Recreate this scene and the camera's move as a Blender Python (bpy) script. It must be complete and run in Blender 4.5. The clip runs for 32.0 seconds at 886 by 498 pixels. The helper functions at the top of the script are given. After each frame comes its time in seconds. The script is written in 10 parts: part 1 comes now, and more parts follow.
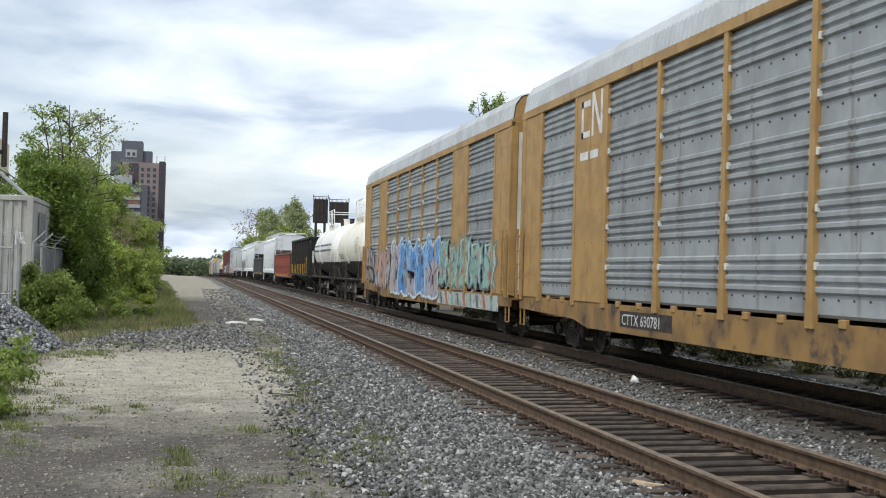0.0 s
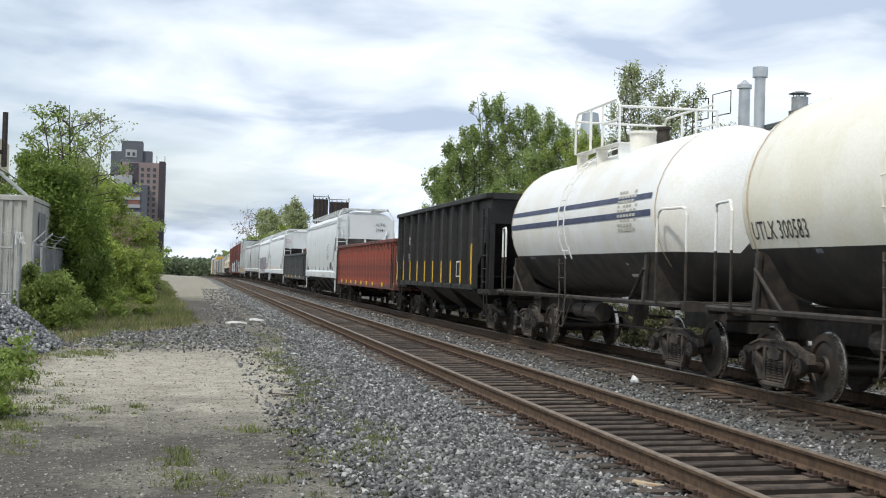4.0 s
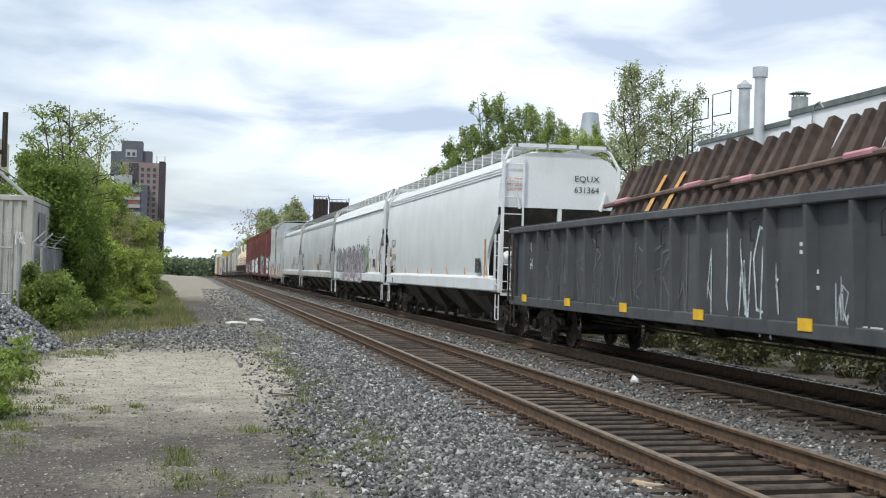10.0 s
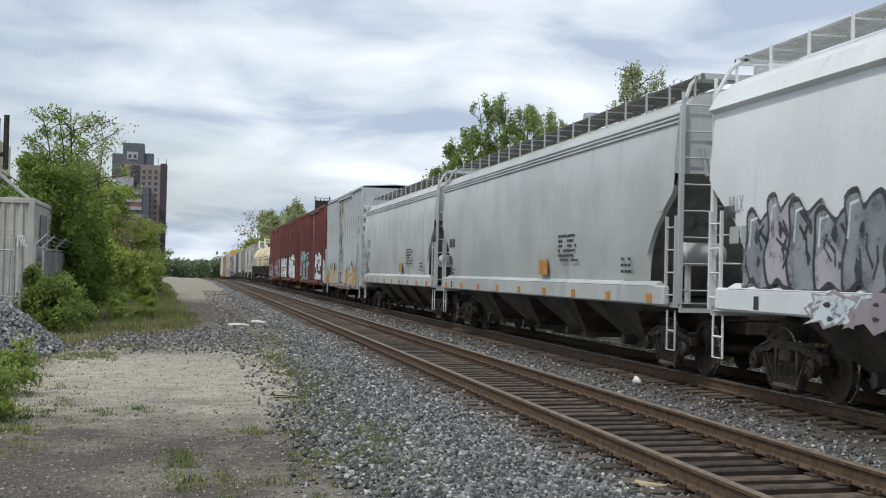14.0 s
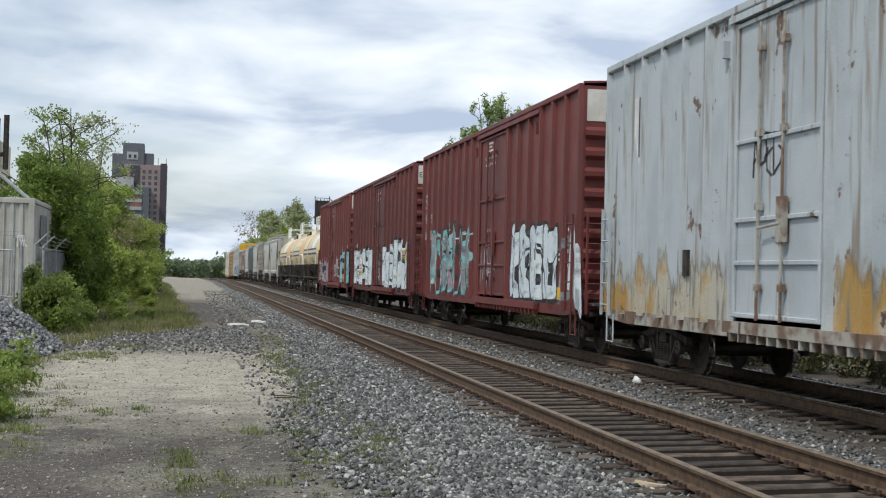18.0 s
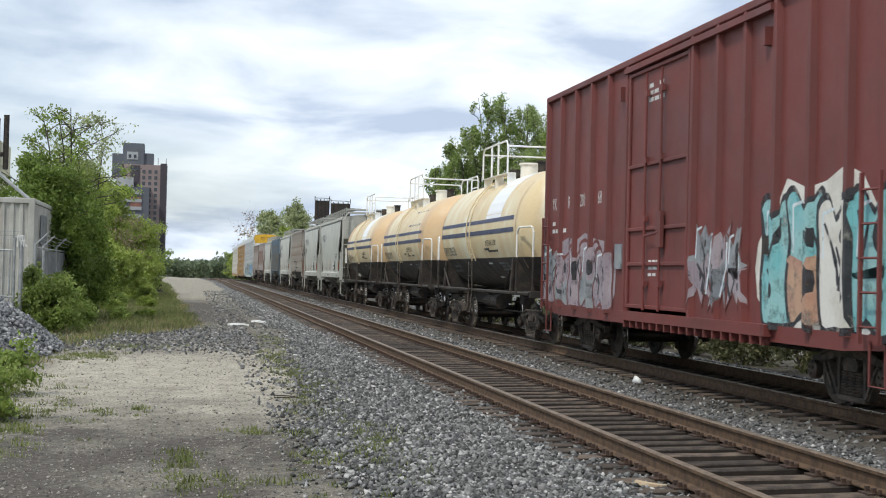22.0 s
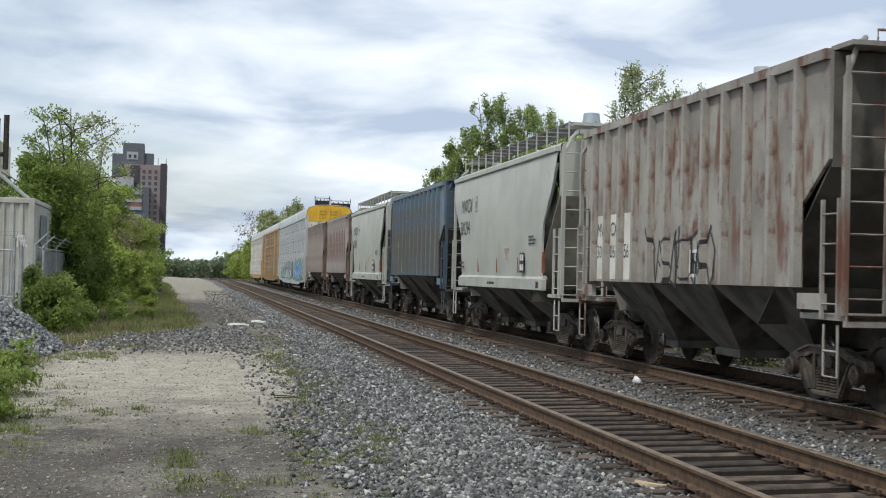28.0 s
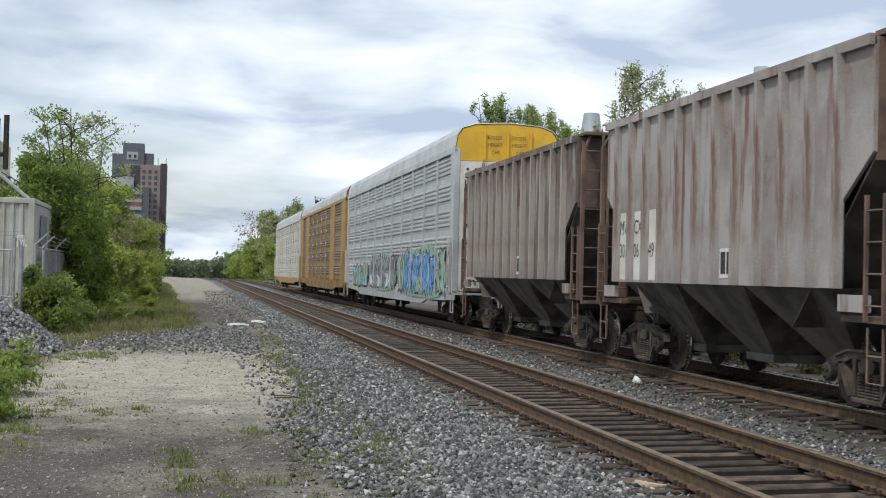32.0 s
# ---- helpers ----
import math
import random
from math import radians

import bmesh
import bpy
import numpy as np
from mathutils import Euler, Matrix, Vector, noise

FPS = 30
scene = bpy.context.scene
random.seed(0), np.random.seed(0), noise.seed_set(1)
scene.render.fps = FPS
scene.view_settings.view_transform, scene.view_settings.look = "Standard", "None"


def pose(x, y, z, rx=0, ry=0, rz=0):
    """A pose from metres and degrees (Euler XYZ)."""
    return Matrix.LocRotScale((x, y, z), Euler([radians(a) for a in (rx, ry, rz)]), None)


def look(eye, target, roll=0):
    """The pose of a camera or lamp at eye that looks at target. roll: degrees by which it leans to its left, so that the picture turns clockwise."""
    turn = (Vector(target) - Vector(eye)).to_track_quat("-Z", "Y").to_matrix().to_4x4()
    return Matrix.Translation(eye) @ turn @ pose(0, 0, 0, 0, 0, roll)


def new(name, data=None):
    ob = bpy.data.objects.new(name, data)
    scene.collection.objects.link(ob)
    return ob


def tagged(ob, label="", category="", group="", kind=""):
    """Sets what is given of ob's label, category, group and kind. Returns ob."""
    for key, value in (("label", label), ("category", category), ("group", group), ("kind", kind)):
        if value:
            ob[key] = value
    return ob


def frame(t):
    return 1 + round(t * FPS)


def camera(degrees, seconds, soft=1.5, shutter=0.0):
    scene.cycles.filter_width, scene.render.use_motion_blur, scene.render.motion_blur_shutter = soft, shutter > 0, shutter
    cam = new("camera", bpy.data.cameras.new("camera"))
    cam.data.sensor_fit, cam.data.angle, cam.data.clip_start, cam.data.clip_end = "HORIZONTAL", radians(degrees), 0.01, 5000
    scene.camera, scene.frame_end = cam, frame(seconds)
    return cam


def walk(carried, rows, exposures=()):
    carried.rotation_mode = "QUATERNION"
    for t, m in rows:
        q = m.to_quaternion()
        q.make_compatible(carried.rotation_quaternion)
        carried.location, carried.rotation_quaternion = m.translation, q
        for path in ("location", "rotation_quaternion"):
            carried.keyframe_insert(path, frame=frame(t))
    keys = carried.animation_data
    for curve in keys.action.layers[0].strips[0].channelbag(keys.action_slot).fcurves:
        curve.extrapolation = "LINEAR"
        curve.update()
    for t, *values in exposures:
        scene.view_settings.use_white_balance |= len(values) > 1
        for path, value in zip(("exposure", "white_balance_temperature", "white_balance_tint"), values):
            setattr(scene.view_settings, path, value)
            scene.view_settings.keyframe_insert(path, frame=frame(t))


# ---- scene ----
# ---------------------------------------------------------------- camera

FOV = 2 * math.degrees(math.atan(784 / 2360))
EYE = (0.0, 0.0, 1.8)
SECONDS = 32.0


def aim(yaw, pitch):
    y, p = radians(yaw), radians(pitch)
    return (EYE[0] + 100 * math.sin(y) * math.cos(p), EYE[1] + 100 * math.cos(y) * math.cos(p), EYE[2] + 100 * math.sin(p))


cam = camera(FOV, SECONDS, soft=1.05, shutter=0.08)
BEFORE = look(EYE, aim(10.7235, 1.0366), 1.56)
AFTER = look(EYE, aim(10.6548, 1.0796), 1.35)
walk(cam, [(0, BEFORE), (5, BEFORE), (11.1, BEFORE), (11.5, look(EYE, aim(10.648, 1.067), 1.48)), (12.4, look(EYE, aim(10.657, 1.075), 1.38)), (13.0, AFTER), (20, AFTER), (32, AFTER)],
     exposures=[(0, 0.12, 6500, 8), (3.5, 0.1, 6500, 8), (5.8, 0.2, 6500, 8), (7.2, 0.2, 6500, 8), (8.4, 0.03, 6500, 8), (9, -0.1, 6500, 8), (9.5, -0.03, 6500, 8), (10, 0.18, 6500, 8), (11, -0.04, 6500, 8), (12, -0.15, 6500, 8), (13.5, -0.12, 6500, 8), (15, -0.06, 6500, 8), (17.5, -0.04, 6500, 8), (19.5, 0.15, 6500, 8), (23, 0.12, 6500, 8), (24.5, 0, 6500, 8), (32, 0.03, 6500, 8)])

# ---------------------------------------------------------------- sky and sun
SUN_EL, SUN_AZ = radians(55), radians(-128)   # azimuth from +Y towards +X
world = bpy.data.worlds.new("sky")
scene.world = world
world.use_nodes = True
nt = world.node_tree
nt.nodes.clear()


def wn(kind, **kw):
    n = nt.nodes.new(kind)
    for k, v in kw.items():
        n.inputs[k].default_value = v
    return n


out = wn("ShaderNodeOutputWorld")
sky = wn("ShaderNodeTexSky")
sky.sky_type, sky.sun_disc = "NISHITA", False
sky.sun_elevation, sky.sun_rotation = SUN_EL, SUN_AZ
sky.air_density, sky.dust_density = 1.0, 1.5
bg_sky = wn("ShaderNodeBackground", Strength=0.11)
nt.links.new(sky.outputs[0], bg_sky.inputs[0])
tc = wn("ShaderNodeTexCoord")
sep = wn("ShaderNodeSeparateXYZ")
nt.links.new(tc.outputs["Generated"], sep.inputs[0])


def wmath(op, a, b=None):
    n = nt.nodes.new("ShaderNodeMath")
    n.operation = op
    for i, v in enumerate((a, b)):
        if v is None:
            continue
        if isinstance(v, (int, float)):
            n.inputs[i].default_value = v
        else:
            nt.links.new(v, n.inputs[i])
    return n.outputs[0]


# a cloud deck: the direction cut with a flat layer overhead
lift = wmath("ADD", wmath("MAXIMUM", sep.outputs[2], 0.0), 0.19)
comb = wn("ShaderNodeCombineXYZ")
nt.links.new(wmath("DIVIDE", sep.outputs[0], lift), comb.inputs[0])
nt.links.new(wmath("DIVIDE", sep.outputs[1], lift), comb.inputs[1])
drift = wn("ShaderNodeVectorMath")
drift.operation = "ADD"
drift.inputs[1].default_value = (3.4, 1.3, 0.0)
nt.links.new(comb.outputs[0], drift.inputs[0])
big = wn("ShaderNodeTexNoise", Scale=1.9, Detail=7.0, Roughness=0.5, Distortion=0.4)
nt.links.new(drift.outputs[0], big.inputs["Vector"])
gap = wn("ShaderNodeTexNoise", Scale=0.42, Detail=5.0, Roughness=0.5)
off = wn("ShaderNodeVectorMath")
off.operation = "ADD"
off.inputs[1].default_value = (7.3, 2.1, 4.0)
nt.links.new(comb.outputs[0], off.inputs[0])
nt.links.new(off.outputs[0], gap.inputs["Vector"])
tone = wn("ShaderNodeValToRGB")
tone.color_ramp.elements[0].position, tone.color_ramp.elements[0].color = 0.38, (0.40, 0.47, 0.60, 1)
tone.color_ramp.elements[1].position, tone.color_ramp.elements[1].color = 0.66, (0.83, 0.87, 0.93, 1)
e = tone.color_ramp.elements.new(0.49)
e.color = (0.60, 0.66, 0.75, 1)
nt.links.new(big.outputs[0], tone.inputs[0])
bg_cloud = wn("ShaderNodeBackground", Strength=1.3)
nt.links.new(tone.outputs[0], bg_cloud.inputs[0])
cover = wn("ShaderNodeValToRGB")
cover.color_ramp.elements[0].position, cover.color_ramp.elements[0].color = 0.36, (0.45, 0.45, 0.45, 1)
cover.color_ramp.elements[1].position, cover.color_ramp.elements[1].color = 0.52, (1, 1, 1, 1)
nt.links.new(gap.outputs[0], cover.inputs[0])
mix = wn("ShaderNodeMixShader")
nt.links.new(cover.outputs[0], mix.inputs[0])
nt.links.new(bg_sky.outputs[0], mix.inputs[1])
nt.links.new(bg_cloud.outputs[0], mix.inputs[2])
nt.links.new(mix.outputs[0], out.inputs[0])

sun_data = bpy.data.lights.new("sun", "SUN")
sun_data.energy, sun_data.angle, sun_data.color = 2.1, radians(3.0), (1.0, 0.97, 0.90)
sun = new("sun", sun_data)
sun_dir = Vector((math.sin(SUN_AZ) * math.cos(SUN_EL), math.cos(SUN_AZ) * math.cos(SUN_EL), math.sin(SUN_EL)))
sun.rotation_euler = (-sun_dir).to_track_quat("-Z", "Y").to_euler()

# ---------------------------------------------------------------- materials
def rgb(c):
    return (c[0], c[1], c[2], 1.0)


def mat(name, base, other=None, rough=0.6, metal=0.0, scale=6.0, fine=60.0, mixing=(0.4, 0.62), bump=0.0, bump_scale=80.0, jitter=0.0,
        streak=None, streak_at=(0.5, 0.7), streak_scale=(3.0, 3.0, 0.25), spots=None, spots_at=(0.64, 0.7), spot_scale=4.0, coat=0.0, grain=0.06):
    """A painted or natural surface: two-scale variation between base and other, optional vertical streaks and spots."""
    mt = bpy.data.materials.new(name)
    mt.use_nodes = True
    t = mt.node_tree
    p = t.nodes["Principled BSDF"]
    p.inputs["Roughness"].default_value, p.inputs["Metallic"].default_value = rough, metal
    p.inputs["Coat Weight"].default_value = coat
    co = t.nodes.new("ShaderNodeTexCoord").outputs["Object"]

    def noise_tex(sc, detail=4.0, vec=None, rgh=0.55):
        n = t.nodes.new("ShaderNodeTexNoise")
        n.inputs["Scale"].default_value, n.inputs["Detail"].default_value, n.inputs["Roughness"].default_value = sc, detail, rgh
        t.links.new(vec or co, n.inputs["Vector"])
        return n.outputs[0]

    def ramp(fac, a, b):
        n = t.nodes.new("ShaderNodeMapRange")
        n.interpolation_type = "SMOOTHSTEP"
        n.inputs[1].default_value, n.inputs[2].default_value = a, b
        t.links.new(fac, n.inputs[0])
        return n.outputs[0]

    def mixc(fac, a, b, blend="MIX"):
        n = t.nodes.new("ShaderNodeMix")
        n.data_type, n.blend_type = "RGBA", blend
        for sock, v in ((n.inputs[0], fac), (n.inputs[6], a), (n.inputs[7], b)):
            if isinstance(v, (int, float)):
                sock.default_value = v
            elif isinstance(v, tuple):
                sock.default_value = rgb(v)
            else:
                t.links.new(v, sock)
        return n.outputs[2]

    other = other or tuple(0.78 * c for c in base)
    col = mixc(ramp(noise_tex(scale), *mixing), tuple(base), tuple(other))
    if fine:
        f = noise_tex(fine, 3.0)
        g = t.nodes.new("ShaderNodeMapRange")
        g.inputs[1].default_value, g.inputs[2].default_value, g.inputs[3].default_value, g.inputs[4].default_value = 0.3, 0.7, 1 - grain, 1 + 0.7 * grain
        t.links.new(f, g.inputs[0])
        col = mixc(1.0, col, g.outputs[0], "MULTIPLY")
    if streak:
        mp = t.nodes.new("ShaderNodeMapping")
        mp.inputs["Scale"].default_value = streak_scale
        t.links.new(co, mp.inputs[0])
        col = mixc(ramp(noise_tex(1.0, 5.0, mp.outputs[0]), *streak_at), col, tuple(streak))
    if spots:
        col = mixc(ramp(noise_tex(spot_scale, 6.0, None, 0.65), *spots_at), col, tuple(spots))
    if jitter:
        oi = t.nodes.new("ShaderNodeObjectInfo")
        j = t.nodes.new("ShaderNodeMapRange")
        j.inputs[3].default_value, j.inputs[4].default_value = 1 - jitter, 1 + jitter
        t.links.new(oi.outputs["Random"], j.inputs[0])
        col = mixc(1.0, col, j.outputs[0], "MULTIPLY")
    t.links.new(col, p.inputs["Base Color"])
    if bump:
        b = t.nodes.new("ShaderNodeBump")
        b.inputs["Strength"].default_value, b.inputs["Distance"].default_value = bump, 0.02
        t.links.new(noise_tex(bump_scale, 5.0), b.inputs["Height"])
        t.links.new(b.outputs[0], p.inputs["Normal"])
    rv = t.nodes.new("ShaderNodeMapRange")
    rv.inputs[1].default_value, rv.inputs[2].default_value = 0.3, 0.7
    rv.inputs[3].default_value, rv.inputs[4].default_value = max(0.05, rough - 0.08), min(1.0, rough + 0.1)
    t.links.new(noise_tex(scale * 2.3), rv.inputs[0])
    t.links.new(rv.outputs[0], p.inputs["Roughness"])
    return mt


M = {}
M["rail_side"] = mat("rail_side_rust", (0.13, 0.08, 0.045), (0.08, 0.05, 0.031), 0.8, 0.2, 9, 120, bump=0.2)
M["rail_top"] = mat("rail_head_steel", (0.24, 0.18, 0.125), (0.17, 0.125, 0.085), 0.5, 0.35, 7, 90)
M["rail_top_used"] = mat("rail_head_polished", (0.42, 0.37, 0.31), (0.30, 0.25, 0.2), 0.3, 0.8, 7, 90)
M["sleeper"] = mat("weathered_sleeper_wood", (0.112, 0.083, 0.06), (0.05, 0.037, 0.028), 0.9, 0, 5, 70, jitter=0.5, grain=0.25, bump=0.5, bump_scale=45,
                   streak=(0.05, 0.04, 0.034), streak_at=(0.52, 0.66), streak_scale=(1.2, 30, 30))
# tarred sides, darkened further to paint in the shade between sleepers
M["sleeper_side"] = mat("tarred_shaded_sleeper_side", (0.04, 0.03, 0.023), (0.027, 0.021, 0.017), 0.9, 0, 5, 70, jitter=0.2)
M["plate"] = mat("rusty_tie_plate", (0.085, 0.05, 0.034), (0.05, 0.035, 0.028), 0.85, 0.2, 20, 100)
M["running_gear"] = mat("grimy_black_steel", (0.038, 0.033, 0.029), (0.07, 0.056, 0.045), 0.75, 0.3, 5, 60)
M["truck"] = mat("dusty_cast_steel", (0.105, 0.083, 0.066), (0.05, 0.042, 0.035), 0.85, 0.1, 6, 60, spots=(0.045, 0.037, 0.03), spots_at=(0.56, 0.66), spot_scale=9)
M["wheel"] = mat("dark_wheel_steel", (0.05, 0.045, 0.04), (0.085, 0.065, 0.05), 0.55, 0.5, 4, 50)
M["tread"] = mat("bright_wheel_tread", (0.5, 0.48, 0.45), (0.35, 0.33, 0.3), 0.25, 0.95, 8, 60)
# ---------------------------------------------------------------- helpers for building
class Bm:
    """Collects polygons; one material index a face."""

    def __init__(self):
        self.v, self.f, self.mi = [], [], []

    def add(self, vs, fs, mi=0):
        o = len(self.v)
        self.v.extend(tuple(p) for p in vs)
        self.f.extend(tuple(i + o for i in q) for q in fs)
        self.mi.extend([mi] * len(fs))
        return self

    def box(self, x0, x1, y0, y1, z0, z1, mi=0, bevel=0.0):
        if bevel <= 0:
            vs = [(x, y, z) for x in (x0, x1) for y in (y0, y1) for z in (z0, z1)]
            return self.add(vs, [(0, 1, 3, 2), (4, 6, 7, 5), (0, 4, 5, 1), (2, 3, 7, 6), (0, 2, 6, 4), (1, 5, 7, 3)], mi)
        b = bevel
        vs, fs, idx = [], [], {}
        for sx, x in ((-1, x0), (1, x1)):
            for sy, y in ((-1, y0), (1, y1)):
                for sz, z in ((-1, z0), (1, z1)):
                    for ax in range(3):
                        q = [x - sx * b, y - sy * b, z - sz * b]
                        q[ax] = (x, y, z)[ax]
                        idx[(sx, sy, sz, ax)] = len(vs)
                        vs.append(tuple(q))
        s2 = (-1, 1)
        for ax in range(3):
            o1, o2 = [a for a in range(3) if a != ax]
            for s in s2:
                q = []
                for a, c in ((-1, -1), (1, -1), (1, 1), (-1, 1)):
                    k = [0, 0, 0]
                    k[ax], k[o1], k[o2] = s, a, c
                    q.append(idx[(*k, ax)])
                fs.append(tuple(q) if (s > 0) == (ax != 1) else tuple(reversed(q)))
        for ax in range(3):          # edges along ax
            o1, o2 = [a for a in range(3) if a != ax]
            for a in s2:
                for c in s2:
                    k0, k1 = [0, 0, 0], [0, 0, 0]
                    k0[ax], k1[ax] = -1, 1
                    k0[o1] = k1[o1] = a
                    k0[o2] = k1[o2] = c
                    fs.append((idx[(*k0, o1)], idx[(*k1, o1)], idx[(*k1, o2)], idx[(*k0, o2)]))
        for a in s2:
            for c in s2:
                for d in s2:
                    fs.append((idx[(a, c, d, 0)], idx[(a, c, d, 1)], idx[(a, c, d, 2)]))
        return self.add(vs, fs, mi)

    def prism(self, prof, axis, a, b, mi=0, cap=True):
        """A closed profile (list of pairs) drawn along axis 'x', 'y' or 'z' from a to b."""
        n = len(prof)
        put = {"x": lambda p, h: (h, p[0], p[1]), "y": lambda p, h: (p[0], h, p[1]), "z": lambda p, h: (p[0], p[1], h)}[axis]
        vs = [put(p, a) for p in prof] + [put(p, b) for p in prof]
        fs = [(i, (i + 1) % n, n + (i + 1) % n, n + i) for i in range(n)]
        if cap:
            fs += [tuple(reversed(range(n))), tuple(range(n, 2 * n))]
        return self.add(vs, fs, mi)

    def loft(self, rings, mi=0, cap=True, closed=True):
        n = len(rings[0])
        vs = [p for r in rings for p in r]
        fs = []
        for k in range(len(rings) - 1):
            for i in range(n if closed else n - 1):
                j = (i + 1) % n
                fs.append((k * n + i, k * n + j, (k + 1) * n + j, (k + 1) * n + i))
        if cap:
            fs += [tuple(reversed(range(n))), tuple((len(rings) - 1) * n + i for i in range(n))]
        return self.add(vs, fs, mi)

    def tube(self, pts, r, seg=6, mi=0):
        """A round bar through the points."""
        pts = [Vector(p) for p in pts]
        rings = []
        for i, p in enumerate(pts):
            d = (pts[min(i + 1, len(pts) - 1)] - pts[max(i - 1, 0)]).normalized()
            s = d.cross(Vector((0.31, 0.17, 0.94))).normalized()
            u = s.cross(d)
            rings.append([p + r * (math.cos(2 * math.pi * k / seg) * s + math.sin(2 * math.pi * k / seg) * u) for k in range(seg)])
        return self.loft(rings, mi)

    def cyl(self, c, axis, r, h, seg=16, mi=0, r2=None):
        r2 = r if r2 is None else r2
        rings = []
        for k, rr in ((-0.5, r), (0.5, r2)):
            ring = []
            for i in range(seg):
                a = 2 * math.pi * i / seg
                q = {"x": (k * h, rr * math.cos(a), rr * math.sin(a)), "y": (rr * math.sin(a), k * h, rr * math.cos(a)),
                     "z": (rr * math.cos(a), rr * math.sin(a), k * h)}[axis]
                ring.append((c[0] + q[0], c[1] + q[1], c[2] + q[2]))
            rings.append(ring)
        return self.loft(rings, mi)

    def mesh(self, name, mats, smooth=False):
        me = bpy.data.meshes.new(name)
        me.from_pydata(self.v, [], self.f)
        for mt in mats if isinstance(mats, (list, tuple)) else [mats]:
            me.materials.append(mt)
        if len(me.materials) > 1:
            me.polygons.foreach_set("material_index", self.mi)
        b = bmesh.new()
        b.from_mesh(me)
        bmesh.ops.recalc_face_normals(b, faces=b.faces)
        b.to_mesh(me)
        b.free()
        if smooth:
            me.shade_smooth()
            me.set_sharp_from_angle(angle=radians(38))
        me.update()
        return me


def part(name, bm, material, parent, label="", smooth=False, at=None):
    """Links a mesh as one object under a thing or a part."""
    me = bm if isinstance(bm, bpy.types.Mesh) else bm.mesh(name, material, smooth)
    ob = new(name, me)
    ob.parent = parent
    if at is not None:
        ob.matrix_basis = at if isinstance(at, Matrix) else Matrix.Translation(at)
    if label:
        tagged(ob, label)
    return ob


def thing(name, label, category, group="", kind="", at=None):
    ob = new(name)
    tagged(ob, label, category, group, kind)
    if at is not None:
        ob.matrix_basis = at if isinstance(at, Matrix) else Matrix.Translation(at)
    return ob


def frac(i, salt=0.0):
    v = math.sin(i * 12.9898 + salt * 78.233) * 43758.5453
    return v - math.floor(v)


# ---------------------------------------------------------------- lie of the land
RAIL_Z = 0.22            # rail head of the near line
T1, T2 = 5.00, 9.13      # centre lines of the two tracks
GAUGE = 1.435


def dip(y):
    """The line falls away gently beyond the crest."""
    return -0.0055 * max(0.0, y - 170.0) * min(1.0, max(0.0, (y - 170.0) / 120.0))


def smooth01(a, b, x):
    t = min(1.0, max(0.0, (x - a) / (b - a)))
    return t * t * (3 - 2 * t)


def land(x, y):
    """Height of the ground sheet."""
    z = dip(y)
    bed = smooth01(1.9, 3.3, x) * (1 - smooth01(11.2, 13.0, x))
    z -= bed * 0.02 + 0.10 * smooth01(4.2, 4.4, x) * (1 - smooth01(5.6, 5.8, x))
    z -= 0.10 * smooth01(6.4, 7.05, x) * (1 - smooth01(7.05, 7.7, x))
    z -= 0.35 * smooth01(11.0, 14.0, x)
    # grassy bank on the fence side
    edge = -4.2 + 0.045 * max(0.0, y - 30) * 0.0
    z += 0.75 * smooth01(edge, edge - 3.5, x) * smooth01(26, 40, y) * (1 - 0.6 * smooth01(90, 160, y))
    z += 0.03 * noise.noise(Vector((x * 0.35, y * 0.22, 0.0))) * (1 - bed)
    return z


# ---------------------------------------------------------------- ground sheet
def grass_edge(y):
    """Where the verge on the fence side ends and the road begins."""
    if y < 30:
        return -2.9 + 0.6 * smooth01(22, 14, y)
    if y < 44:
        return -2.9 + 2.95 * smooth01(30, 42, y)
    return 0.05 - 0.032 * (y - 44) if y < 70 else -0.78 - 0.0255 * (y - 70)


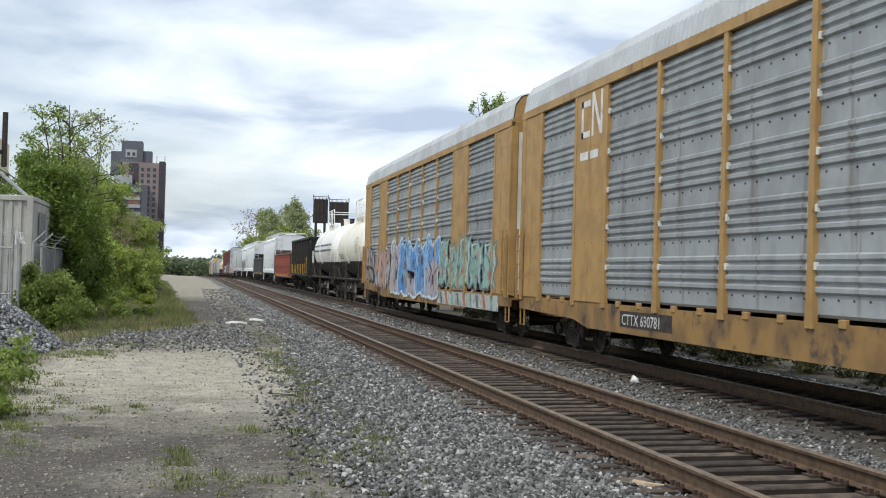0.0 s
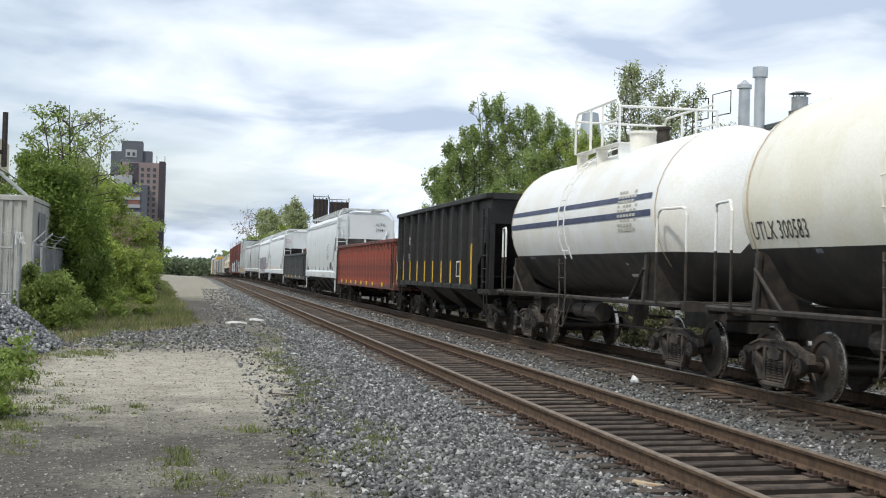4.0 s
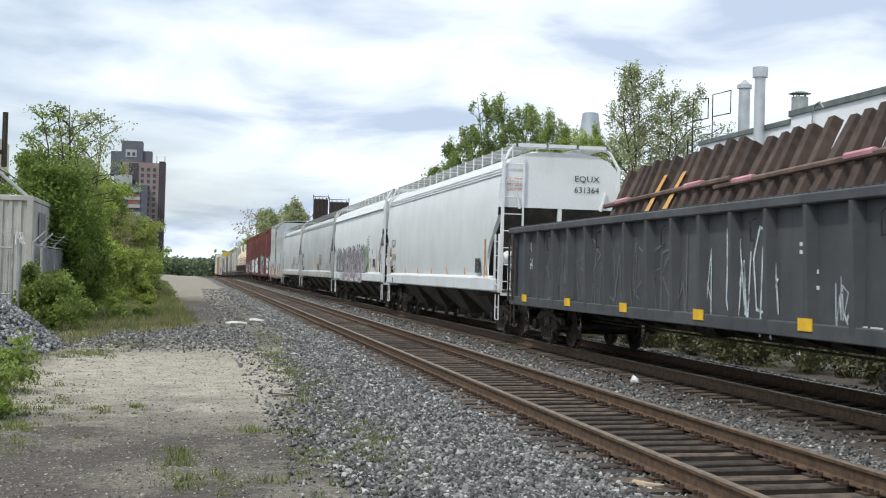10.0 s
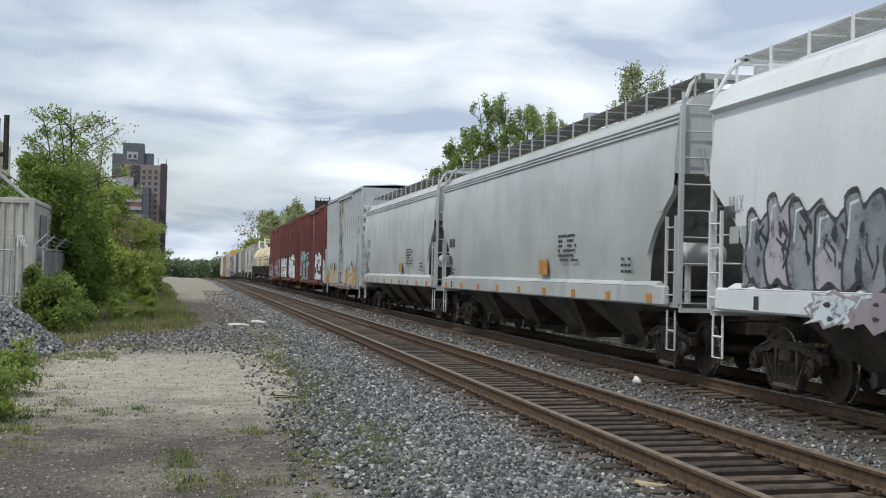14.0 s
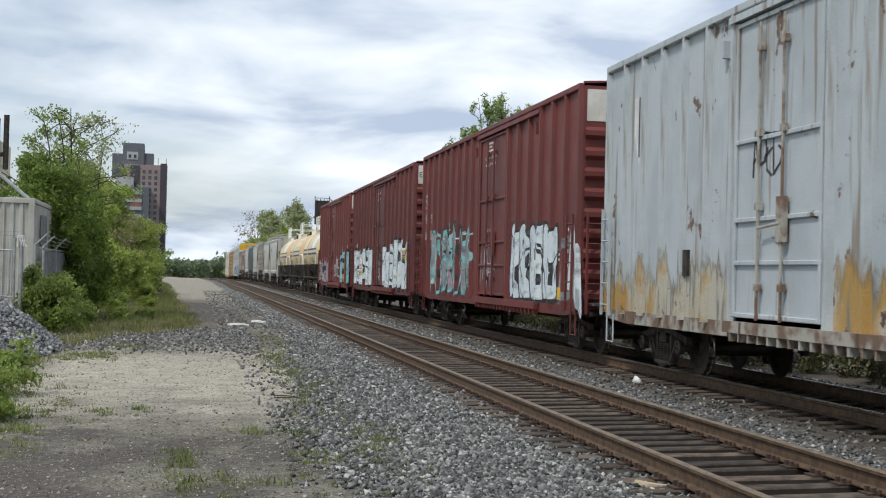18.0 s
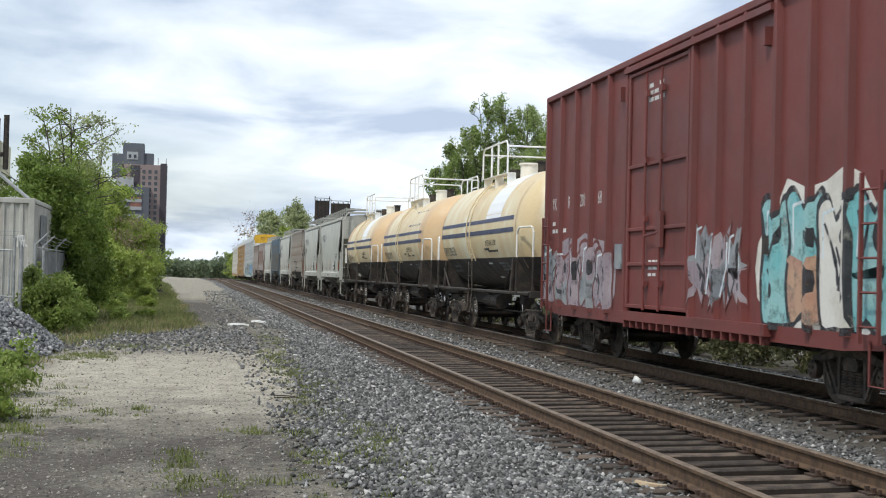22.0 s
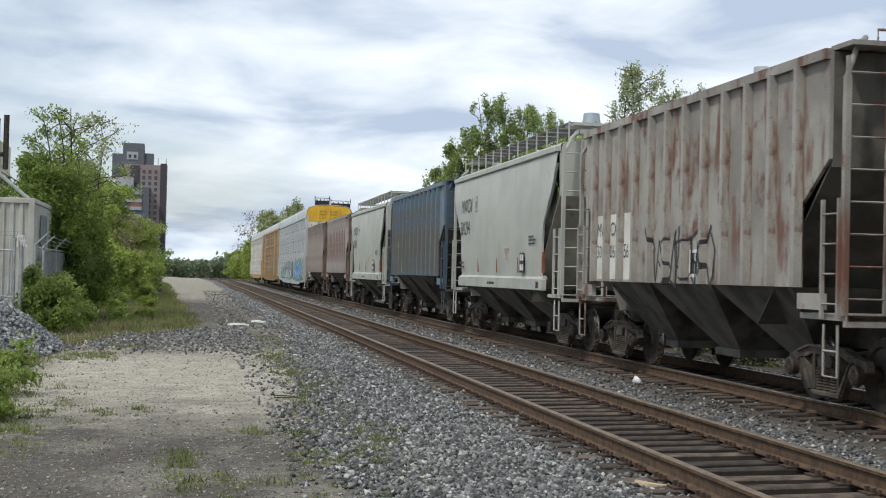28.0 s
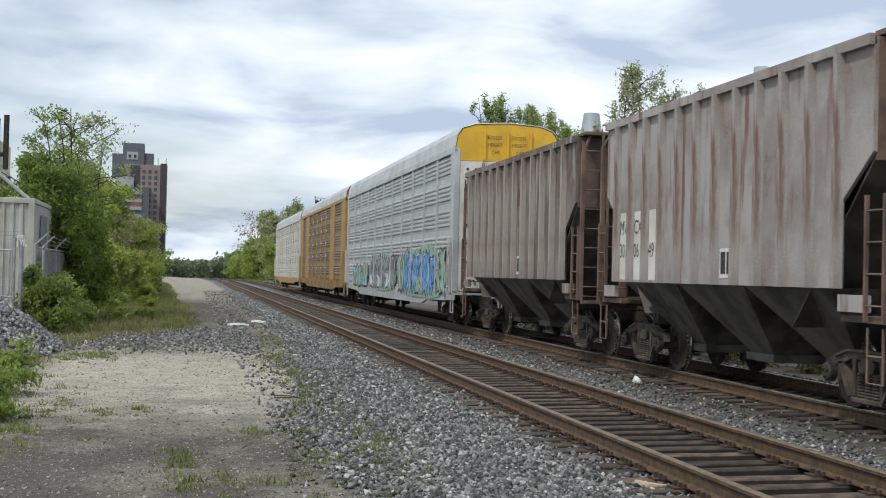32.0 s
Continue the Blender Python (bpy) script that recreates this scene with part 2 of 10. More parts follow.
def zones(x, y):
    """Shares of grass, ballast, pale road and dark ground (cinder, oil, painted shade) at a spot."""
    n1 = noise.noise(Vector((x * 0.5, y * 0.3, 3.0)))
    n2 = noise.noise(Vector((x * 1.4, y * 0.9, 8.0)))
    g = smooth01(0.35, -0.5, x - grass_edge(y) + 0.35 * n1 + 0.25 * n2)
    if y < 12:
        g *= smooth01(-1.4, -2.2, x)
    g = max(g, smooth01(12.4, 14.0, x + 0.6 * n1) * 0.25, smooth01(19.0, 15.0, y + n1) * smooth01(-0.9, -2.0, x + 0.5 * n2) * (0.5 + 0.7 * n2))
    b = smooth01(0.75, 1.9, x + 0.35 * n1 + 0.35 * n2 - 0.058 * min(24, max(0, y - 13.5)))
    # oily bed, with the shade beneath the cars painted in as well
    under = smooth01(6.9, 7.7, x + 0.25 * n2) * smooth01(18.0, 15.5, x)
    # dirty stone between the near rails, sleeper gap shade painted in too
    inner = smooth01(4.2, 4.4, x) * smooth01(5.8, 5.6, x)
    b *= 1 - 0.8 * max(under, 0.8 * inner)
    if y < 46 and x < 5:
        g *= min(1.0, max(0.15, 0.62 + 1.1 * n2 + 0.6 * n1))
    pale = smooth01(12.0, 22.0, y + 4.0 * n2 + 2.0 * n1) * smooth01(35, 25, y + 3 * n1 + 2 * n2) * smooth01(-3.1, -2.0, x) * smooth01(2.3, 0.9, x + 0.5 * n2 - 0.055 * (y - 17))
    pale = max(pale, 0.62 * smooth01(72, 84, y + 3 * n1))
    dark = smooth01(43.5, 46, y + 0.6 * n2 - 0.6 * max(0, x)) * smooth01(74, 69, y + 0.8 * n2 + 9 * max(0, x - 0.6)) * smooth01(2.3, 1.7, x)
    # foreground shade, painted into the ground as a darker brown
    near = smooth01(17.5, 13.0, y + 1.2 * n1)
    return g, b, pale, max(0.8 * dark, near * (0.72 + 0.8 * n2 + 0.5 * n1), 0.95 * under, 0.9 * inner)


def ground_material():
    mt = bpy.data.materials.new("gravel_ground")
    mt.use_nodes = True
    t = mt.node_tree
    p = t.nodes["Principled BSDF"]
    p.inputs["Roughness"].default_value = 0.95
    co = t.nodes.new("ShaderNodeTexCoord").outputs["Object"]

    def att(name):
        n = t.nodes.new("ShaderNodeAttribute")
        n.attribute_name = name
        return n.outputs["Fac"]

    def nz(scale, detail=5.0, rough=0.6):
        n = t.nodes.new("ShaderNodeTexNoise")
        n.inputs["Scale"].default_value, n.inputs["Detail"].default_value, n.inputs["Roughness"].default_value = scale, detail, rough
        t.links.new(co, n.inputs["Vector"])
        return n.outputs[0]

    def vor(scale):
        n = t.nodes.new("ShaderNodeTexVoronoi")
        n.inputs["Scale"].default_value = scale
        t.links.new(co, n.inputs["Vector"])
        return n

    def ramp(fac, stops):
        n = t.nodes.new("ShaderNodeValToRGB")
        el = n.color_ramp.elements
        el[0].position, el[0].color = stops[0][0], rgb(stops[0][1])
        el[1].position, el[1].color = stops[-1][0], rgb(stops[-1][1])
        for pos, c in stops[1:-1]:
            q = el.new(pos)
            q.color = rgb(c)
        t.links.new(fac, n.inputs[0])
        return n.outputs[0]

    def mixc(fac, a, b, blend="MIX"):
        n = t.nodes.new("ShaderNodeMix")
        n.data_type, n.blend_type = "RGBA", blend
        for sock, v in ((n.inputs[0], fac), (n.inputs[6], a), (n.inputs[7], b)):
            if isinstance(v, (int, float)):
                sock.default_value = v
            elif isinstance(v, tuple):
                sock.default_value = rgb(v)
            else:
                t.links.new(v, sock)
        return n.outputs[2]

    def edge(zone, soft=0.22, scale=6.0):
        """Breaks a zone's border up with noise."""
        a = t.nodes.new("ShaderNodeMath")
        a.operation = "ADD"
        t.links.new(zone, a.inputs[0])
        s = t.nodes.new("ShaderNodeMath")
        s.operation = "MULTIPLY_ADD"
        t.links.new(nz(scale, 6.0, 0.7), s.inputs[0])
        s.inputs[1].default_value, s.inputs[2].default_value = 1.1, -0.55
        t.links.new(s.outputs[0], a.inputs[1])
        m = t.nodes.new("ShaderNodeMapRange")
        m.interpolation_type = "SMOOTHSTEP"
        m.inputs[1].default_value, m.inputs[2].default_value = 0.5 - soft, 0.5 + soft
        t.links.new(a.outputs[0], m.inputs[0])
        return m.outputs[0]

    grit = vor(42.0)
    chips = vor(17.0)
    road = mixc(ramp(nz(0.9), [(0.3, (0, 0, 0)), (0.7, (1, 1, 1))]), (0.152, 0.137, 0.104), (0.208, 0.19, 0.15))
    road = mixc(1.0, road, ramp(grit.outputs["Color"], [(0.0, (0.5, 0.5, 0.5)), (0.55, (0.92, 0.92, 0.92)), (1.0, (1.6, 1.6, 1.6))]), "MULTIPLY")
    road = mixc(ramp(nz(16.0, 6.0, 0.7), [(0.54, (0, 0, 0)), (0.66, (1, 1, 1))]), road, (0.075, 0.07, 0.06))
    road = mixc(ramp(nz(1.7, 7.0, 0.7), [(0.48, (0, 0, 0)), (0.62, (0.75, 0.75, 0.75))]), road, (0.10, 0.092, 0.076))
    pale_road = mixc(ramp(nz(2.2), [(0.35, (0, 0, 0)), (0.65, (1, 1, 1))]), (0.335, 0.303, 0.24), (0.45, 0.412, 0.33))
    pale_road = mixc(1.0, pale_road, ramp(grit.outputs["Color"], [(0.0, (0.6, 0.6, 0.6)), (1.0, (1.4, 1.4, 1.4))]), "MULTIPLY")
    road = mixc(edge(att("pale"), 0.62, 2.6), road, pale_road)
    road = mixc(ramp(nz(3.1, 8.0, 0.75), [(0.53, (0, 0, 0)), (0.70, (0.55, 0.55, 0.55))]), road, (0.13, 0.118, 0.095))
    # the dark share: cinder and oil, plus the shade painted by zones()
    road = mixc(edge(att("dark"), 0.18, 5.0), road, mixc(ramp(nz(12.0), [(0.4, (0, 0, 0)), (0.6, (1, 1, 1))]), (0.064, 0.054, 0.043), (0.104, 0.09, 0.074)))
    stone = ramp(chips.outputs["Color"], [(0.0, (0.037, 0.036, 0.034)), (0.4, (0.113, 0.111, 0.106)), (0.75, (0.19, 0.186, 0.178)), (1.0, (0.36, 0.35, 0.33))])
    stone = mixc(ramp(chips.outputs["Distance"], [(0.35, (0, 0, 0)), (0.7, (1, 1, 1))]), stone, (0.06, 0.06, 0.06))
    cob = vor(5.0)
    stone = mixc(1.0, stone, ramp(cob.outputs["Color"], [(0.0, (0.7, 0.7, 0.7)), (0.5, (1.2, 1.2, 1.2)), (1.0, (1.9, 1.9, 1.9))]), "MULTIPLY")
    col = mixc(edge(att("ballast"), 0.2, 7.0), road, stone)
    turf = mixc(ramp(nz(3.0), [(0.35, (0, 0, 0)), (0.65, (1, 1, 1))]), (0.07, 0.105, 0.03), (0.17, 0.15, 0.085))
    col = mixc(edge(att("grass"), 0.25, 4.0), col, turf)
    t.links.new(col, p.inputs["Base Color"])
    b1 = t.nodes.new("ShaderNodeBump")
    b1.inputs["Strength"].default_value, b1.inputs["Distance"].default_value = 0.9, 0.03
    t.links.new(chips.outputs["Distance"], b1.inputs["Height"])
    b2 = t.nodes.new("ShaderNodeBump")
    b2.inputs["Strength"].default_value, b2.inputs["Distance"].default_value = 0.6, 0.012
    t.links.new(grit.outputs["Distance"], b2.inputs["Height"])
    t.links.new(b1.outputs[0], b2.inputs["Normal"])
    t.links.new(b2.outputs[0], p.inputs["Normal"])
    return mt


M["ground"] = ground_material()


def build_ground():
    xs = [-2500, -900, -400, -200, -120, -80, -60, -45, -36, -30, -26, -22, -18, -15, -13, -11, -9.5, -8.4] + [-7.6 + 0.36 * i for i in range(60)] + [14.4, 15, 16, 17, 18, 20, 24, 30, 40, 60, 100, 200, 400, 900, 2500]
    ys = [-600, -200, -80, -40, -20, -10, -4, 0, 3] + [5 + 0.5 * i for i in range(90)] + [50.5 + 1.1 * i for i in range(60)] + [118 + 3.5 * i for i in range(30)] + [235, 265, 300, 350, 420, 520, 700, 1000, 1600, 2600]
    vs = [(x, y, land(x, y)) for y in ys for x in xs]
    n = len(xs)
    fs = [(j * n + i, j * n + i + 1, (j + 1) * n + i + 1, (j + 1) * n + i) for j in range(len(ys) - 1) for i in range(n - 1)]
    me = bpy.data.meshes.new("ground")
    me.from_pydata(vs, [], fs)
    me.materials.append(M["ground"])
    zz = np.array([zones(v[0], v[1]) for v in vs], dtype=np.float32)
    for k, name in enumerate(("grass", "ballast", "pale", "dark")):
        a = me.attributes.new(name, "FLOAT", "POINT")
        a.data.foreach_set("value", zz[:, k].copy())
    me.shade_smooth()
    return tagged(new("ground", me), "gravel service road, grey ballast bed and grassy verge", "ground", kind="structure")


ground = build_ground()

# ---------------------------------------------------------------- tracks
FAR = 640.0
rail_prof = [(-0.07, 0.0), (0.07, 0.0), (0.07, 0.012), (0.012, 0.035), (0.012, 0.125), (0.036, 0.14), (0.036, 0.168), (0.028, 0.178), (-0.028, 0.178), (-0.036, 0.168), (-0.036, 0.14), (-0.012, 0.125), (-0.012, 0.035), (-0.07, 0.012)]
SL_TOP = RAIL_Z - 0.178 - 0.012
SPACING = 0.49


def build_track(x0, name, label, head, y_first, n_parts):
    tr = thing(name, label, "railway track", kind="structure")
    cant = 0.012 if x0 < 7 else 0.0
    for side in (-1, 1):
        b = Bm()
        cx = x0 + side * (GAUGE / 2 + 0.036)
        ys = [-60, 0, 60, 120, 170, 200, 230, 260, 290, 330, 380, 450, 540, FAR]
        b.loft([[(cx + p[0], y, RAIL_Z - 0.178 + p[1] + cant * side + dip(y)) for p in rail_prof] for y in ys])
        b.mi = [1 if (i % 14) in (6, 7, 8) and i < 14 * (len(ys) - 1) else 0 for i in range(len(b.f))]
        part("rail", b, [M["rail_side"], M[head]], tr)
    # sleepers: a few shapes shared by the near ones
    shapes = []
    rnd = random.Random(3 + int(x0))
    for k in range(6):
        b = Bm()
        w = 0.113 + 0.012 * rnd.random()
        L2 = 1.29 + 0.03 * rnd.random()
        rings = []
        for xx in (-L2, -0.95, -0.3, 0.3, 0.95, L2):
            d = 0.012 * (rnd.random() - 0.5)
            dz = 0.012 * rnd.random() if abs(xx) < 0.6 or abs(xx) > 1.1 else 0.0
            rings.append([(xx, -w + d, -0.17), (xx, w + d, -0.17), (xx, w + d, -0.015), (xx, w - 0.015 + d, -dz), (xx, -w + 0.015 + d, -dz), (xx, -w + d, -0.015)])
        b.loft(rings)
        # side faces take the darker coat that carries the gap shade
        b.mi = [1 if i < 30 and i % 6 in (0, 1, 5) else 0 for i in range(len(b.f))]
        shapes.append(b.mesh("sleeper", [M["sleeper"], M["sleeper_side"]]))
    pb = Bm()
    pb.box(-0.17, 0.17, -0.09, 0.09, 0.0, 0.014)
    for sx in (-1, 1):
        for sy in (-1, 1):
            pb.box(sx * 0.105 - 0.018, sx * 0.105 + 0.018, sy * 0.055 - 0.016, sy * 0.055 + 0.016, 0.0, 0.055)
        pb.box(sx * 0.085 - 0.012, sx * 0.085 + 0.012, -0.14, -0.11, 0.012, 0.05)
    plate = pb.mesh("tie_plate", M["plate"])
    lean = math.degrees(math.atan(2 * cant / GAUGE))
    y = y_first
    for k in range(n_parts):
        yy = y + 0.10 * (rnd.random() - 0.5)
        s = part("sleeper", shapes[k % 6], None, tr, at=pose(x0 + 0.12 * (rnd.random() - 0.5), yy, SL_TOP, 0, -lean, 3.6 * (rnd.random() - 0.5)))
        if k < 75 and x0 < 7:
            for side in (-1, 1):
                part("tie_plate", plate, None, tr, at=(x0 + side * (GAUGE / 2 + 0.036), yy, SL_TOP + cant * side))
        y += SPACING
    b = Bm()
    while y < FAR - 260:
        b.box(x0 - 1.29, x0 + 1.29, y - 0.115, y + 0.115, SL_TOP - 0.17 + dip(y), SL_TOP + dip(y))
        y += SPACING
    rest = part("far_sleepers", b, M["sleeper"], tr)
    tagged(rest, kind="stuff")
    b = Bm()
    for k in range(75 if x0 < 7 else 0, n_parts):
        for side in (-1, 1):
            cx = x0 + side * (GAUGE / 2 + 0.036)
            yy = y_first + SPACING * k
            b.box(cx - 0.16, cx + 0.16, yy - 0.08, yy + 0.08, SL_TOP, SL_TOP + 0.016)
    tagged(part("far_tie_plates", b, M["plate"], tr), kind="stuff")
    return tr


track_near = build_track(T1, "track_1", "empty near track with rusty rails on weathered sleepers", "rail_top", 6.0, 160)
track_far = build_track(T2, "track_2", "far track under the train with worn rails", "rail_top_used", 9.0, 140)


# ---------------------------------------------------------------- loose stone
def stone_material(name, lo, mid_, hi):
    mt = bpy.data.materials.new(name)
    mt.use_nodes = True
    t = mt.node_tree
    p = t.nodes["Principled BSDF"]
    p.inputs["Roughness"].default_value = 0.9
    g = t.nodes.new("ShaderNodeNewGeometry")
    r = t.nodes.new("ShaderNodeValToRGB")
    r.color_ramp.elements[0].color, r.color_ramp.elements[1].color = rgb(lo), rgb(hi)
    e = r.color_ramp.elements.new(0.5)
    e.color = rgb(mid_)
    e = r.color_ramp.elements.new(0.9)
    e.color = rgb(tuple(0.6 * a + 0.4 * c for a, c in zip(mid_, hi)))
    t.links.new(g.outputs["Random Per Island"], r.inputs[0])
    nz = t.nodes.new("ShaderNodeTexNoise")
    nz.inputs["Scale"].default_value = 60.0
    mx = t.nodes.new("ShaderNodeMix")
    mx.data_type, mx.blend_type = "RGBA", "MULTIPLY"
    mx.inputs[0].default_value = 1.0
    mp = t.nodes.new("ShaderNodeMapRange")
    mp.inputs[1].default_value, mp.inputs[2].default_value, mp.inputs[3].default_value, mp.inputs[4].default_value = 0.3, 0.7, 0.7, 1.25
    t.links.new(nz.outputs[0], mp.inputs[0])
    t.links.new(r.outputs[0], mx.inputs[6])
    t.links.new(mp.outputs[0], mx.inputs[7])
    t.links.new(mx.outputs[2], p.inputs["Base Color"])
    return mt


M["ballast"] = stone_material("ballast_stone", (0.038, 0.038, 0.037), (0.128, 0.128, 0.125), (0.49, 0.48, 0.46))
M["pile_stone"] = stone_material("crushed_limestone", (0.09, 0.095, 0.10), (0.22, 0.225, 0.23), (0.48, 0.475, 0.47))
M["road_stone"] = stone_material("road_gravel", (0.05, 0.047, 0.042), (0.19, 0.175, 0.15), (0.46, 0.43, 0.38))
CUT_V = np.array([(1, 0.3, -0.2), (-0.2, 1, 0.2), (-1, -0.2, -0.3), (0.2, -1, 0.25), (0.25, 0.1, 1), (-0.1, -0.2, -1)]) * 1.12
CUT_F = np.array([(0, 1, 4), (1, 2, 4), (2, 3, 4), (3, 0, 4), (1, 0, 5), (2, 1, 5), (3, 2, 5), (0, 3, 5)])


def raw_mesh(name, V, F, material):
    """A triangle or quad mesh straight from arrays."""
    me = bpy.data.meshes.new(name)
    n, k = F.shape
    me.vertices.add(len(V))
    me.vertices.foreach_set("co", np.ascontiguousarray(V, dtype=np.float32).ravel())
    me.loops.add(n * k)
    me.loops.foreach_set("vertex_index", np.ascontiguousarray(F, dtype=np.int32).ravel())
    me.polygons.add(n)
    me.polygons.foreach_set("loop_start", np.arange(0, n * k, k, dtype=np.int32))
    me.materials.append(material)
    me.update(calc_edges=True)
    return me


def stones(P, size, rng):
    """Angular stones at the points P."""
    n = len(P)
    jit = 1 + 0.8 * (rng.random((n, 6, 1)) - 0.5)
    sc = size[:, None, None] * (0.7 + 0.6 * rng.random((n, 1, 3))) * np.array([1, 1, 0.75])
    ang = rng.random(n) * 2 * np.pi
    til = (rng.random(n) - 0.5) * 1.4
    V = CUT_V[None] * jit * sc
    c, s = np.cos(til)[:, None], np.sin(til)[:, None]
    V = np.stack([V[..., 0], c * V[..., 1] - s * V[..., 2], s * V[..., 1] + c * V[..., 2]], -1)
    c, s = np.cos(ang)[:, None], np.sin(ang)[:, None]
    V = np.stack([c * V[..., 0] - s * V[..., 1], s * V[..., 0] + c * V[..., 1], V[..., 2]], -1) + P[:, None]
    F = (CUT_F[None] + 6 * np.arange(n)[:, None, None]).reshape(-1, 3)
    return V.reshape(-1, 3), F


def scatter(rng, n, x0, x1, y0, y1, keep=None):
    """Points in a strip, thinning out with distance."""
    u = rng.random(n)
    y = y0 * (y1 / y0) ** u
    x = x0 + (x1 - x0) * rng.random(n)
    if keep is not None:
        k = np.array([keep(a, b) > rng.random() for a, b in zip(x, y)])
        x, y = x[k], y[k]
    z = np.array([land(a, b) for a, b in zip(x, y)])
    return np.stack([x, y, z], -1)


rng = np.random.default_rng(11)
bands = [scatter(rng, 64000, 0.9, 3.75, 8.6, 110.0, lambda a, b: max(0.06, zones(a, b)[1] ** 1.2)), scatter(rng, 2600, 3.7, 4.2, 9.0, 40.0, lambda a, b: 0.6),
         scatter(rng, 9000, 4.32, 5.7, 9.5, 60.0, lambda a, b: 0.7), scatter(rng, 28000, 5.78, 8.30, 12.0, 110.0, lambda a, b: 1 - 0.85 * smooth01(6.7, 7.7, a)), scatter(rng, 2600, 10.2, 13.0, 18.0, 50.0), scatter(rng, 7000, -3.4, 1.6, 28.0, 44.0, lambda a, b: 0.75 * smooth01(28, 31, b) * smooth01(44, 38, b))]
P = np.concatenate(bands)
size = 0.015 + 0.022 * rng.random(len(P)) ** 1.6
size *= 1 + 0.013 * np.clip(P[:, 1] - 14, 0, 60)
inner_ = (P[:, 0] > 4.3) & (P[:, 0] < 5.7)
P[:, 2] += np.where(inner_, -0.04, 0.002) + 0.018 * rng.random(len(P))
V_, F_ = stones(P, size, rng)
tagged(new("ballast_stones", raw_mesh("ballast_stones", V_, F_, M["ballast"])), "loose grey crushed ballast stones", "ballast", kind="stuff")
P = scatter(rng, 40000, -3.4, 2.2, 8.6, 60.0, lambda a, b: 0.85 - 0.5 * min(1.0, zones(a, b)[2]))
V_, F_ = stones(P, (0.006 + 0.013 * rng.random(len(P)) ** 3) * (1 + 0.012 * np.clip(P[:, 1] - 15, 0, 50)), rng)
tagged(new("road_gravel", raw_mesh("road_gravel", V_, F_, M["road_stone"])), "scattered small gravel on the service road", "gravel", kind="stuff")
# crushed stone heap by the fence
HEAP = (-6.0, 29.0)


def heap(x, y):
    r = math.hypot((x - HEAP[0]) / 3.4, (y - HEAP[1]) / 6.4)
    return max(0.0, min(1.45, 2.6 * (1 - r))) + 0.06 * noise.noise(Vector((x, y, 5.0))) * (r < 1)


hx, hy = [-10.6 + 0.25 * i for i in range(33)], [21.6 + 0.35 * i for i in range(40)]
V_ = np.array([(x, y, land(x, y) - 0.04 + heap(x, y)) for y in hy for x in hx])
F_ = np.array([(j * 33 + i, j * 33 + i + 1, (j + 1) * 33 + i + 1, (j + 1) * 33 + i) for j in range(39) for i in range(32)])
stone_heap = tagged(new("gravel_heap", raw_mesh("gravel_heap", V_, F_, M["ground"])), "heap of pale crushed stone beside the fence", "gravel heap")
a = stone_heap.data.attributes.new("ballast", "FLOAT", "POINT")
a.data.foreach_set("value", np.ones(len(V_), dtype=np.float32))
n = 14000
r = np.sqrt(rng.random(n)) * 0.99
th = rng.random(n) * 2 * np.pi
x = HEAP[0] + 3.4 * r * np.cos(th)
y = HEAP[1] + 6.4 * r * np.sin(th)
keep = (x > -8.6)
x, y = x[keep], y[keep]
P = np.stack([x, y, np.array([land(p, q) + heap(p, q) for p, q in zip(x, y)])], -1)
V_, F_ = stones(P, 0.028 + 0.034 * rng.random(len(P)) ** 1.5, rng)
hs = part("crushed_stone", raw_mesh("crushed_stone", V_, F_, M["pile_stone"]), None, stone_heap)
tagged(hs, kind="stuff")
# ---------------------------------------------------------------- car paints
M["rack_panel"] = mat("galvanised_rack_panel", (0.37, 0.39, 0.395), (0.29, 0.305, 0.31), 0.55, 0.2, 1.3, 40, jitter=0.12, streak=(0.19, 0.18, 0.16), streak_at=(0.56, 0.74))
M["rack_brown"] = mat("ochre_rack_paint", (0.43, 0.262, 0.092), (0.35, 0.21, 0.073), 0.6, 0, 2, 40, streak=(0.2, 0.11, 0.05), streak_at=(0.58, 0.75), spots=(0.13, 0.07, 0.035), spots_at=(0.66, 0.72))
M["rack_sill"] = mat("ochre_sill_paint", (0.33, 0.19, 0.06), (0.19, 0.11, 0.045), 0.65, 0, 1.2, 40, spots=(0.06, 0.045, 0.035), spots_at=(0.52, 0.68), spot_scale=2)
M["rack_roof"] = mat("galvanised_roof", (0.55, 0.57, 0.57), (0.46, 0.47, 0.47), 0.45, 0.3, 1.0, 30)
M["rack_white"] = mat("pale_end_door", (0.72, 0.70, 0.64), (0.6, 0.57, 0.5), 0.6, 0, 2, 40, spots=(0.25, 0.16, 0.08), spots_at=(0.66, 0.74))
M["galv_hinge"] = mat("grey_hinge_steel", (0.30, 0.31, 0.31), (0.22, 0.22, 0.22), 0.55, 0.3, 3, 40)
M["rack_yellow"] = mat("yellow_end_door", (0.75, 0.45, 0.03), (0.65, 0.38, 0.03), 0.55, 0, 2, 40, spots=(0.4, 0.2, 0.04), spots_at=(0.68, 0.75))
M["rack_dusty"] = mat("dusty_tan_rack", (0.27, 0.2, 0.13), (0.21, 0.17, 0.13), 0.65, 0.1, 1.5, 40, jitter=0.1)
M["rack_pale"] = mat("pale_rack_panel", (0.62, 0.6, 0.55), (0.52, 0.5, 0.46), 0.6, 0.1, 1.5, 40, jitter=0.08)
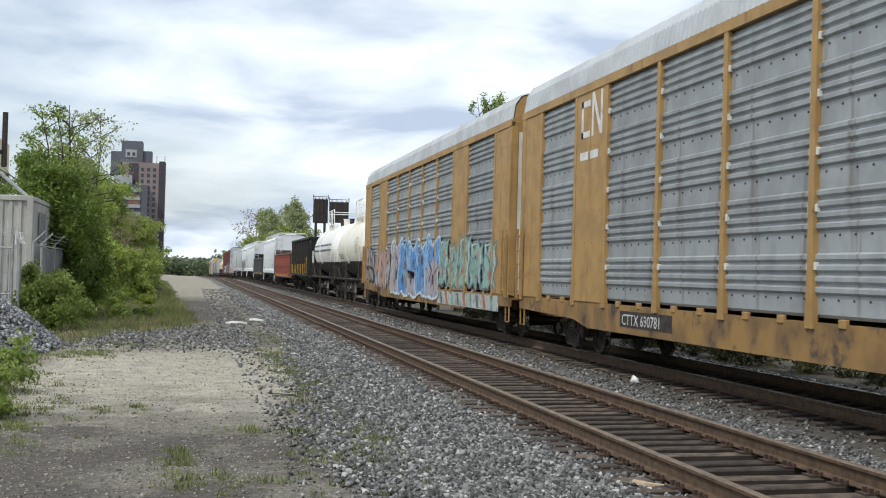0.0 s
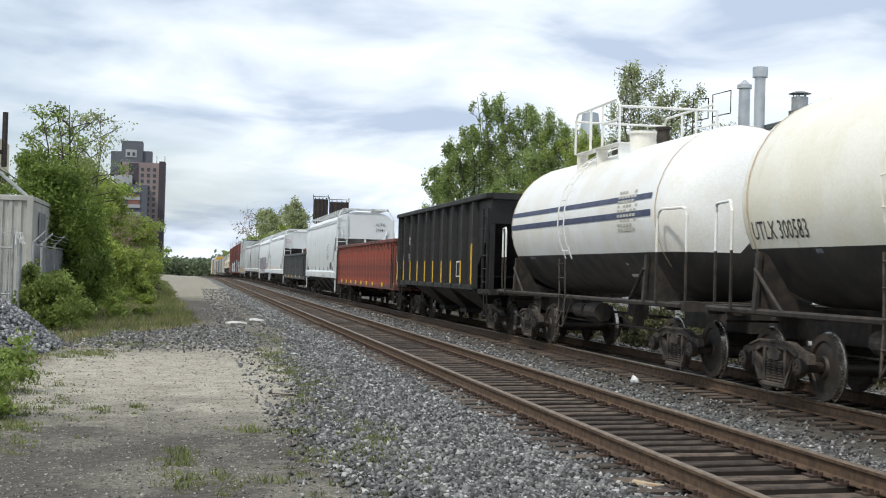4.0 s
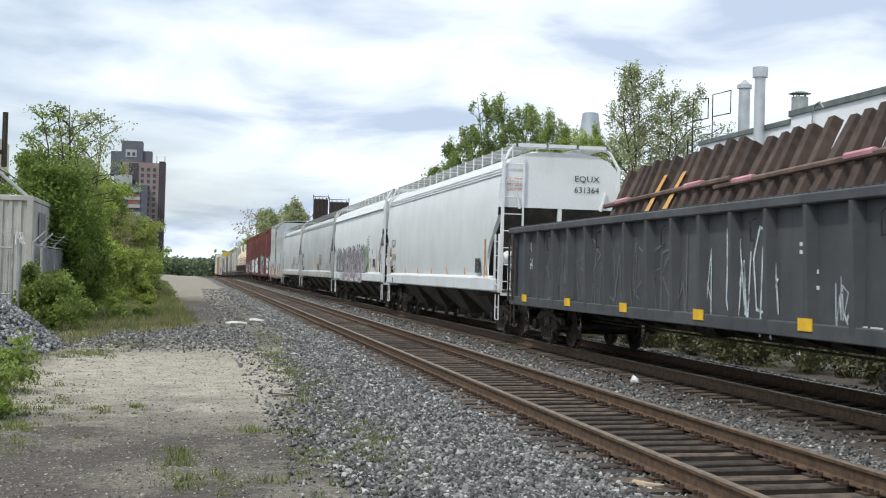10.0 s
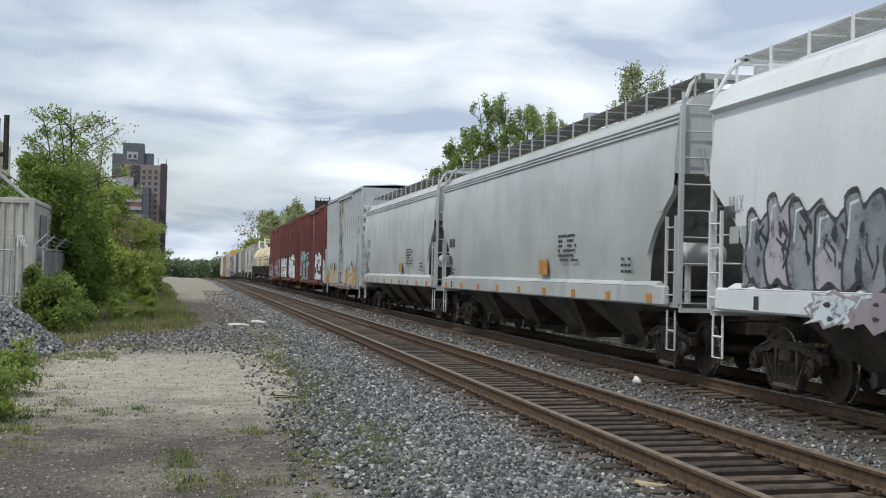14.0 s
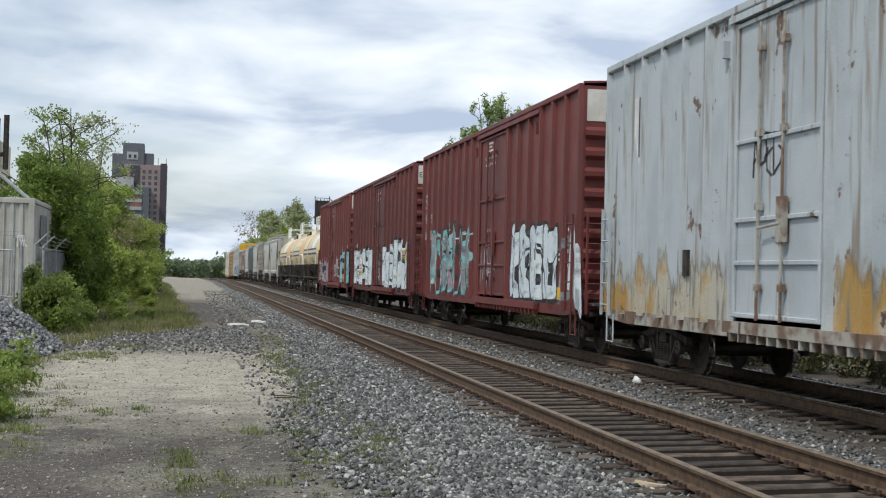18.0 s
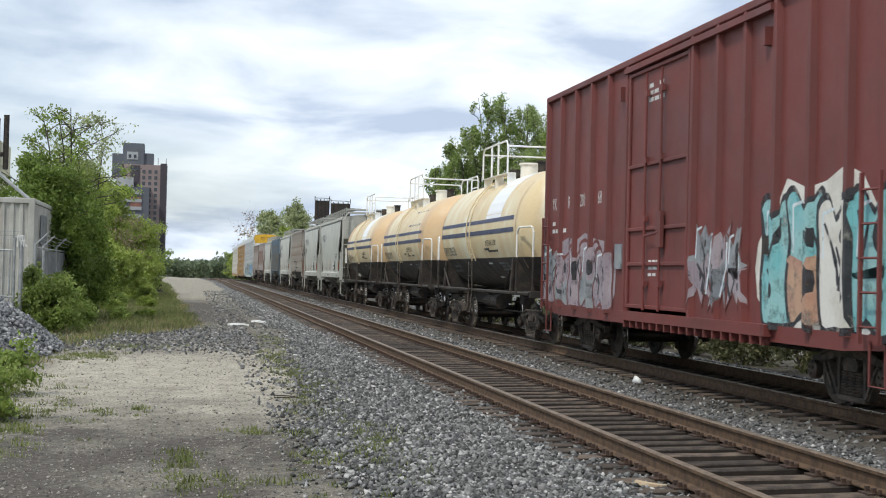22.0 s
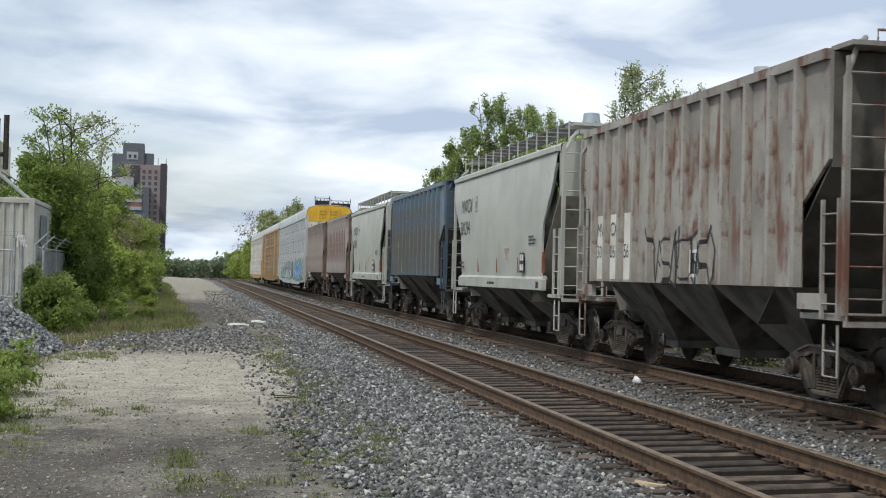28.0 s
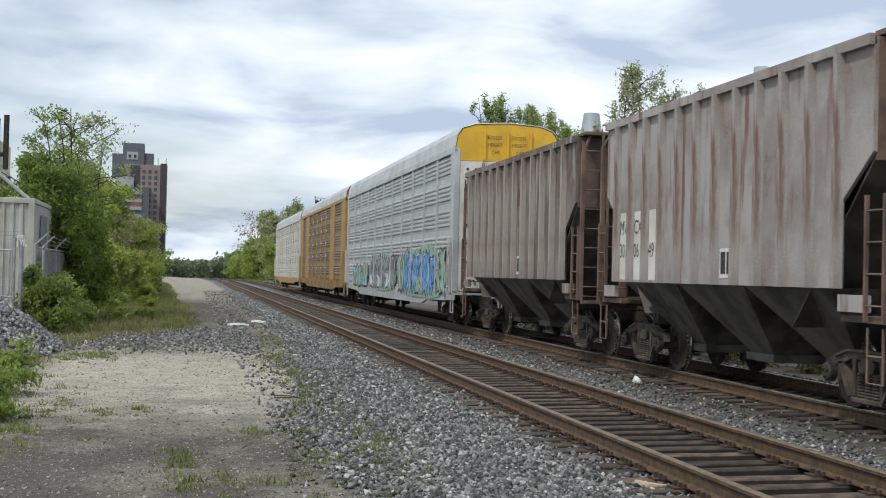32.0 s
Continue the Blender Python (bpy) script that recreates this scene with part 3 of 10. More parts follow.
M["white"] = mat("white_hopper_paint", (0.745, 0.77, 0.775), (0.69, 0.71, 0.71), 0.45, 0, 0.6, 25, streak=(0.6, 0.61, 0.59), streak_at=(0.6, 0.8))
M["pale"] = mat("pale_grey_hopper_paint", (0.50, 0.515, 0.51), (0.42, 0.435, 0.43), 0.42, 0, 0.5, 25, streak=(0.38, 0.39, 0.38), streak_at=(0.56, 0.76), streak_scale=(2.2, 2.2, 0.22))
M["mid"] = mat("weathered_grey_hopper_paint", (0.54, 0.55, 0.545), (0.46, 0.47, 0.465), 0.45, 0, 0.5, 25, streak=(0.35, 0.355, 0.35), streak_at=(0.54, 0.72), streak_scale=(2.4, 2.4, 0.2))
M["mw"] = mat("warm_grey_hopper_paint", (0.47, 0.47, 0.42), (0.41, 0.41, 0.37), 0.5, 0, 0.7, 25, streak=(0.33, 0.33, 0.29), streak_at=(0.58, 0.78))
# dusty underside paint, darkened to hold the shade below the car
M["mw_under"] = mat("dusty_shaded_slope_sheet", (0.115, 0.105, 0.09), (0.06, 0.055, 0.047), 0.75, 0, 1.5, 40, streak=(0.035, 0.032, 0.028), streak_at=(0.5, 0.66), streak_scale=(1.5, 1.5, 0.6))
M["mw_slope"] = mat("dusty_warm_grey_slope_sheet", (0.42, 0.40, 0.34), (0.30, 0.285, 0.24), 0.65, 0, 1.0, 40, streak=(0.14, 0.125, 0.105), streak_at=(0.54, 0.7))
# grime, plus the shade under the hopper painted into the colour
M["slope_dark"] = mat("grimy_shaded_slope_sheet", (0.09, 0.078, 0.066), (0.045, 0.04, 0.036), 0.8, 0, 1.5, 40, streak=(0.035, 0.033, 0.03), streak_at=(0.5, 0.66))
# pale paint toned down to grey for the shade under the end
M["slope_grey"] = mat("shaded_pale_slope_sheet", (0.24, 0.24, 0.225), (0.16, 0.16, 0.15), 0.7, 0, 1.2, 40, streak=(0.07, 0.065, 0.06), streak_at=(0.56, 0.72))
M["rust_side"] = mat("rusted_grey_side", (0.37, 0.35, 0.31), (0.25, 0.23, 0.205), 0.7, 0, 0.8, 40, grain=0.12, streak=(0.17, 0.085, 0.06), streak_at=(0.50, 0.66), streak_scale=(2.6, 2.6, 0.7), spots=(0.15, 0.075, 0.05), spots_at=(0.55, 0.66), spot_scale=1.1)
M["rust_dark"] = mat("rust_stained_grey_side", (0.40, 0.375, 0.355), (0.29, 0.25, 0.23), 0.75, 0, 0.8, 40, grain=0.12, streak=(0.20, 0.115, 0.092), streak_at=(0.54, 0.68), streak_scale=(3.2, 3.2, 0.45), spots=(0.18, 0.085, 0.065), spots_at=(0.6, 0.72), spot_scale=0.8)
M["dust_side"] = mat("dusty_grey_brown_side", (0.215, 0.18, 0.16), (0.135, 0.105, 0.09), 0.75, 0, 0.8, 40, grain=0.12, streak=(0.36, 0.33, 0.30), streak_at=(0.54, 0.7), streak_scale=(4.5, 4.5, 0.4), spots=(0.12, 0.065, 0.05), spots_at=(0.58, 0.68), spot_scale=0.9)
M["dust_rib"] = mat("dusty_brown_rib", (0.38, 0.34, 0.31), (0.27, 0.23, 0.205), 0.75, 0, 0.8, 40, grain=0.12, streak=(0.12, 0.075, 0.06), streak_at=(0.50, 0.66), streak_scale=(2.6, 2.6, 0.5))
M["brown_side"] = mat("brown_weathered_side", (0.15, 0.12, 0.106), (0.10, 0.078, 0.068), 0.75, 0, 0.8, 40, streak=(0.09, 0.06, 0.05), streak_at=(0.52, 0.68))
M["rust_rib"] = mat("rusty_rib", (0.20, 0.13, 0.10), (0.11, 0.075, 0.06), 0.75, 0, 1.5, 40)
M["blue_side"] = mat("faded_blue_side", (0.11, 0.205, 0.30), (0.17, 0.225, 0.265), 0.65, 0, 1.1, 40, grain=0.1, streak=(0.21, 0.205, 0.185), streak_at=(0.45, 0.58), streak_scale=(4.0, 4.0, 0.35), spots=(0.26, 0.31, 0.34), spots_at=(0.6, 0.68), spot_scale=1.6)
M["blue_rib"] = mat("rust_streaked_blue_rib", (0.145, 0.135, 0.118), (0.12, 0.17, 0.215), 0.75, 0, 0.9, 40, mixing=(0.44, 0.58), streak=(0.21, 0.21, 0.20), streak_at=(0.54, 0.66), streak_scale=(6, 6, 0.5))
M["blue_end"] = mat("grimy_dark_blue_end", (0.055, 0.09, 0.125), (0.07, 0.085, 0.095), 0.7, 0, 1.2, 40)
M["strip_rust"] = mat("weathered_rust_orange_strip", (0.34, 0.11, 0.04), (0.2, 0.075, 0.04), 0.6, 0, 4, 60)
M["black"] = mat("black_hopper_paint", (0.0135, 0.0125, 0.012), (0.021, 0.019, 0.017), 0.6, 0, 1.0, 40, grain=0.2, streak=(0.042, 0.035, 0.029), streak_at=(0.56, 0.72), streak_scale=(3, 3, 0.2), spots=(0.05, 0.038, 0.03), spots_at=(0.64, 0.72), spot_scale=3)
M["charcoal"] = mat("charcoal_gondola_paint", (0.055, 0.059, 0.064), (0.075, 0.079, 0.083), 0.6, 0, 0.9, 40, streak=(0.04, 0.04, 0.04), streak_at=(0.56, 0.74))
M["gon_red"] = mat("faded_red_gondola_paint", (0.235, 0.066, 0.05), (0.115, 0.05, 0.041), 0.7, 0, 0.9, 40, mixing=(0.42, 0.58), streak=(0.06, 0.038, 0.034), streak_at=(0.46, 0.62), spots=(0.36, 0.09, 0.055), spots_at=(0.60, 0.63), spot_scale=0.9, grain=0.15)
M["gon_rib"] = mat("orange_red_rib", (0.33, 0.085, 0.055), (0.20, 0.06, 0.045), 0.7, 0, 1.4, 40, spots=(0.08, 0.045, 0.04), spots_at=(0.6, 0.68))
M["box_red"] = mat("boxcar_red_paint", (0.165, 0.038, 0.032), (0.125, 0.034, 0.03), 0.6, 0, 0.5, 30, streak=(0.10, 0.032, 0.03), streak_at=(0.56, 0.76))
M["box_red2"] = mat("brown_red_boxcar_paint", (0.145, 0.036, 0.03), (0.11, 0.033, 0.029), 0.6, 0, 0.5, 30, streak=(0.075, 0.032, 0.03), streak_at=(0.56, 0.76))
M["box_bright"] = mat("bright_red_boxcar_paint", (0.175, 0.045, 0.038), (0.14, 0.042, 0.037), 0.6, 0, 0.5, 30, streak=(0.12, 0.035, 0.03), streak_at=(0.58, 0.76))
M["box_grey"] = mat("pale_blue_grey_boxcar_paint", (0.47, 0.51, 0.53), (0.40, 0.44, 0.46), 0.6, 0, 0.7, 30, streak=(0.27, 0.235, 0.195), streak_at=(0.55, 0.68), streak_scale=(4.5, 4.5, 0.3), spots=(0.15, 0.09, 0.06), spots_at=(0.63, 0.67), spot_scale=1.8)
M["box_rust"] = mat("rust_stained_panel", (0.47, 0.44, 0.36), (0.42, 0.26, 0.08), 0.75, 0, 0.9, 40, mixing=(0.45, 0.6), grain=0.15, streak=(0.20, 0.19, 0.17), streak_at=(0.54, 0.64), streak_scale=(5, 5, 0.7), spots=(0.11, 0.055, 0.04), spots_at=(0.60, 0.64), spot_scale=2.6)
M["box_sill"] = mat("rusting_white_steel", (0.38, 0.36, 0.31), (0.17, 0.105, 0.07), 0.75, 0, 2.2, 40, mixing=(0.44, 0.6), streak=(0.09, 0.055, 0.04), streak_at=(0.56, 0.68), streak_scale=(4, 4, 0.8))
M["cream"] = mat("cream_tank_paint", (0.68, 0.535, 0.31), (0.71, 0.61, 0.40), 0.42, 0, 0.7, 25, streak=(0.75, 0.70, 0.53), streak_at=(0.50, 0.66), streak_scale=(0.4, 1.2, 0.4))
M["tan_paint"] = mat("faded_tan_tank_paint", (0.60, 0.40, 0.21), (0.64, 0.46, 0.27), 0.45, 0, 0.9, 25, spots=(0.66, 0.52, 0.33), spots_at=(0.55, 0.62), spot_scale=0.8)
M["ivory"] = mat("ivory_tank_paint", (0.88, 0.85, 0.74), (0.83, 0.78, 0.63), 0.38, 0, 0.8, 25, streak=(0.68, 0.58, 0.4), streak_at=(0.64, 0.82), streak_scale=(1.0, 2.0, 0.3))
M["tank_white"] = mat("white_tank_paint", (0.87, 0.87, 0.84), (0.82, 0.79, 0.71), 0.38, 0, 0.8, 25, streak=(0.68, 0.61, 0.49), streak_at=(0.62, 0.8))
M["tank_black"] = mat("black_tank_bottom", (0.03, 0.029, 0.028), (0.06, 0.053, 0.047), 0.5, 0, 1.0, 30, streak=(0.10, 0.085, 0.068), streak_at=(0.6, 0.78))
M["stripe"] = mat("blue_tank_stripe", (0.045, 0.055, 0.115), (0.06, 0.07, 0.13), 0.5, 0, 2, 40)
M["ink"] = mat("black_lettering", (0.025, 0.025, 0.028), (0.05, 0.05, 0.05), 0.6, 0, 4, 60)
M["faint"] = mat("faded_stencil_paint", (0.56, 0.54, 0.46), (0.48, 0.46, 0.4), 0.6, 0, 4, 60)
M["stencil_grey"] = mat("grey_stencil_paint", (0.40, 0.41, 0.41), (0.33, 0.34, 0.34), 0.6, 0, 4, 60)
M["chalk"] = mat("white_lettering", (0.72, 0.72, 0.70), (0.6, 0.6, 0.58), 0.65, 0, 4, 60)
M["yellow"] = mat("yellow_reflector", (0.85, 0.52, 0.02), (0.75, 0.43, 0.02), 0.5, 0, 4, 60)
M["orange"] = mat("worn_orange_reflector", (0.62, 0.30, 0.06), (0.42, 0.19, 0.05), 0.6, 0, 4, 60)
M["redpaint"] = mat("red_stencil_paint", (0.5, 0.08, 0.04), (0.4, 0.07, 0.04), 0.6, 0, 4, 60)
M["grating"] = mat("galvanised_grating", (0.17, 0.17, 0.165), (0.12, 0.12, 0.115), 0.6, 0.5, 4, 60)
M["grating_pale"] = mat("pale_galvanised_grating", (0.46, 0.47, 0.46), (0.36, 0.37, 0.36), 0.6, 0.2, 4, 60)
M["sp_white"] = mat("white_spray_paint", (0.70, 0.76, 0.78), (0.6, 0.68, 0.72), 0.6, 0, 1.5, 40)
M["sp_blue"] = mat("blue_spray_paint", (0.10, 0.28, 0.62), (0.2, 0.45, 0.75), 0.6, 0, 1.5, 40)
M["sp_cyan"] = mat("turquoise_spray_paint", (0.20, 0.50, 0.52), (0.32, 0.55, 0.55), 0.6, 0, 1.5, 40)
M["sp_green"] = mat("pale_green_spray_paint", (0.34, 0.46, 0.36), (0.26, 0.40, 0.30), 0.6, 0, 1.5, 40)
M["sp_teal"] = mat("pale_teal_spray_paint", (0.30, 0.46, 0.40), (0.24, 0.39, 0.34), 0.6, 0, 1.5, 40)
M["sp_slate"] = mat("slate_spray_paint", (0.12, 0.17, 0.18), (0.16, 0.2, 0.2), 0.6, 0, 1.5, 40)
M["sp_rust"] = mat("orange_red_spray_paint", (0.52, 0.20, 0.11), (0.44, 0.16, 0.1), 0.6, 0, 1.5, 40)
M["sp_wash"] = mat("washed_white_spray_paint", (0.52, 0.54, 0.50), (0.42, 0.46, 0.42), 0.6, 0, 0.8, 40)
M["sp_red"] = mat("red_spray_paint", (0.42, 0.07, 0.06), (0.3, 0.06, 0.07), 0.6, 0, 1.5, 40)
M["sp_peach"] = mat("peach_spray_paint", (0.52, 0.33, 0.22), (0.45, 0.25, 0.18), 0.6, 0, 1.5, 40)
M["sp_mauve"] = mat("mauve_spray_paint", (0.31, 0.26, 0.29), (0.38, 0.33, 0.35), 0.6, 0, 1.5, 40)
M["sp_grey"] = mat("grey_spray_paint", (0.30, 0.32, 0.33), (0.2, 0.22, 0.24), 0.6, 0, 1.5, 40)
M["sp_dim"] = mat("faded_grey_spray_paint", (0.16, 0.165, 0.17), (0.12, 0.125, 0.13), 0.6, 0, 1.5, 40)
M["sp_olive"] = mat("olive_spray_paint", (0.32, 0.38, 0.26), (0.25, 0.33, 0.24), 0.6, 0, 1.5, 40)


def spray(mt, wear=0.42):
    """Lets the car's own paint show through worn and thinly sprayed places."""
    t = mt.node_tree
    p = t.nodes["Principled BSDF"]
    co = t.nodes.new("ShaderNodeTexCoord")
    nz = t.nodes.new("ShaderNodeTexNoise")
    nz.inputs["Scale"].default_value, nz.inputs["Detail"].default_value, nz.inputs["Roughness"].default_value = 3.2, 8.0, 0.72
    t.links.new(co.outputs["Object"], nz.inputs["Vector"])
    mp = t.nodes.new("ShaderNodeMapRange")
    mp.inputs[1].default_value, mp.inputs[2].default_value, mp.inputs[3].default_value, mp.inputs[4].default_value = wear - 0.09, wear + 0.07, 0.25, 0.97
    t.links.new(nz.outputs[0], mp.inputs[0])
    cl = t.nodes.new("ShaderNodeBsdfTransparent")
    ms = t.nodes.new("ShaderNodeMixShader")
    t.links.new(mp.outputs[0], ms.inputs[0])
    t.links.new(cl.outputs[0], ms.inputs[1])
    t.links.new(p.outputs[0], ms.inputs[2])
    t.links.new(ms.outputs[0], t.nodes["Material Output"].inputs[0])


M["sp_yellow"] = mat("yellow_spray_paint", (0.55, 0.42, 0.06), (0.45, 0.36, 0.08), 0.6, 0, 1.5, 40)
M["sp_lilac"] = mat("lilac_spray_paint", (0.46, 0.42, 0.47), (0.38, 0.36, 0.40), 0.6, 0, 1.5, 40)
M["sp_ink"] = mat("black_spray_paint", (0.03, 0.03, 0.034), (0.05, 0.05, 0.055), 0.6, 0, 4, 60)
for k_ in [k for k in M if k.startswith("sp_")]:
    spray(M[k_], 0.42)


def rising_stain(mt, z_full, z_none):
    """Thins a stain out upwards in ragged vertical runs."""
    t = mt.node_tree
    p = t.nodes["Principled BSDF"]
    co = t.nodes.new("ShaderNodeTexCoord")
    sp = t.nodes.new("ShaderNodeSeparateXYZ")
    t.links.new(co.outputs["Object"], sp.inputs[0])
    up = t.nodes.new("ShaderNodeMapRange")
    up.inputs[1].default_value, up.inputs[2].default_value, up.inputs[3].default_value, up.inputs[4].default_value = z_full, z_none, 0.28, -0.42
    t.links.new(sp.outputs[2], up.inputs[0])
    mp = t.nodes.new("ShaderNodeMapping")
    mp.inputs["Scale"].default_value = (3.0, 3.0, 0.55)
    t.links.new(co.outputs["Object"], mp.inputs[0])
    nz = t.nodes.new("ShaderNodeTexNoise")
    nz.inputs["Scale"].default_value, nz.inputs["Detail"].default_value, nz.inputs["Roughness"].default_value = 0.9, 9.0, 0.68
    t.links.new(mp.outputs[0], nz.inputs["Vector"])
    ad = t.nodes.new("ShaderNodeMath")
    ad.operation = "ADD"
    t.links.new(up.outputs[0], ad.inputs[0])
    t.links.new(nz.outputs[0], ad.inputs[1])
    st = t.nodes.new("ShaderNodeMapRange")
    st.inputs[1].default_value, st.inputs[2].default_value = 0.46, 0.58
    t.links.new(ad.outputs[0], st.inputs[0])
    cl = t.nodes.new("ShaderNodeBsdfTransparent")
    ms = t.nodes.new("ShaderNodeMixShader")
    t.links.new(st.outputs[0], ms.inputs[0])
    t.links.new(cl.outputs[0], ms.inputs[1])
    t.links.new(p.outputs[0], ms.inputs[2])
    t.links.new(ms.outputs[0], t.nodes["Material Output"].inputs[0])


rising_stain(M["box_rust"], 0.95, 2.9)
M["sp_pink"] = mat("pink_marking_paint", (0.60, 0.30, 0.33), (0.5, 0.22, 0.26), 0.6, 0, 1.5, 40)
M["load_orange"] = mat("orange_marking_paint", (0.68, 0.33, 0.07), (0.6, 0.38, 0.13), 0.6, 0, 1.5, 40)
M["load_wood"] = mat("creosoted_sleeper", (0.052, 0.036, 0.029), (0.085, 0.06, 0.048), 0.85, 0, 4, 50, jitter=0.3)

# ---------------------------------------------------------------- lettering, bars, painted tags
FONT_CACHE = {}


def letters(text, size):
    """A flat mesh of the text in its own x-y plane, from the built-in font."""
    if (text, size) not in FONT_CACHE:
        cu = bpy.data.curves.new("lettering", "FONT")
        cu.body, cu.size, cu.resolution_u = text, size, 2
        tmp = bpy.data.objects.new("lettering", cu)
        scene.collection.objects.link(tmp)
        me = bpy.data.meshes.new_from_object(tmp.evaluated_get(bpy.context.evaluated_depsgraph_get()))
        bpy.data.objects.remove(tmp)
        bpy.data.curves.remove(cu)
        FONT_CACHE[(text, size)] = me
    return FONT_CACHE[(text, size)]


SIDE = Matrix(((0, 0, -1, 0), (-1, 0, 0, 0), (0, 1, 0, 0), (0, 0, 0, 1)))    # text plane on the side that faces -x
END = Matrix(((1, 0, 0, 0), (0, 0, -1, 0), (0, 1, 0, 0), (0, 0, 0, 1)))      # text plane on the end that faces -y


def sign(parent, text, size, x, y, z, material, squeeze=1.0, end=False, lean=0.0, label=""):
    me = letters(text, size).copy()
    me.materials.clear()
    me.materials.append(material)
    m = Matrix.Translation((x, y, z)) @ (END if end else SIDE) @ Matrix(((squeeze, lean, 0, 0), (0, 1, 0, 0), (0, 0, 1, 0), (0, 0, 0, 1)))
    me.transform(m)
    return part("lettering", me, None, parent, label)


def bars(parent, x, y, z, w, rows, material, h=0.06, gap=0.05, ragged=0.3, salt=0, end=False):
    """Lines of small unreadable writing as thin plain bars, downwards from z, from y towards the near end."""
    b = Bm()
    for i in range(rows):
        w2 = w * (1 - ragged * frac(i, salt + 3.1))
        z1 = z - i * (h + gap)
        n = max(2, int(w2 / (h * 3.2)))
        for k in range(n):
            if frac(k + 17 * i, salt) < 0.16:
                continue
            a0, a1 = w2 * k / n, w2 * (k + 0.82) / n
            if end:
                b.add([(x + a0, y, z1 - h), (x + a1, y, z1 - h), (x + a1, y, z1), (x + a0, y, z1)], [(0, 1, 2, 3)])
            else:
                b.add([(x, y - a0, z1 - h), (x, y - a1, z1 - h), (x, y - a1, z1), (x, y - a0, z1)], [(0, 1, 2, 3)])
    return part("stencil", b, material, parent)


def patch(parent, name, x, y0, y1, z0, z1, material, t=0.006, label=""):
    return part(name, Bm().box(x - t, x, y0, y1, z0, z1), material, parent, label)


STROKES = [
    [[(0, 0), (0, 1), (0.8, 0.8), (0.1, 0.5), (0.9, 0)]],
    [[(0.9, 0.9), (0.2, 1), (0, 0.5), (0.2, 0), (0.9, 0.1), (0.9, 0.45), (0.5, 0.45)]],
    [[(0.9, 1), (0, 0.85), (0.15, 0.5), (0.85, 0.45), (0.8, 0.05), (0, 0)]],
    [[(0, 0), (0.45, 1), (0.9, 0)], [(0.2, 0.35), (0.7, 0.35)]],
    [[(0.9, 1), (0.1, 0.95), (0.1, 0.05), (0.9, 0)], [(0.1, 0.5), (0.7, 0.5)]],
    [[(0.5, 1), (0.05, 0.7), (0.1, 0.2), (0.5, 0), (0.9, 0.3), (0.85, 0.8), (0.5, 1)]],
    [[(0, 1), (0.35, 0), (0.5, 0.6), (0.7, 0), (1, 1)]],
    [[(0.1, 0), (0.15, 1), (0.8, 0.1), (0.85, 1)]],
]


RIBS = {}                # car name: (rib positions along y, how far they stand out, half width of face, half width of foot)


def over_ribs(parent, *meshes):
    """Carries paint across the faces and flanks of the ribs that it crosses."""
    if parent.name not in RIBS:
        return
    ys, out_, face, foot = RIBS[parent.name]

    def clip(poly, lim, keep_less):
        res = []
        for a, c in zip(poly, poly[1:] + poly[:1]):
            ia, ic = (a[1] <= lim, c[1] <= lim) if keep_less else (a[1] >= lim, c[1] >= lim)
            if ia:
                res.append(a)
            if ia != ic:
                t = (lim - a[1]) / (c[1] - a[1])
                res.append(tuple(p + (q - p) * t for p, q in zip(a, c)))
        return res

    for b in meshes:
        for f, mi in list(zip(b.f, b.mi)):
            poly = [tuple(b.v[i]) for i in f]
            y0, y1 = min(p[1] for p in poly), max(p[1] for p in poly)
            for y in ys:
                if y1 < y - foot or y0 > y + foot:
                    continue
                for lo, hi in ((-foot, -face), (-face, face), (face, foot)):
                    q = clip(poly, y + hi, True)
                    q = clip(q, y + lo, False) if q else []
                    if len(q) > 2:
                        b.add([(p[0] - 0.001 - out_ * min(1.0, max(0.0, (foot - abs(p[1] - y)) / (foot - face))), p[1], p[2]) for p in q], [tuple(range(len(q)))], mi)


def smooth_ring(pts, n=3):
    """A rounded closed outline through the points."""
    out_, k = [], len(pts)
    for i in range(k):
        p0, p1, p2, p3 = (Vector(pts[(i + d) % k]) for d in (-1, 0, 1, 2))
        for j in range(n):
            t = j / n
            out_.append(0.5 * ((2 * p1) + (p2 - p0) * t + (2 * p0 - 5 * p1 + 4 * p2 - p3) * t * t + (3 * p1 - p0 - 3 * p2 + p3) * t ** 3))
    return out_


def ribbon(b, pts, r, xx, mi):
    for (a, c) in zip(pts, pts[1:]):
        d = (Vector(c) - Vector(a))
        if d.length < 1e-4:
            continue
        s = Vector((-d.y, d.x)).normalized() * r
        ring = [Vector(a) + s, Vector(a) - s, Vector(c) - s * 0.7, Vector(c) + s * 0.7]
        b.add([(xx, q.x, q.y) for q in ring], [(0, 1, 2, 3)], mi)
    for a in pts[1:-1]:
        ring = [(xx - 0.0002, a[0] + 0.95 * r * math.cos(2 * math.pi * i / 7), a[1] + 0.95 * r * math.sin(2 * math.pi * i / 7)) for i in range(7)]
        b.add(ring, [tuple(range(7))], mi)


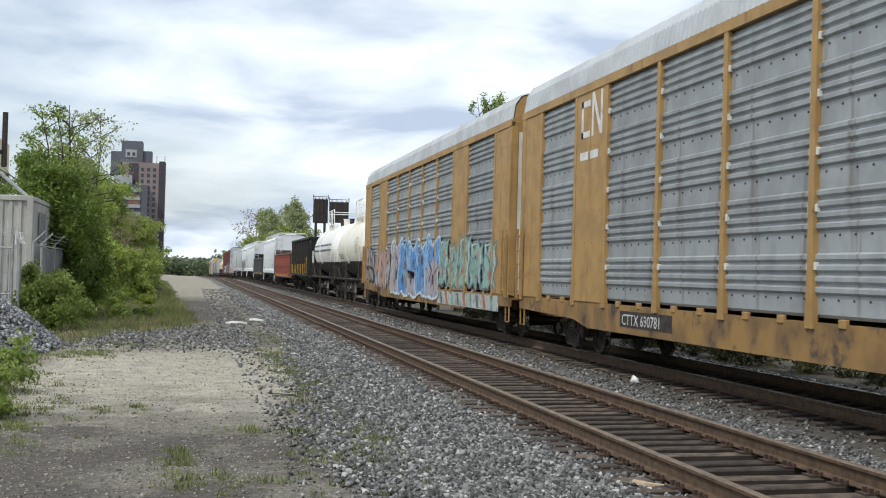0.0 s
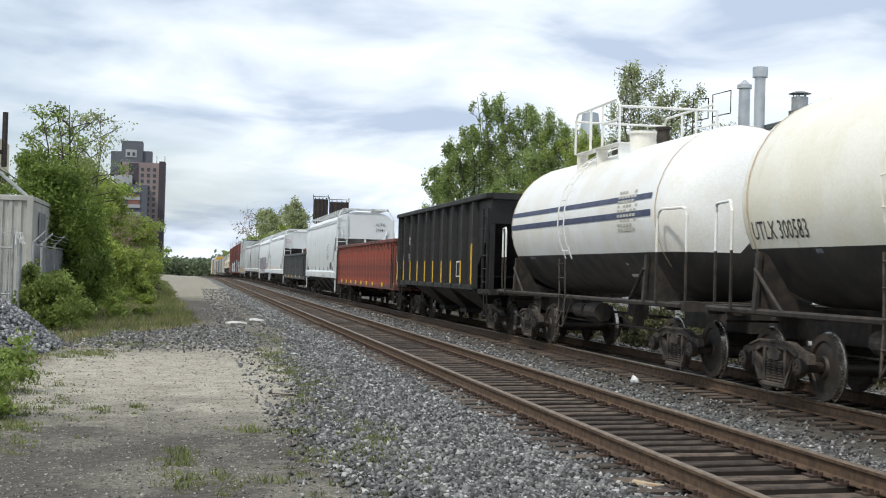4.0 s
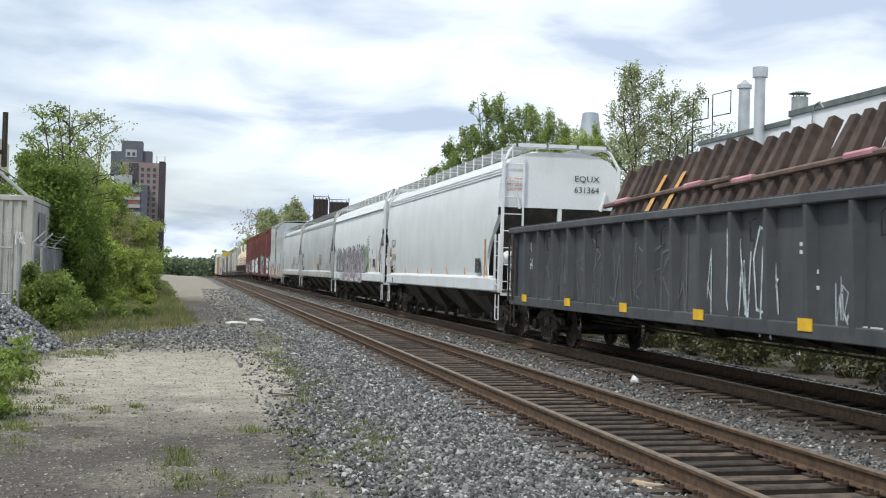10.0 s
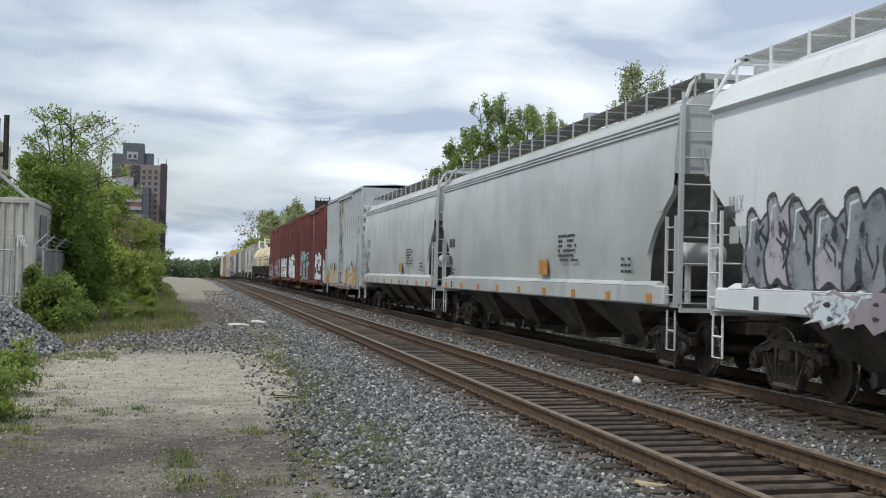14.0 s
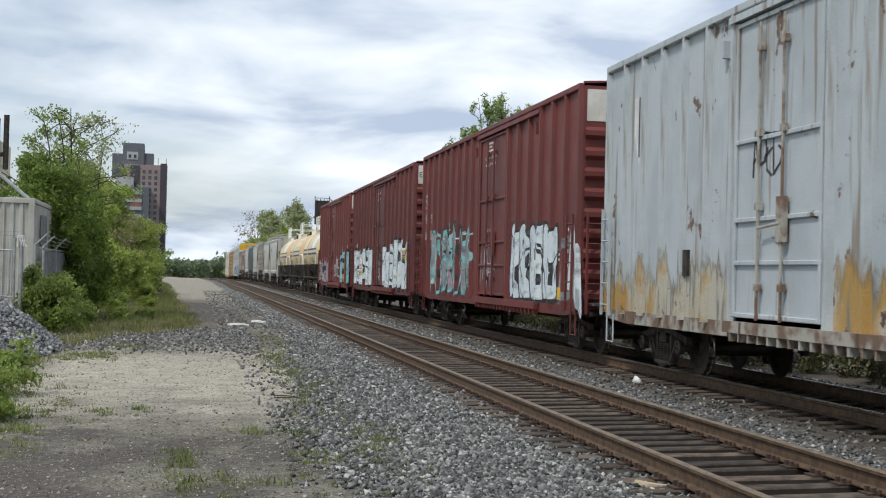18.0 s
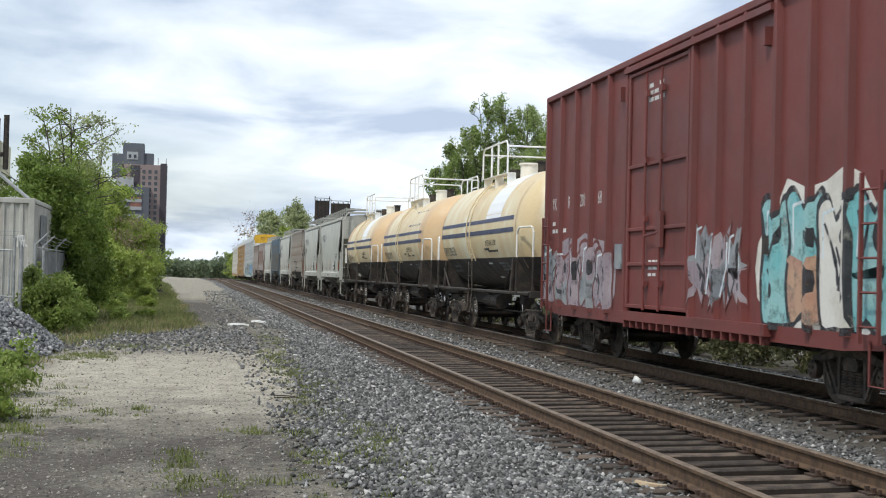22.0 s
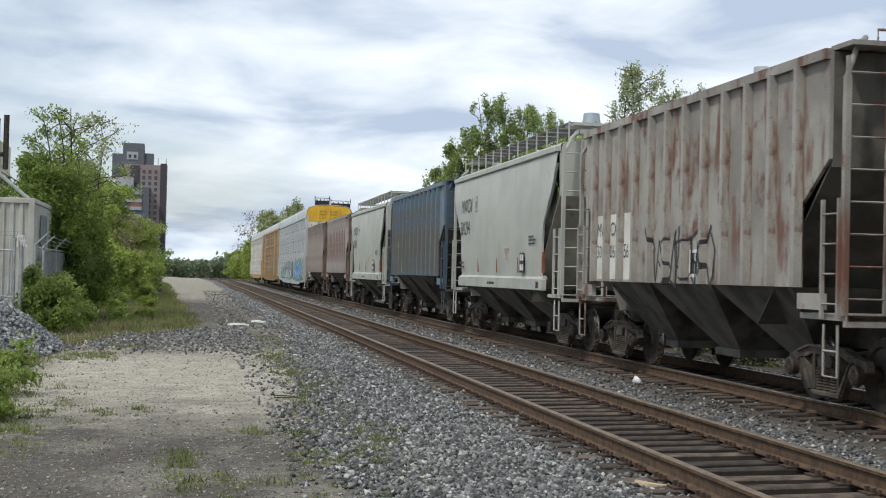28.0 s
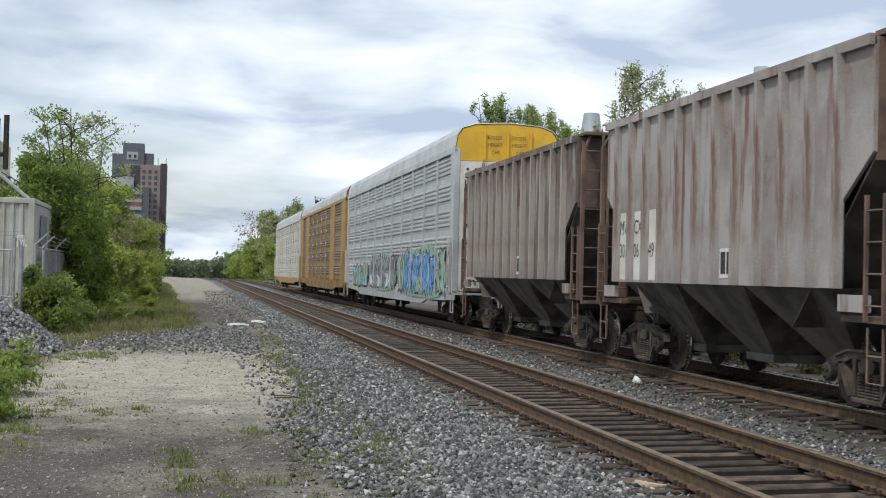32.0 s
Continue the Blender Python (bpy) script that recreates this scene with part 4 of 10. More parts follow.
def scribble(parent, x, y, z, w, h, n, fills, salt, fat, label):
    rnd = random.Random(salt)
    b = Bm()
    step = w / n
    for i in range(n):
        hh = h * rnd.uniform(0.8, 1.0)
        for st in rnd.choice(STROKES):
            pts = [(y - (i - 0.1 + 1.2 * (a + 0.3 * rnd.uniform(-1, 1))) * step, z + c * hh + 0.2 * h * rnd.uniform(-1, 1)) for a, c in st]
            ribbon(b, pts, fat * h, x - 0.004 - 0.0005 * i, i % len(fills))
    over_ribs(parent, b)
    return part("graffiti", b, [M[f] for f in fills], parent, label)


def flares(parent, x, y, z, w, h, salt):
    """Yellow flames spreading from behind a painted piece, and clusters of pink dots on it."""
    rnd = random.Random(salt)
    for a, s in ((0.0, 1), (-w, -1)):
        pts = [(0, 0), (0.42, 0), (0.26, 0.22), (0.36, 0.5), (0.12, 0.42), (0.16, 0.72), (0.0, 0.55)]
        ring = [(x + 0.002, y + a + s * (q[0] + 0.04 * rnd.uniform(-1, 1)) - s * 0.06, z + h * (q[1] + 0.03 * rnd.uniform(-1, 1))) for q in pts]
        b = Bm().add(ring, [tuple(range(len(ring)))])
        over_ribs(parent, b)
        part("painted_flame", b, M["sp_yellow"], parent, "yellow sprayed flame")
    for c in range(4):
        yc, zc = y - w * (0.12 + 0.25 * c + 0.05 * rnd.random()), z + h * (0.5 + 0.22 * rnd.random())
        for k in range(4):
            yk, zk, r = yc + 0.075 * math.cos(1.6 * k), zc + 0.075 * math.sin(1.6 * k), rnd.uniform(0.035, 0.055)
            b = Bm().add([(x - 0.0125, yk + r * math.cos(0.785 * q), zk + r * math.sin(0.785 * q)) for q in range(8)], [tuple(range(8))])
            over_ribs(parent, b)
            part("painted_dot", b, M["sp_pink"], parent, "pink spray dot")


def graffiti(parent, x, y, z, w, h, n, fills, line, salt, fat=0.16, cloud=None, skew=0.0, label="spray-painted tag in tangled letters", spiky=None, accent="sp_ink", air=1.0):
    """Interlocked painted letters with outlines, inner strokes and two-tone fills, on the side that faces -x; y is the far end."""
    if fat < 0.055:
        return scribble(parent, x, y, z, w, h, n, fills, salt, fat, label)
    rnd = random.Random(salt)
    spiky = rnd.random() < 0.5 if spiky is None else spiky
    line = "sp_ink" if line == "ink" else line
    fillings, edge, inner, back = [], Bm(), Bm(), Bm()
    step = w / n
    cols = len(fills)
    lw = 0.036 + 0.016 * h
    for i in range(n):
        hh = h * rnd.uniform(0.82, 1.0)
        z0 = z + 0.05 * h * rnd.random()
        wide = step * rnd.uniform(1.15, 1.45) * air
        y0 = y - (i + 0.5) * step + wide / 2
        lean = rnd.uniform(-0.12, 0.12)

        def P(u, v):
            return (y0 - (u + lean * (v - 0.5)) * wide, z0 + v * hh)

        j = (lambda k: k * rnd.uniform(-1, 1))
        if spiky:
            out_ = [(0.02 + j(.06), j(.03)), (0.3 + j(.05), 0.12 + j(.1)), (0.45 + j(.05), j(.03)), (0.62 + j(.05), 0.2 + j(.12)), (0.9 + j(.08), j(.04)), (0.8 + j(.08), 0.35 + j(.06)), (1.0 + j(.05), 0.55 + j(.08)), (0.84 + j(.05), 0.72), (0.98 + j(.06), 1.0 + j(.04)), (0.68 + j(.06), 0.86 + j(.08)), (0.5 + j(.08), 1.0 + j(.05)), (0.34 + j(.05), 0.8 + j(.1)), (0.05 + j(.08), 0.98 + j(.05)), (0.16 + j(.05), 0.66), (0.0 + j(.05), 0.45 + j(.08)), (0.14 + j(.05), 0.22)]
            ring = [Vector(P(*q)) for q in out_]
        else:
            out_ = [(0.08 + j(.05), 0.03), (0.36 + j(.05), 0.10 + j(.08)), (0.62 + j(.05), 0.02), (0.95 + j(.05), 0.08), (0.9 + j(.06), 0.36), (1.0 + j(.04), 0.6), (0.92 + j(.05), 0.95), (0.66 + j(.05), 0.92 + j(.06)), (0.5 + j(.04), 0.82), (0.3 + j(.05), 1.0), (0.05 + j(.05), 0.93), (0.1 + j(.05), 0.62), (0.0 + j(.04), 0.34)]
            ring = smooth_ring([Vector(P(*q)) for q in out_], 3)
        c = sum(ring, Vector((0, 0))) / len(ring)
        xx = x - 0.0045 - 0.0011 * (i % 5)
        fill = Bm()
        fillings.append(fill)
        big = [q + (q - c).normalized() * lw * 1.5 for q in ring]
        edge.add([(xx + 0.0004, q.x, q.y) for q in big], [tuple(range(len(big)))], 0)
        top, low = (i + rnd.randint(0, 1)) % cols, (i + 1) % cols
        fill.add([(xx, q.x, q.y) for q in ring], [tuple(range(len(ring)))], top)
        if cols > 1:
            cut = z0 + hh * rnd.uniform(0.35, 0.55)
            lowr = [Vector((q.x, min(q.y, cut + 0.08 * hh * math.sin(9 * q.x)))) for q in ring]
            fill.add([(xx - 0.0004, q.x, q.y) for q in lowr], [tuple(range(len(ring)))], low)
        # counters and inner strokes
        for k in range(2):
            cu, cv, r = rnd.uniform(0.35, 0.65), (0.3, 0.68)[k] + j(.06), rnd.uniform(0.05, 0.12)
            a0 = P(cu, cv)
            inner.add([(xx - 0.0008, a0[0] + wide * r * math.cos(q * 1.05 + k) * 0.8, a0[1] + hh * r * math.sin(q * 1.05 + k) * (0.8 + 0.5 * (q % 2))) for q in range(6)], [tuple(range(6))], 2)
        for k in range(4 if spiky else 3):
            u = rnd.uniform(0.15, 0.85)
            v = rnd.uniform(0.1, 0.6)
            ribbon(inner, [P(u, v), P(u + j(.2), v + 0.18), P(u + j(.25), v + 0.34)], lw * rnd.uniform(0.35, 0.7), xx - 0.0009 - 0.0001 * k, 0)
        ribbon(inner, [P(0.15 + j(.05), 0.55), P(0.2 + j(.05), 0.9), P(0.42 + j(.05), 0.93)], lw * 0.4, xx - 0.0014, 1)
        if spiky:
            ribbon(inner, [P(0.62 + j(.1), 0.12), P(0.8 + j(.06), 0.5), P(0.78 + j(.06), 0.82)], lw * 0.5, xx - 0.0016, 1)
    over_ribs(parent, edge, inner, *fillings)
    tag = part("graffiti", edge, M[line], parent, label)
    for f_ in fillings:
        part("painted_letter", f_, [M[f] for f in fills], tag)
    part("graffiti_strokes", inner, [M[line] if line.startswith("sp_") and line != "sp_white" else M["sp_ink"], M["sp_white"], M[accent]], tag)
    if cloud:
        rim = [(y - w * (0.5 + 0.56 * math.cos(q * 0.2618)) + 0.1 * rnd.uniform(-1, 1), z + h * (0.46 + 0.62 * math.sin(q * 0.2618)) + 0.08 * h * rnd.uniform(-1, 1)) for q in range(24)]
        back.add([(x - 0.002, a, max(c, z - 0.1)) for a, c in rim], [tuple(range(24))])
        part("graffiti_cloud", back, M[cloud[0]], tag)
    return tag


# ---------------------------------------------------------------- running gear
def lathe_x(prof, seg=28):
    """A profile of (x, r) turned round the x axis."""
    b = Bm()
    n = len(prof)
    for i in range(seg):
        a = 2 * math.pi * i / seg
        b.v.extend((p[0], p[1] * math.cos(a), p[1] * math.sin(a)) for p in prof)
    for i in range(seg):
        j = (i + 1) % seg
        for k in range(n - 1):
            b.f.append((i * n + k, i * n + k + 1, j * n + k + 1, j * n + k))
            b.mi.append(0)
    return b


WR, WB = 0.457, 1.78


def wheelset_mesh():
    b = Bm()
    for s in (-1, 1):
        #  outer hub, plate, rim, tread, flange, inner rim
        prof = [(0.0, 0.09), (0.80, 0.09), (0.80, 0.14), (0.765, 0.16), (0.745, 0.34), (0.775, 0.36), (0.775, WR - 0.008), (0.70, WR + 0.002), (0.692, WR + 0.026), (0.668, WR + 0.026), (0.66, WR - 0.02), (0.66, 0.36), (0.70, 0.33), (0.72, 0.15), (0.66, 0.13), (0.66, 0.085), (0.0, 0.085)]
        q = lathe_x([(s * p[0], p[1]) for p in prof])
        n = len(prof) - 1
        q.mi = [1 if (i % n) in (6, 7) else 0 for i in range(len(q.f))]
        o = len(b.v)
        b.v += q.v
        b.f += [tuple(i + o for i in f) for f in q.f]
        b.mi += q.mi
        e = lathe_x([(s * 0.80, 0.075), (s * 1.06, 0.075), (s * 1.06, 0.125), (s * 1.15, 0.125), (s * 1.17, 0.10), (s * 1.17, 0.0)], 14)
        o = len(b.v)
        b.v += e.v
        b.f += [tuple(i + o for i in f) for f in e.f]
        b.mi += e.mi
        for k in range(3):
            a = 2.094 * k
            b.box(*sorted((s * 1.165, s * 1.19)), 0.055 * math.cos(a) - 0.018, 0.055 * math.cos(a) + 0.018, 0.055 * math.sin(a) - 0.018, 0.055 * math.sin(a) + 0.018)
    return b.mesh("wheelset", [M["wheel"], M["tread"]], True)


def sideframe_mesh(s):
    """A cast side frame: arched top chord, two tension arms, spring seat and pedestal jaws, with ribs on its outer face."""
    b = Bm()
    x0, x1 = sorted((s * 0.97, s * 1.07))
    f0, f1 = sorted((s * 1.07, s * 1.105))
    h = WB / 2
    top = [(-h - 0.19, 0.50), (-h - 0.16, 0.63), (-h + 0.14, 0.68), (-0.46, 0.77), (0.46, 0.77), (h - 0.14, 0.68), (h + 0.16, 0.63), (h + 0.19, 0.50), (h + 0.12, 0.50), (h + 0.10, 0.57), (h - 0.2, 0.575), (0.40, 0.655), (-0.40, 0.655), (-h + 0.2, 0.575), (-h - 0.10, 0.57), (-h - 0.12, 0.50)]
    b.prism(top, "x", x0, x1)
    b.prism([(-h + 0.1, 0.655), (-0.45, 0.745), (0.45, 0.745), (h - 0.1, 0.655), (h - 0.1, 0.685), (0.46, 0.775), (-0.46, 0.775), (-h + 0.1, 0.685)], "x", f0, f1)
    for k in (-1, 1):
        b.prism([(k * (h - 0.17), 0.60), (k * (h - 0.27), 0.60), (k * 0.36, 0.25), (k * 0.32, 0.15), (k * 0.44, 0.16)], "x", x0, x1)
        b.prism([(k * (h - 0.20), 0.58), (k * (h - 0.235), 0.58), (k * 0.39, 0.20), (k * 0.43, 0.18)], "x", f0, f1)
        b.prism([(k * 0.29, 0.66), (k * 0.37, 0.66), (k * 0.36, 0.2), (k * 0.30, 0.2)], "x", x0, x1)
        b.prism([(k * (h - 0.20), 0.6), (k * (h - 0.14), 0.6), (k * (h - 0.14), 0.38), (k * (h - 0.19), 0.38)], "x", x0, x1)
        b.prism([(k * (h - 0.11), 0.575), (k * (h + 0.11), 0.575), (k * (h + 0.09), 0.52), (k * (h - 0.09), 0.52)], "x", x0 - 0.01, x1 + 0.01)
    b.box(x0 - 0.03, x1 + 0.03, -0.38, 0.38, 0.12, 0.19, 0, 0.015)
    b.prism([(-0.17, 0.50), (0.17, 0.50), (0.2, 0.60), (0.12, 0.66), (-0.12, 0.66), (-0.2, 0.60)], "x", x0 - 0.02, x1 + 0.05)
    return b.mesh("sideframe", M["truck"])


def spring_mesh():
    b = Bm()
    prof = []
    for i in range(8):
        z = 0.195 + 0.038 * i
        prof += [(z, 0.052), (z + 0.010, 0.074), (z + 0.022, 0.074), (z + 0.032, 0.052)]
    b.loft([[(r * math.cos(2 * math.pi * k / 8), r * math.sin(2 * math.pi * k / 8), z) for k in range(8)] for z, r in prof])
    return b.mesh("spring", M["truck"])


def bolster_mesh():
    b = Bm()
    b.prism([(-1.08, 0.52), (-0.5, 0.40), (0.5, 0.40), (1.08, 0.52), (1.08, 0.62), (0.4, 0.70), (-0.4, 0.70), (-1.08, 0.62)], "y", -0.19, 0.19)
    b.cyl((0, 0, 0.72), "z", 0.2, 0.1, 14)
    for k in (-1, 1):
        b.box(-0.75, 0.75, k * 0.42 - 0.04, k * 0.42 + 0.04, 0.30, 0.40)
    return b.mesh("truck", M["running_gear"])


def coupler_mesh():
    b = Bm()
    b.box(-0.07, 0.07, -1.3, 0.05, 0.80, 0.95)
    b.prism([(-0.14, -0.08), (0.14, -0.08), (0.16, 0.10), (0.05, 0.20), (0.0, 0.1), (-0.1, 0.12), (-0.17, 0.05)], "z", 0.72, 1.03)
    b.tube([(0.2, -0.1, 0.85), (0.26, 0.1, 0.55), (0.12, 0.3, 0.45)], 0.025)
    b.tube([(-1.2, -0.42, 0.98), (-0.2, -0.4, 0.98), (-0.1, -0.1, 1.06)], 0.018)
    return b.mesh("coupler", M["running_gear"])


GEAR = {"wheelset": wheelset_mesh(), "sl": sideframe_mesh(-1), "sr": sideframe_mesh(1), "spring": spring_mesh(), "bolster": bolster_mesh(), "coupler": coupler_mesh()}
WHEELS = []


def running_gear(car, L, inset):
    """Two trucks with wheelsets, and a coupler at each end."""
    for k in (-1, 1):
        yc = k * (L / 2 - inset)
        tr = part("truck", GEAR["bolster"], None, car, at=(0, yc, 0))
        part("sideframe", GEAR["sl"], None, tr)
        part("sideframe", GEAR["sr"], None, tr)
        for ky in (-0.19, 0.0, 0.19):
            part("spring", GEAR["spring"], None, tr, at=(-1.02, ky, 0))
        for j in (-1, 1):
            w = part("wheelset", GEAR["wheelset"], None, tr, at=(0, j * WB / 2, WR))
            WHEELS.append((w, car, yc + j * WB / 2))
        part("coupler", GEAR["coupler"], None, car, at=pose(0, k * (L / 2 - 0.12), 0, 0, 0, 0 if k > 0 else 180))


def ladder(b, x0, x1, y, z0, z1, n, axis="y", r=0.014, rail=0.028):
    """Two rails and n rungs; axis y: in the plane of an end, x0..x1 wide; axis x: in the plane of a side, y runs x0..x1."""
    P = (lambda a, z: (a, y, z)) if axis == "y" else (lambda a, z: (y, a, z))
    for a in (x0, x1):
        p = P(a, z0)
        q = P(a, z1)
        b.box(p[0] - rail, p[0] + rail, p[1] - rail, p[1] + rail, z0, z1)
    for i in range(n):
        z = z0 + (z1 - z0) * (i + 0.5) / n
        b.tube([P(x0, z), P(x1, z)], r, 5)
    return b


def stirrup(b, x, y, z0, z1, w=0.36):
    b.tube([(x, y - w / 2, z1), (x, y - w / 2, z0), (x, y + w / 2, z0), (x, y + w / 2, z1)], 0.018, 5)


def brake_gear(car, L, y=0.0):
    b = Bm()
    b.cyl((-0.55, y + 0.5, 0.85), "y", 0.16, 0.7, 12)
    b.cyl((-0.55, y - 0.55, 0.85), "y", 0.2, 0.8, 12)
    b.tube([(-0.4, -L / 2 + 2.4, 0.62), (-0.4, L / 2 - 2.4, 0.62)], 0.02, 5)
    b.tube([(0.5, -L / 2 + 1.5, 0.8), (0.5, L / 2 - 1.5, 0.8)], 0.03, 5)
    part("brake_cylinder", b, M["running_gear"], car)
# ---------------------------------------------------------------- car types (x = -side faces the camera, -y is the leading end)
HW = 1.6      # half width over the sides


def mesh_row(name, me, parent, spots, label=""):
    for s in spots:
        part(name, me, None, parent, label, at=s)


def autorack(label, L, panel="rack_panel", post="rack_brown", sill="rack_sill", roof="rack_roof", end_door="rack_white", end_top="rack_brown", wide=True, bays=5, split=5.05):
    car = thing("autorack_car", label, "autorack", "cars of the freight train")
    h = L / 2 - 0.55
    # deck and side sill, deeper between the trucks
    b = Bm()
    for s in (-1, 1):
        x0, x1 = sorted((s * 1.5, s * 1.58))
        b.prism([(-h, 1.10), (-h, 0.82), (-h + 4.4, 0.74), (-h + 5.4, 0.60), (h - 5.4, 0.60), (h - 4.4, 0.74), (h, 0.82), (h, 1.10)], "x", x0, x1)
    b.box(-1.5, 1.5, -h, h, 0.98, 1.08)
    b.box(-0.4, 0.4, -h, h, 0.6, 0.98)
    part("side_sill", b, M[sill], car)
    # upper chord, roof
    b = Bm()
    for s in (-1, 1):
        x0, x1 = sorted((s * 1.52, s * 1.62))
        b.box(x0, x1, -h, h, 5.18, 5.34)
    part("top_chord", b, M[post], car)
    n = int(2 * h / 0.20)
    b = Bm()
    prof = [(-1.58, 5.33), (-1.52, 5.70), (-1.38, 5.91), (-0.98, 6.04), (0, 6.10), (0.98, 6.04), (1.38, 5.91), (1.52, 5.70), (1.58, 5.33)]
    rings = []
    for i in range(n + 1):
        y = -h + 2 * h * i / n
        for d, lift in ((0.0, 0.0), (0.06, 0.035), (0.13, 0.035)):
            if i == n and d > 0:
                continue
            rings.append([(p[0] * (1 + 0.012 * (lift > 0)), y + d, p[1] + lift * 0.8) for p in prof])
    b.loft(rings, cap=False, closed=False)
    part("roof", b, M[roof], car)
    # bays: posts and corrugated panels
    spans, wide_spans = [], []
    if wide:
        f1 = h - 1.7                      # far end: corner panel, first bay, solid panel
        n1 = -h + 1.75
        spans += [(n1, n1 + 3.45), (f1 - 2.7, f1)]
        wide_spans += [(-h + 0.3, n1), (n1 + 3.45, n1 + 5.45), (f1 - 4.7, f1 - 2.7), (f1, h - 0.3)]
        inner0, inner1 = n1 + 5.45, f1 - 4.7
        spans += [(inner0 + (inner1 - inner0) * i / bays, inner0 + (inner1 - inner0) * (i + 1) / bays) for i in range(bays)]
    else:
        m = bays + 6
        spans += [(-h + 0.42 + (2 * h - 0.84) * i / m, -h + 0.42 + (2 * h - 0.84) * (i + 1) / m) for i in range(m)]
    cache = {}
    z0, z1 = 1.16, 5.18

    def panel_mesh(w):
        k = round(w, 3)
        if k in cache:
            return cache[k]
        pr = [(0.03, z0)]
        z = z0 + 0.04
        hgt = (z1 - z0 - 0.08) / 5
        for g in range(5):
            pr += [(0.0, z), (0.0, z + hgt * 0.30)]
            for r in range(4):
                za = z + hgt * (0.31 + 0.172 * r)
                pr += [(-0.038, za + 0.025), (-0.038, za + 0.075), (0.0, za + 0.10), (0.0, za + 0.125)]
            z += hgt
        pr.append((0.03, z1))
        q = Bm()
        q.loft([[(p[0], -w / 2, p[1]) for p in pr], [(p[0], w / 2, p[1]) for p in pr]], cap=False, closed=False)
        # rivet rows
        for g in range(5):
            zr = z0 + 0.05 + (z1 - z0 - 0.1) / 5 * (g + 0.2)
            for i in range(7):
                yy = -w / 2 + w * (i + 0.5) / 7
                for dz in (0.0, 0.09):
                    q.box(-0.012, 0.0, yy - 0.014, yy + 0.014, zr + dz, zr + dz + 0.028, 1)
        cache[k] = q.mesh("panel", [M[panel], M["running_gear"]])
        return cache[k]

    for a, c in spans:
        part("panel", panel_mesh(c - a - 0.14), None, car, at=(-1.535, (a + c) / 2, 0))
    q = Bm().box(1.52, 1.54, -h + 0.4, h - 0.4, z0, z1)
    part("far_side_panels", q, M[panel], car)
    pm = Bm().prism([(-0.075, 1.75), (-0.11, 1.12), (-0.11, 1.02), (0.11, 1.02), (0.11, 1.12), (0.075, 1.75), (0.075, 5.2), (-0.075, 5.2)], "x", -1.61, -1.535).mesh("post", M[post])
    ends = sorted({round(v, 3) for sp in spans for v in sp})
    mesh_row("post", pm, car, [(0, v, 0) for v in ends])
    if wide:
        clip_me = Bm().box(-1.60, -1.535, -0.018, 0.018, -0.05, 0.05, 0, 0.006).mesh("panel_clip", M["rack_white"])
        mesh_row("panel_clip", clip_me, car, [(0, v + s * 0.10, 1.75 + 0.72 * g + 0.05 * frac(g, v)) for v in ends[2:-2] for s in (-1, 1) for g in range(5)])
    tab = Bm().box(-1.60, -1.54, -0.09, 0.09, 1.05, 1.16, 0, 0.01).mesh("lug", M[post])
    mesh_row("lug", tab, car, [(0, a + (c - a) * f, 0) for a, c in spans for f in (0.3, 0.7)])
    for a, c in wide_spans:
        b = Bm().box(-1.60, -1.52, a + 0.08, c - 0.08, 1.1, 5.2, 0, 0.01)
        for g in range(6):
            for i in range(4):
                yy, zr = a + 0.3 + (c - a - 0.6) * i / 3, 1.6 + 0.62 * g
                b.box(-1.612, -1.60, yy - 0.015, yy + 0.015, zr, zr + 0.03)
        b.box(-1.606, -1.60, (a + c) / 2 - 0.012, (a + c) / 2 + 0.012, 1.12, 5.18)
        part("solid_panel", b, M[post], car)
    # ends: corner posts and bi-fold end doors
    for k in (-1, 1):
        y = k * h
        for s in (-1, 1):
            x0, x1 = sorted((s * 1.42, s * 1.61))
            ya, yb = sorted((y, y - k * 0.34))
            part("corner_post", Bm().box(x0, x1, ya, yb, 1.02, 5.3, 0, 0.015), M[post], car)
        ya, yb = sorted((y - k * 0.02, y - k * 0.10))
        b = Bm()
        for x0, x1 in ((-1.42, -0.74), (-0.72, -0.01), (0.01, 0.72), (0.74, 1.42)):
            b.prism([(x0, 1.1), (x1, 1.1), (x1, split - 0.01), (x0, split - 0.01)], "y", ya, yb)
            for zz in (1.6, 2.3, 3.0, 3.7):
                b.box((x0 + x1) / 2 - 0.2, (x0 + x1) / 2 + 0.2, y - 0.005 + k * 0.0, y + 0.005, zz, zz + 0.05)
        part("end_door", b, M[end_door], car)
        b = Bm()
        b.prism([(-1.5, split), (1.5, split), (1.56, 5.32), (1.50, 5.69), (1.36, 5.89), (0.97, 6.02), (0, 6.08), (-0.97, 6.02), (-1.36, 5.89), (-1.50, 5.69), (-1.56, 5.32)], "y", ya, yb)
        for x in (-0.7, 0.0, 0.7):
            b.box(x - 0.03, x + 0.03, y - 0.04, y + 0.04, split + 0.04, 5.85)
        part("end_gable", b, M[end_top], car)
        for x in (-0.73, 0.0, 0.73):
            part("hinge_column", Bm().box(x - 0.05, x + 0.05, *sorted((y + k * 0.002, y + k * 0.035)), 1.15, split - 0.05, 0, 0.008), M["galv_hinge"], car)
        b = Bm()
        for x in (-1.2, -0.95):
            for i in range(7):
                b.cyl((x, y + k * 0.0, 1.4 + 0.55 * i), "y", 0.035, 0.06, 8)
        tagged(part("door_bolts", b, M["running_gear"], car), kind="stuff")
        b = Bm()
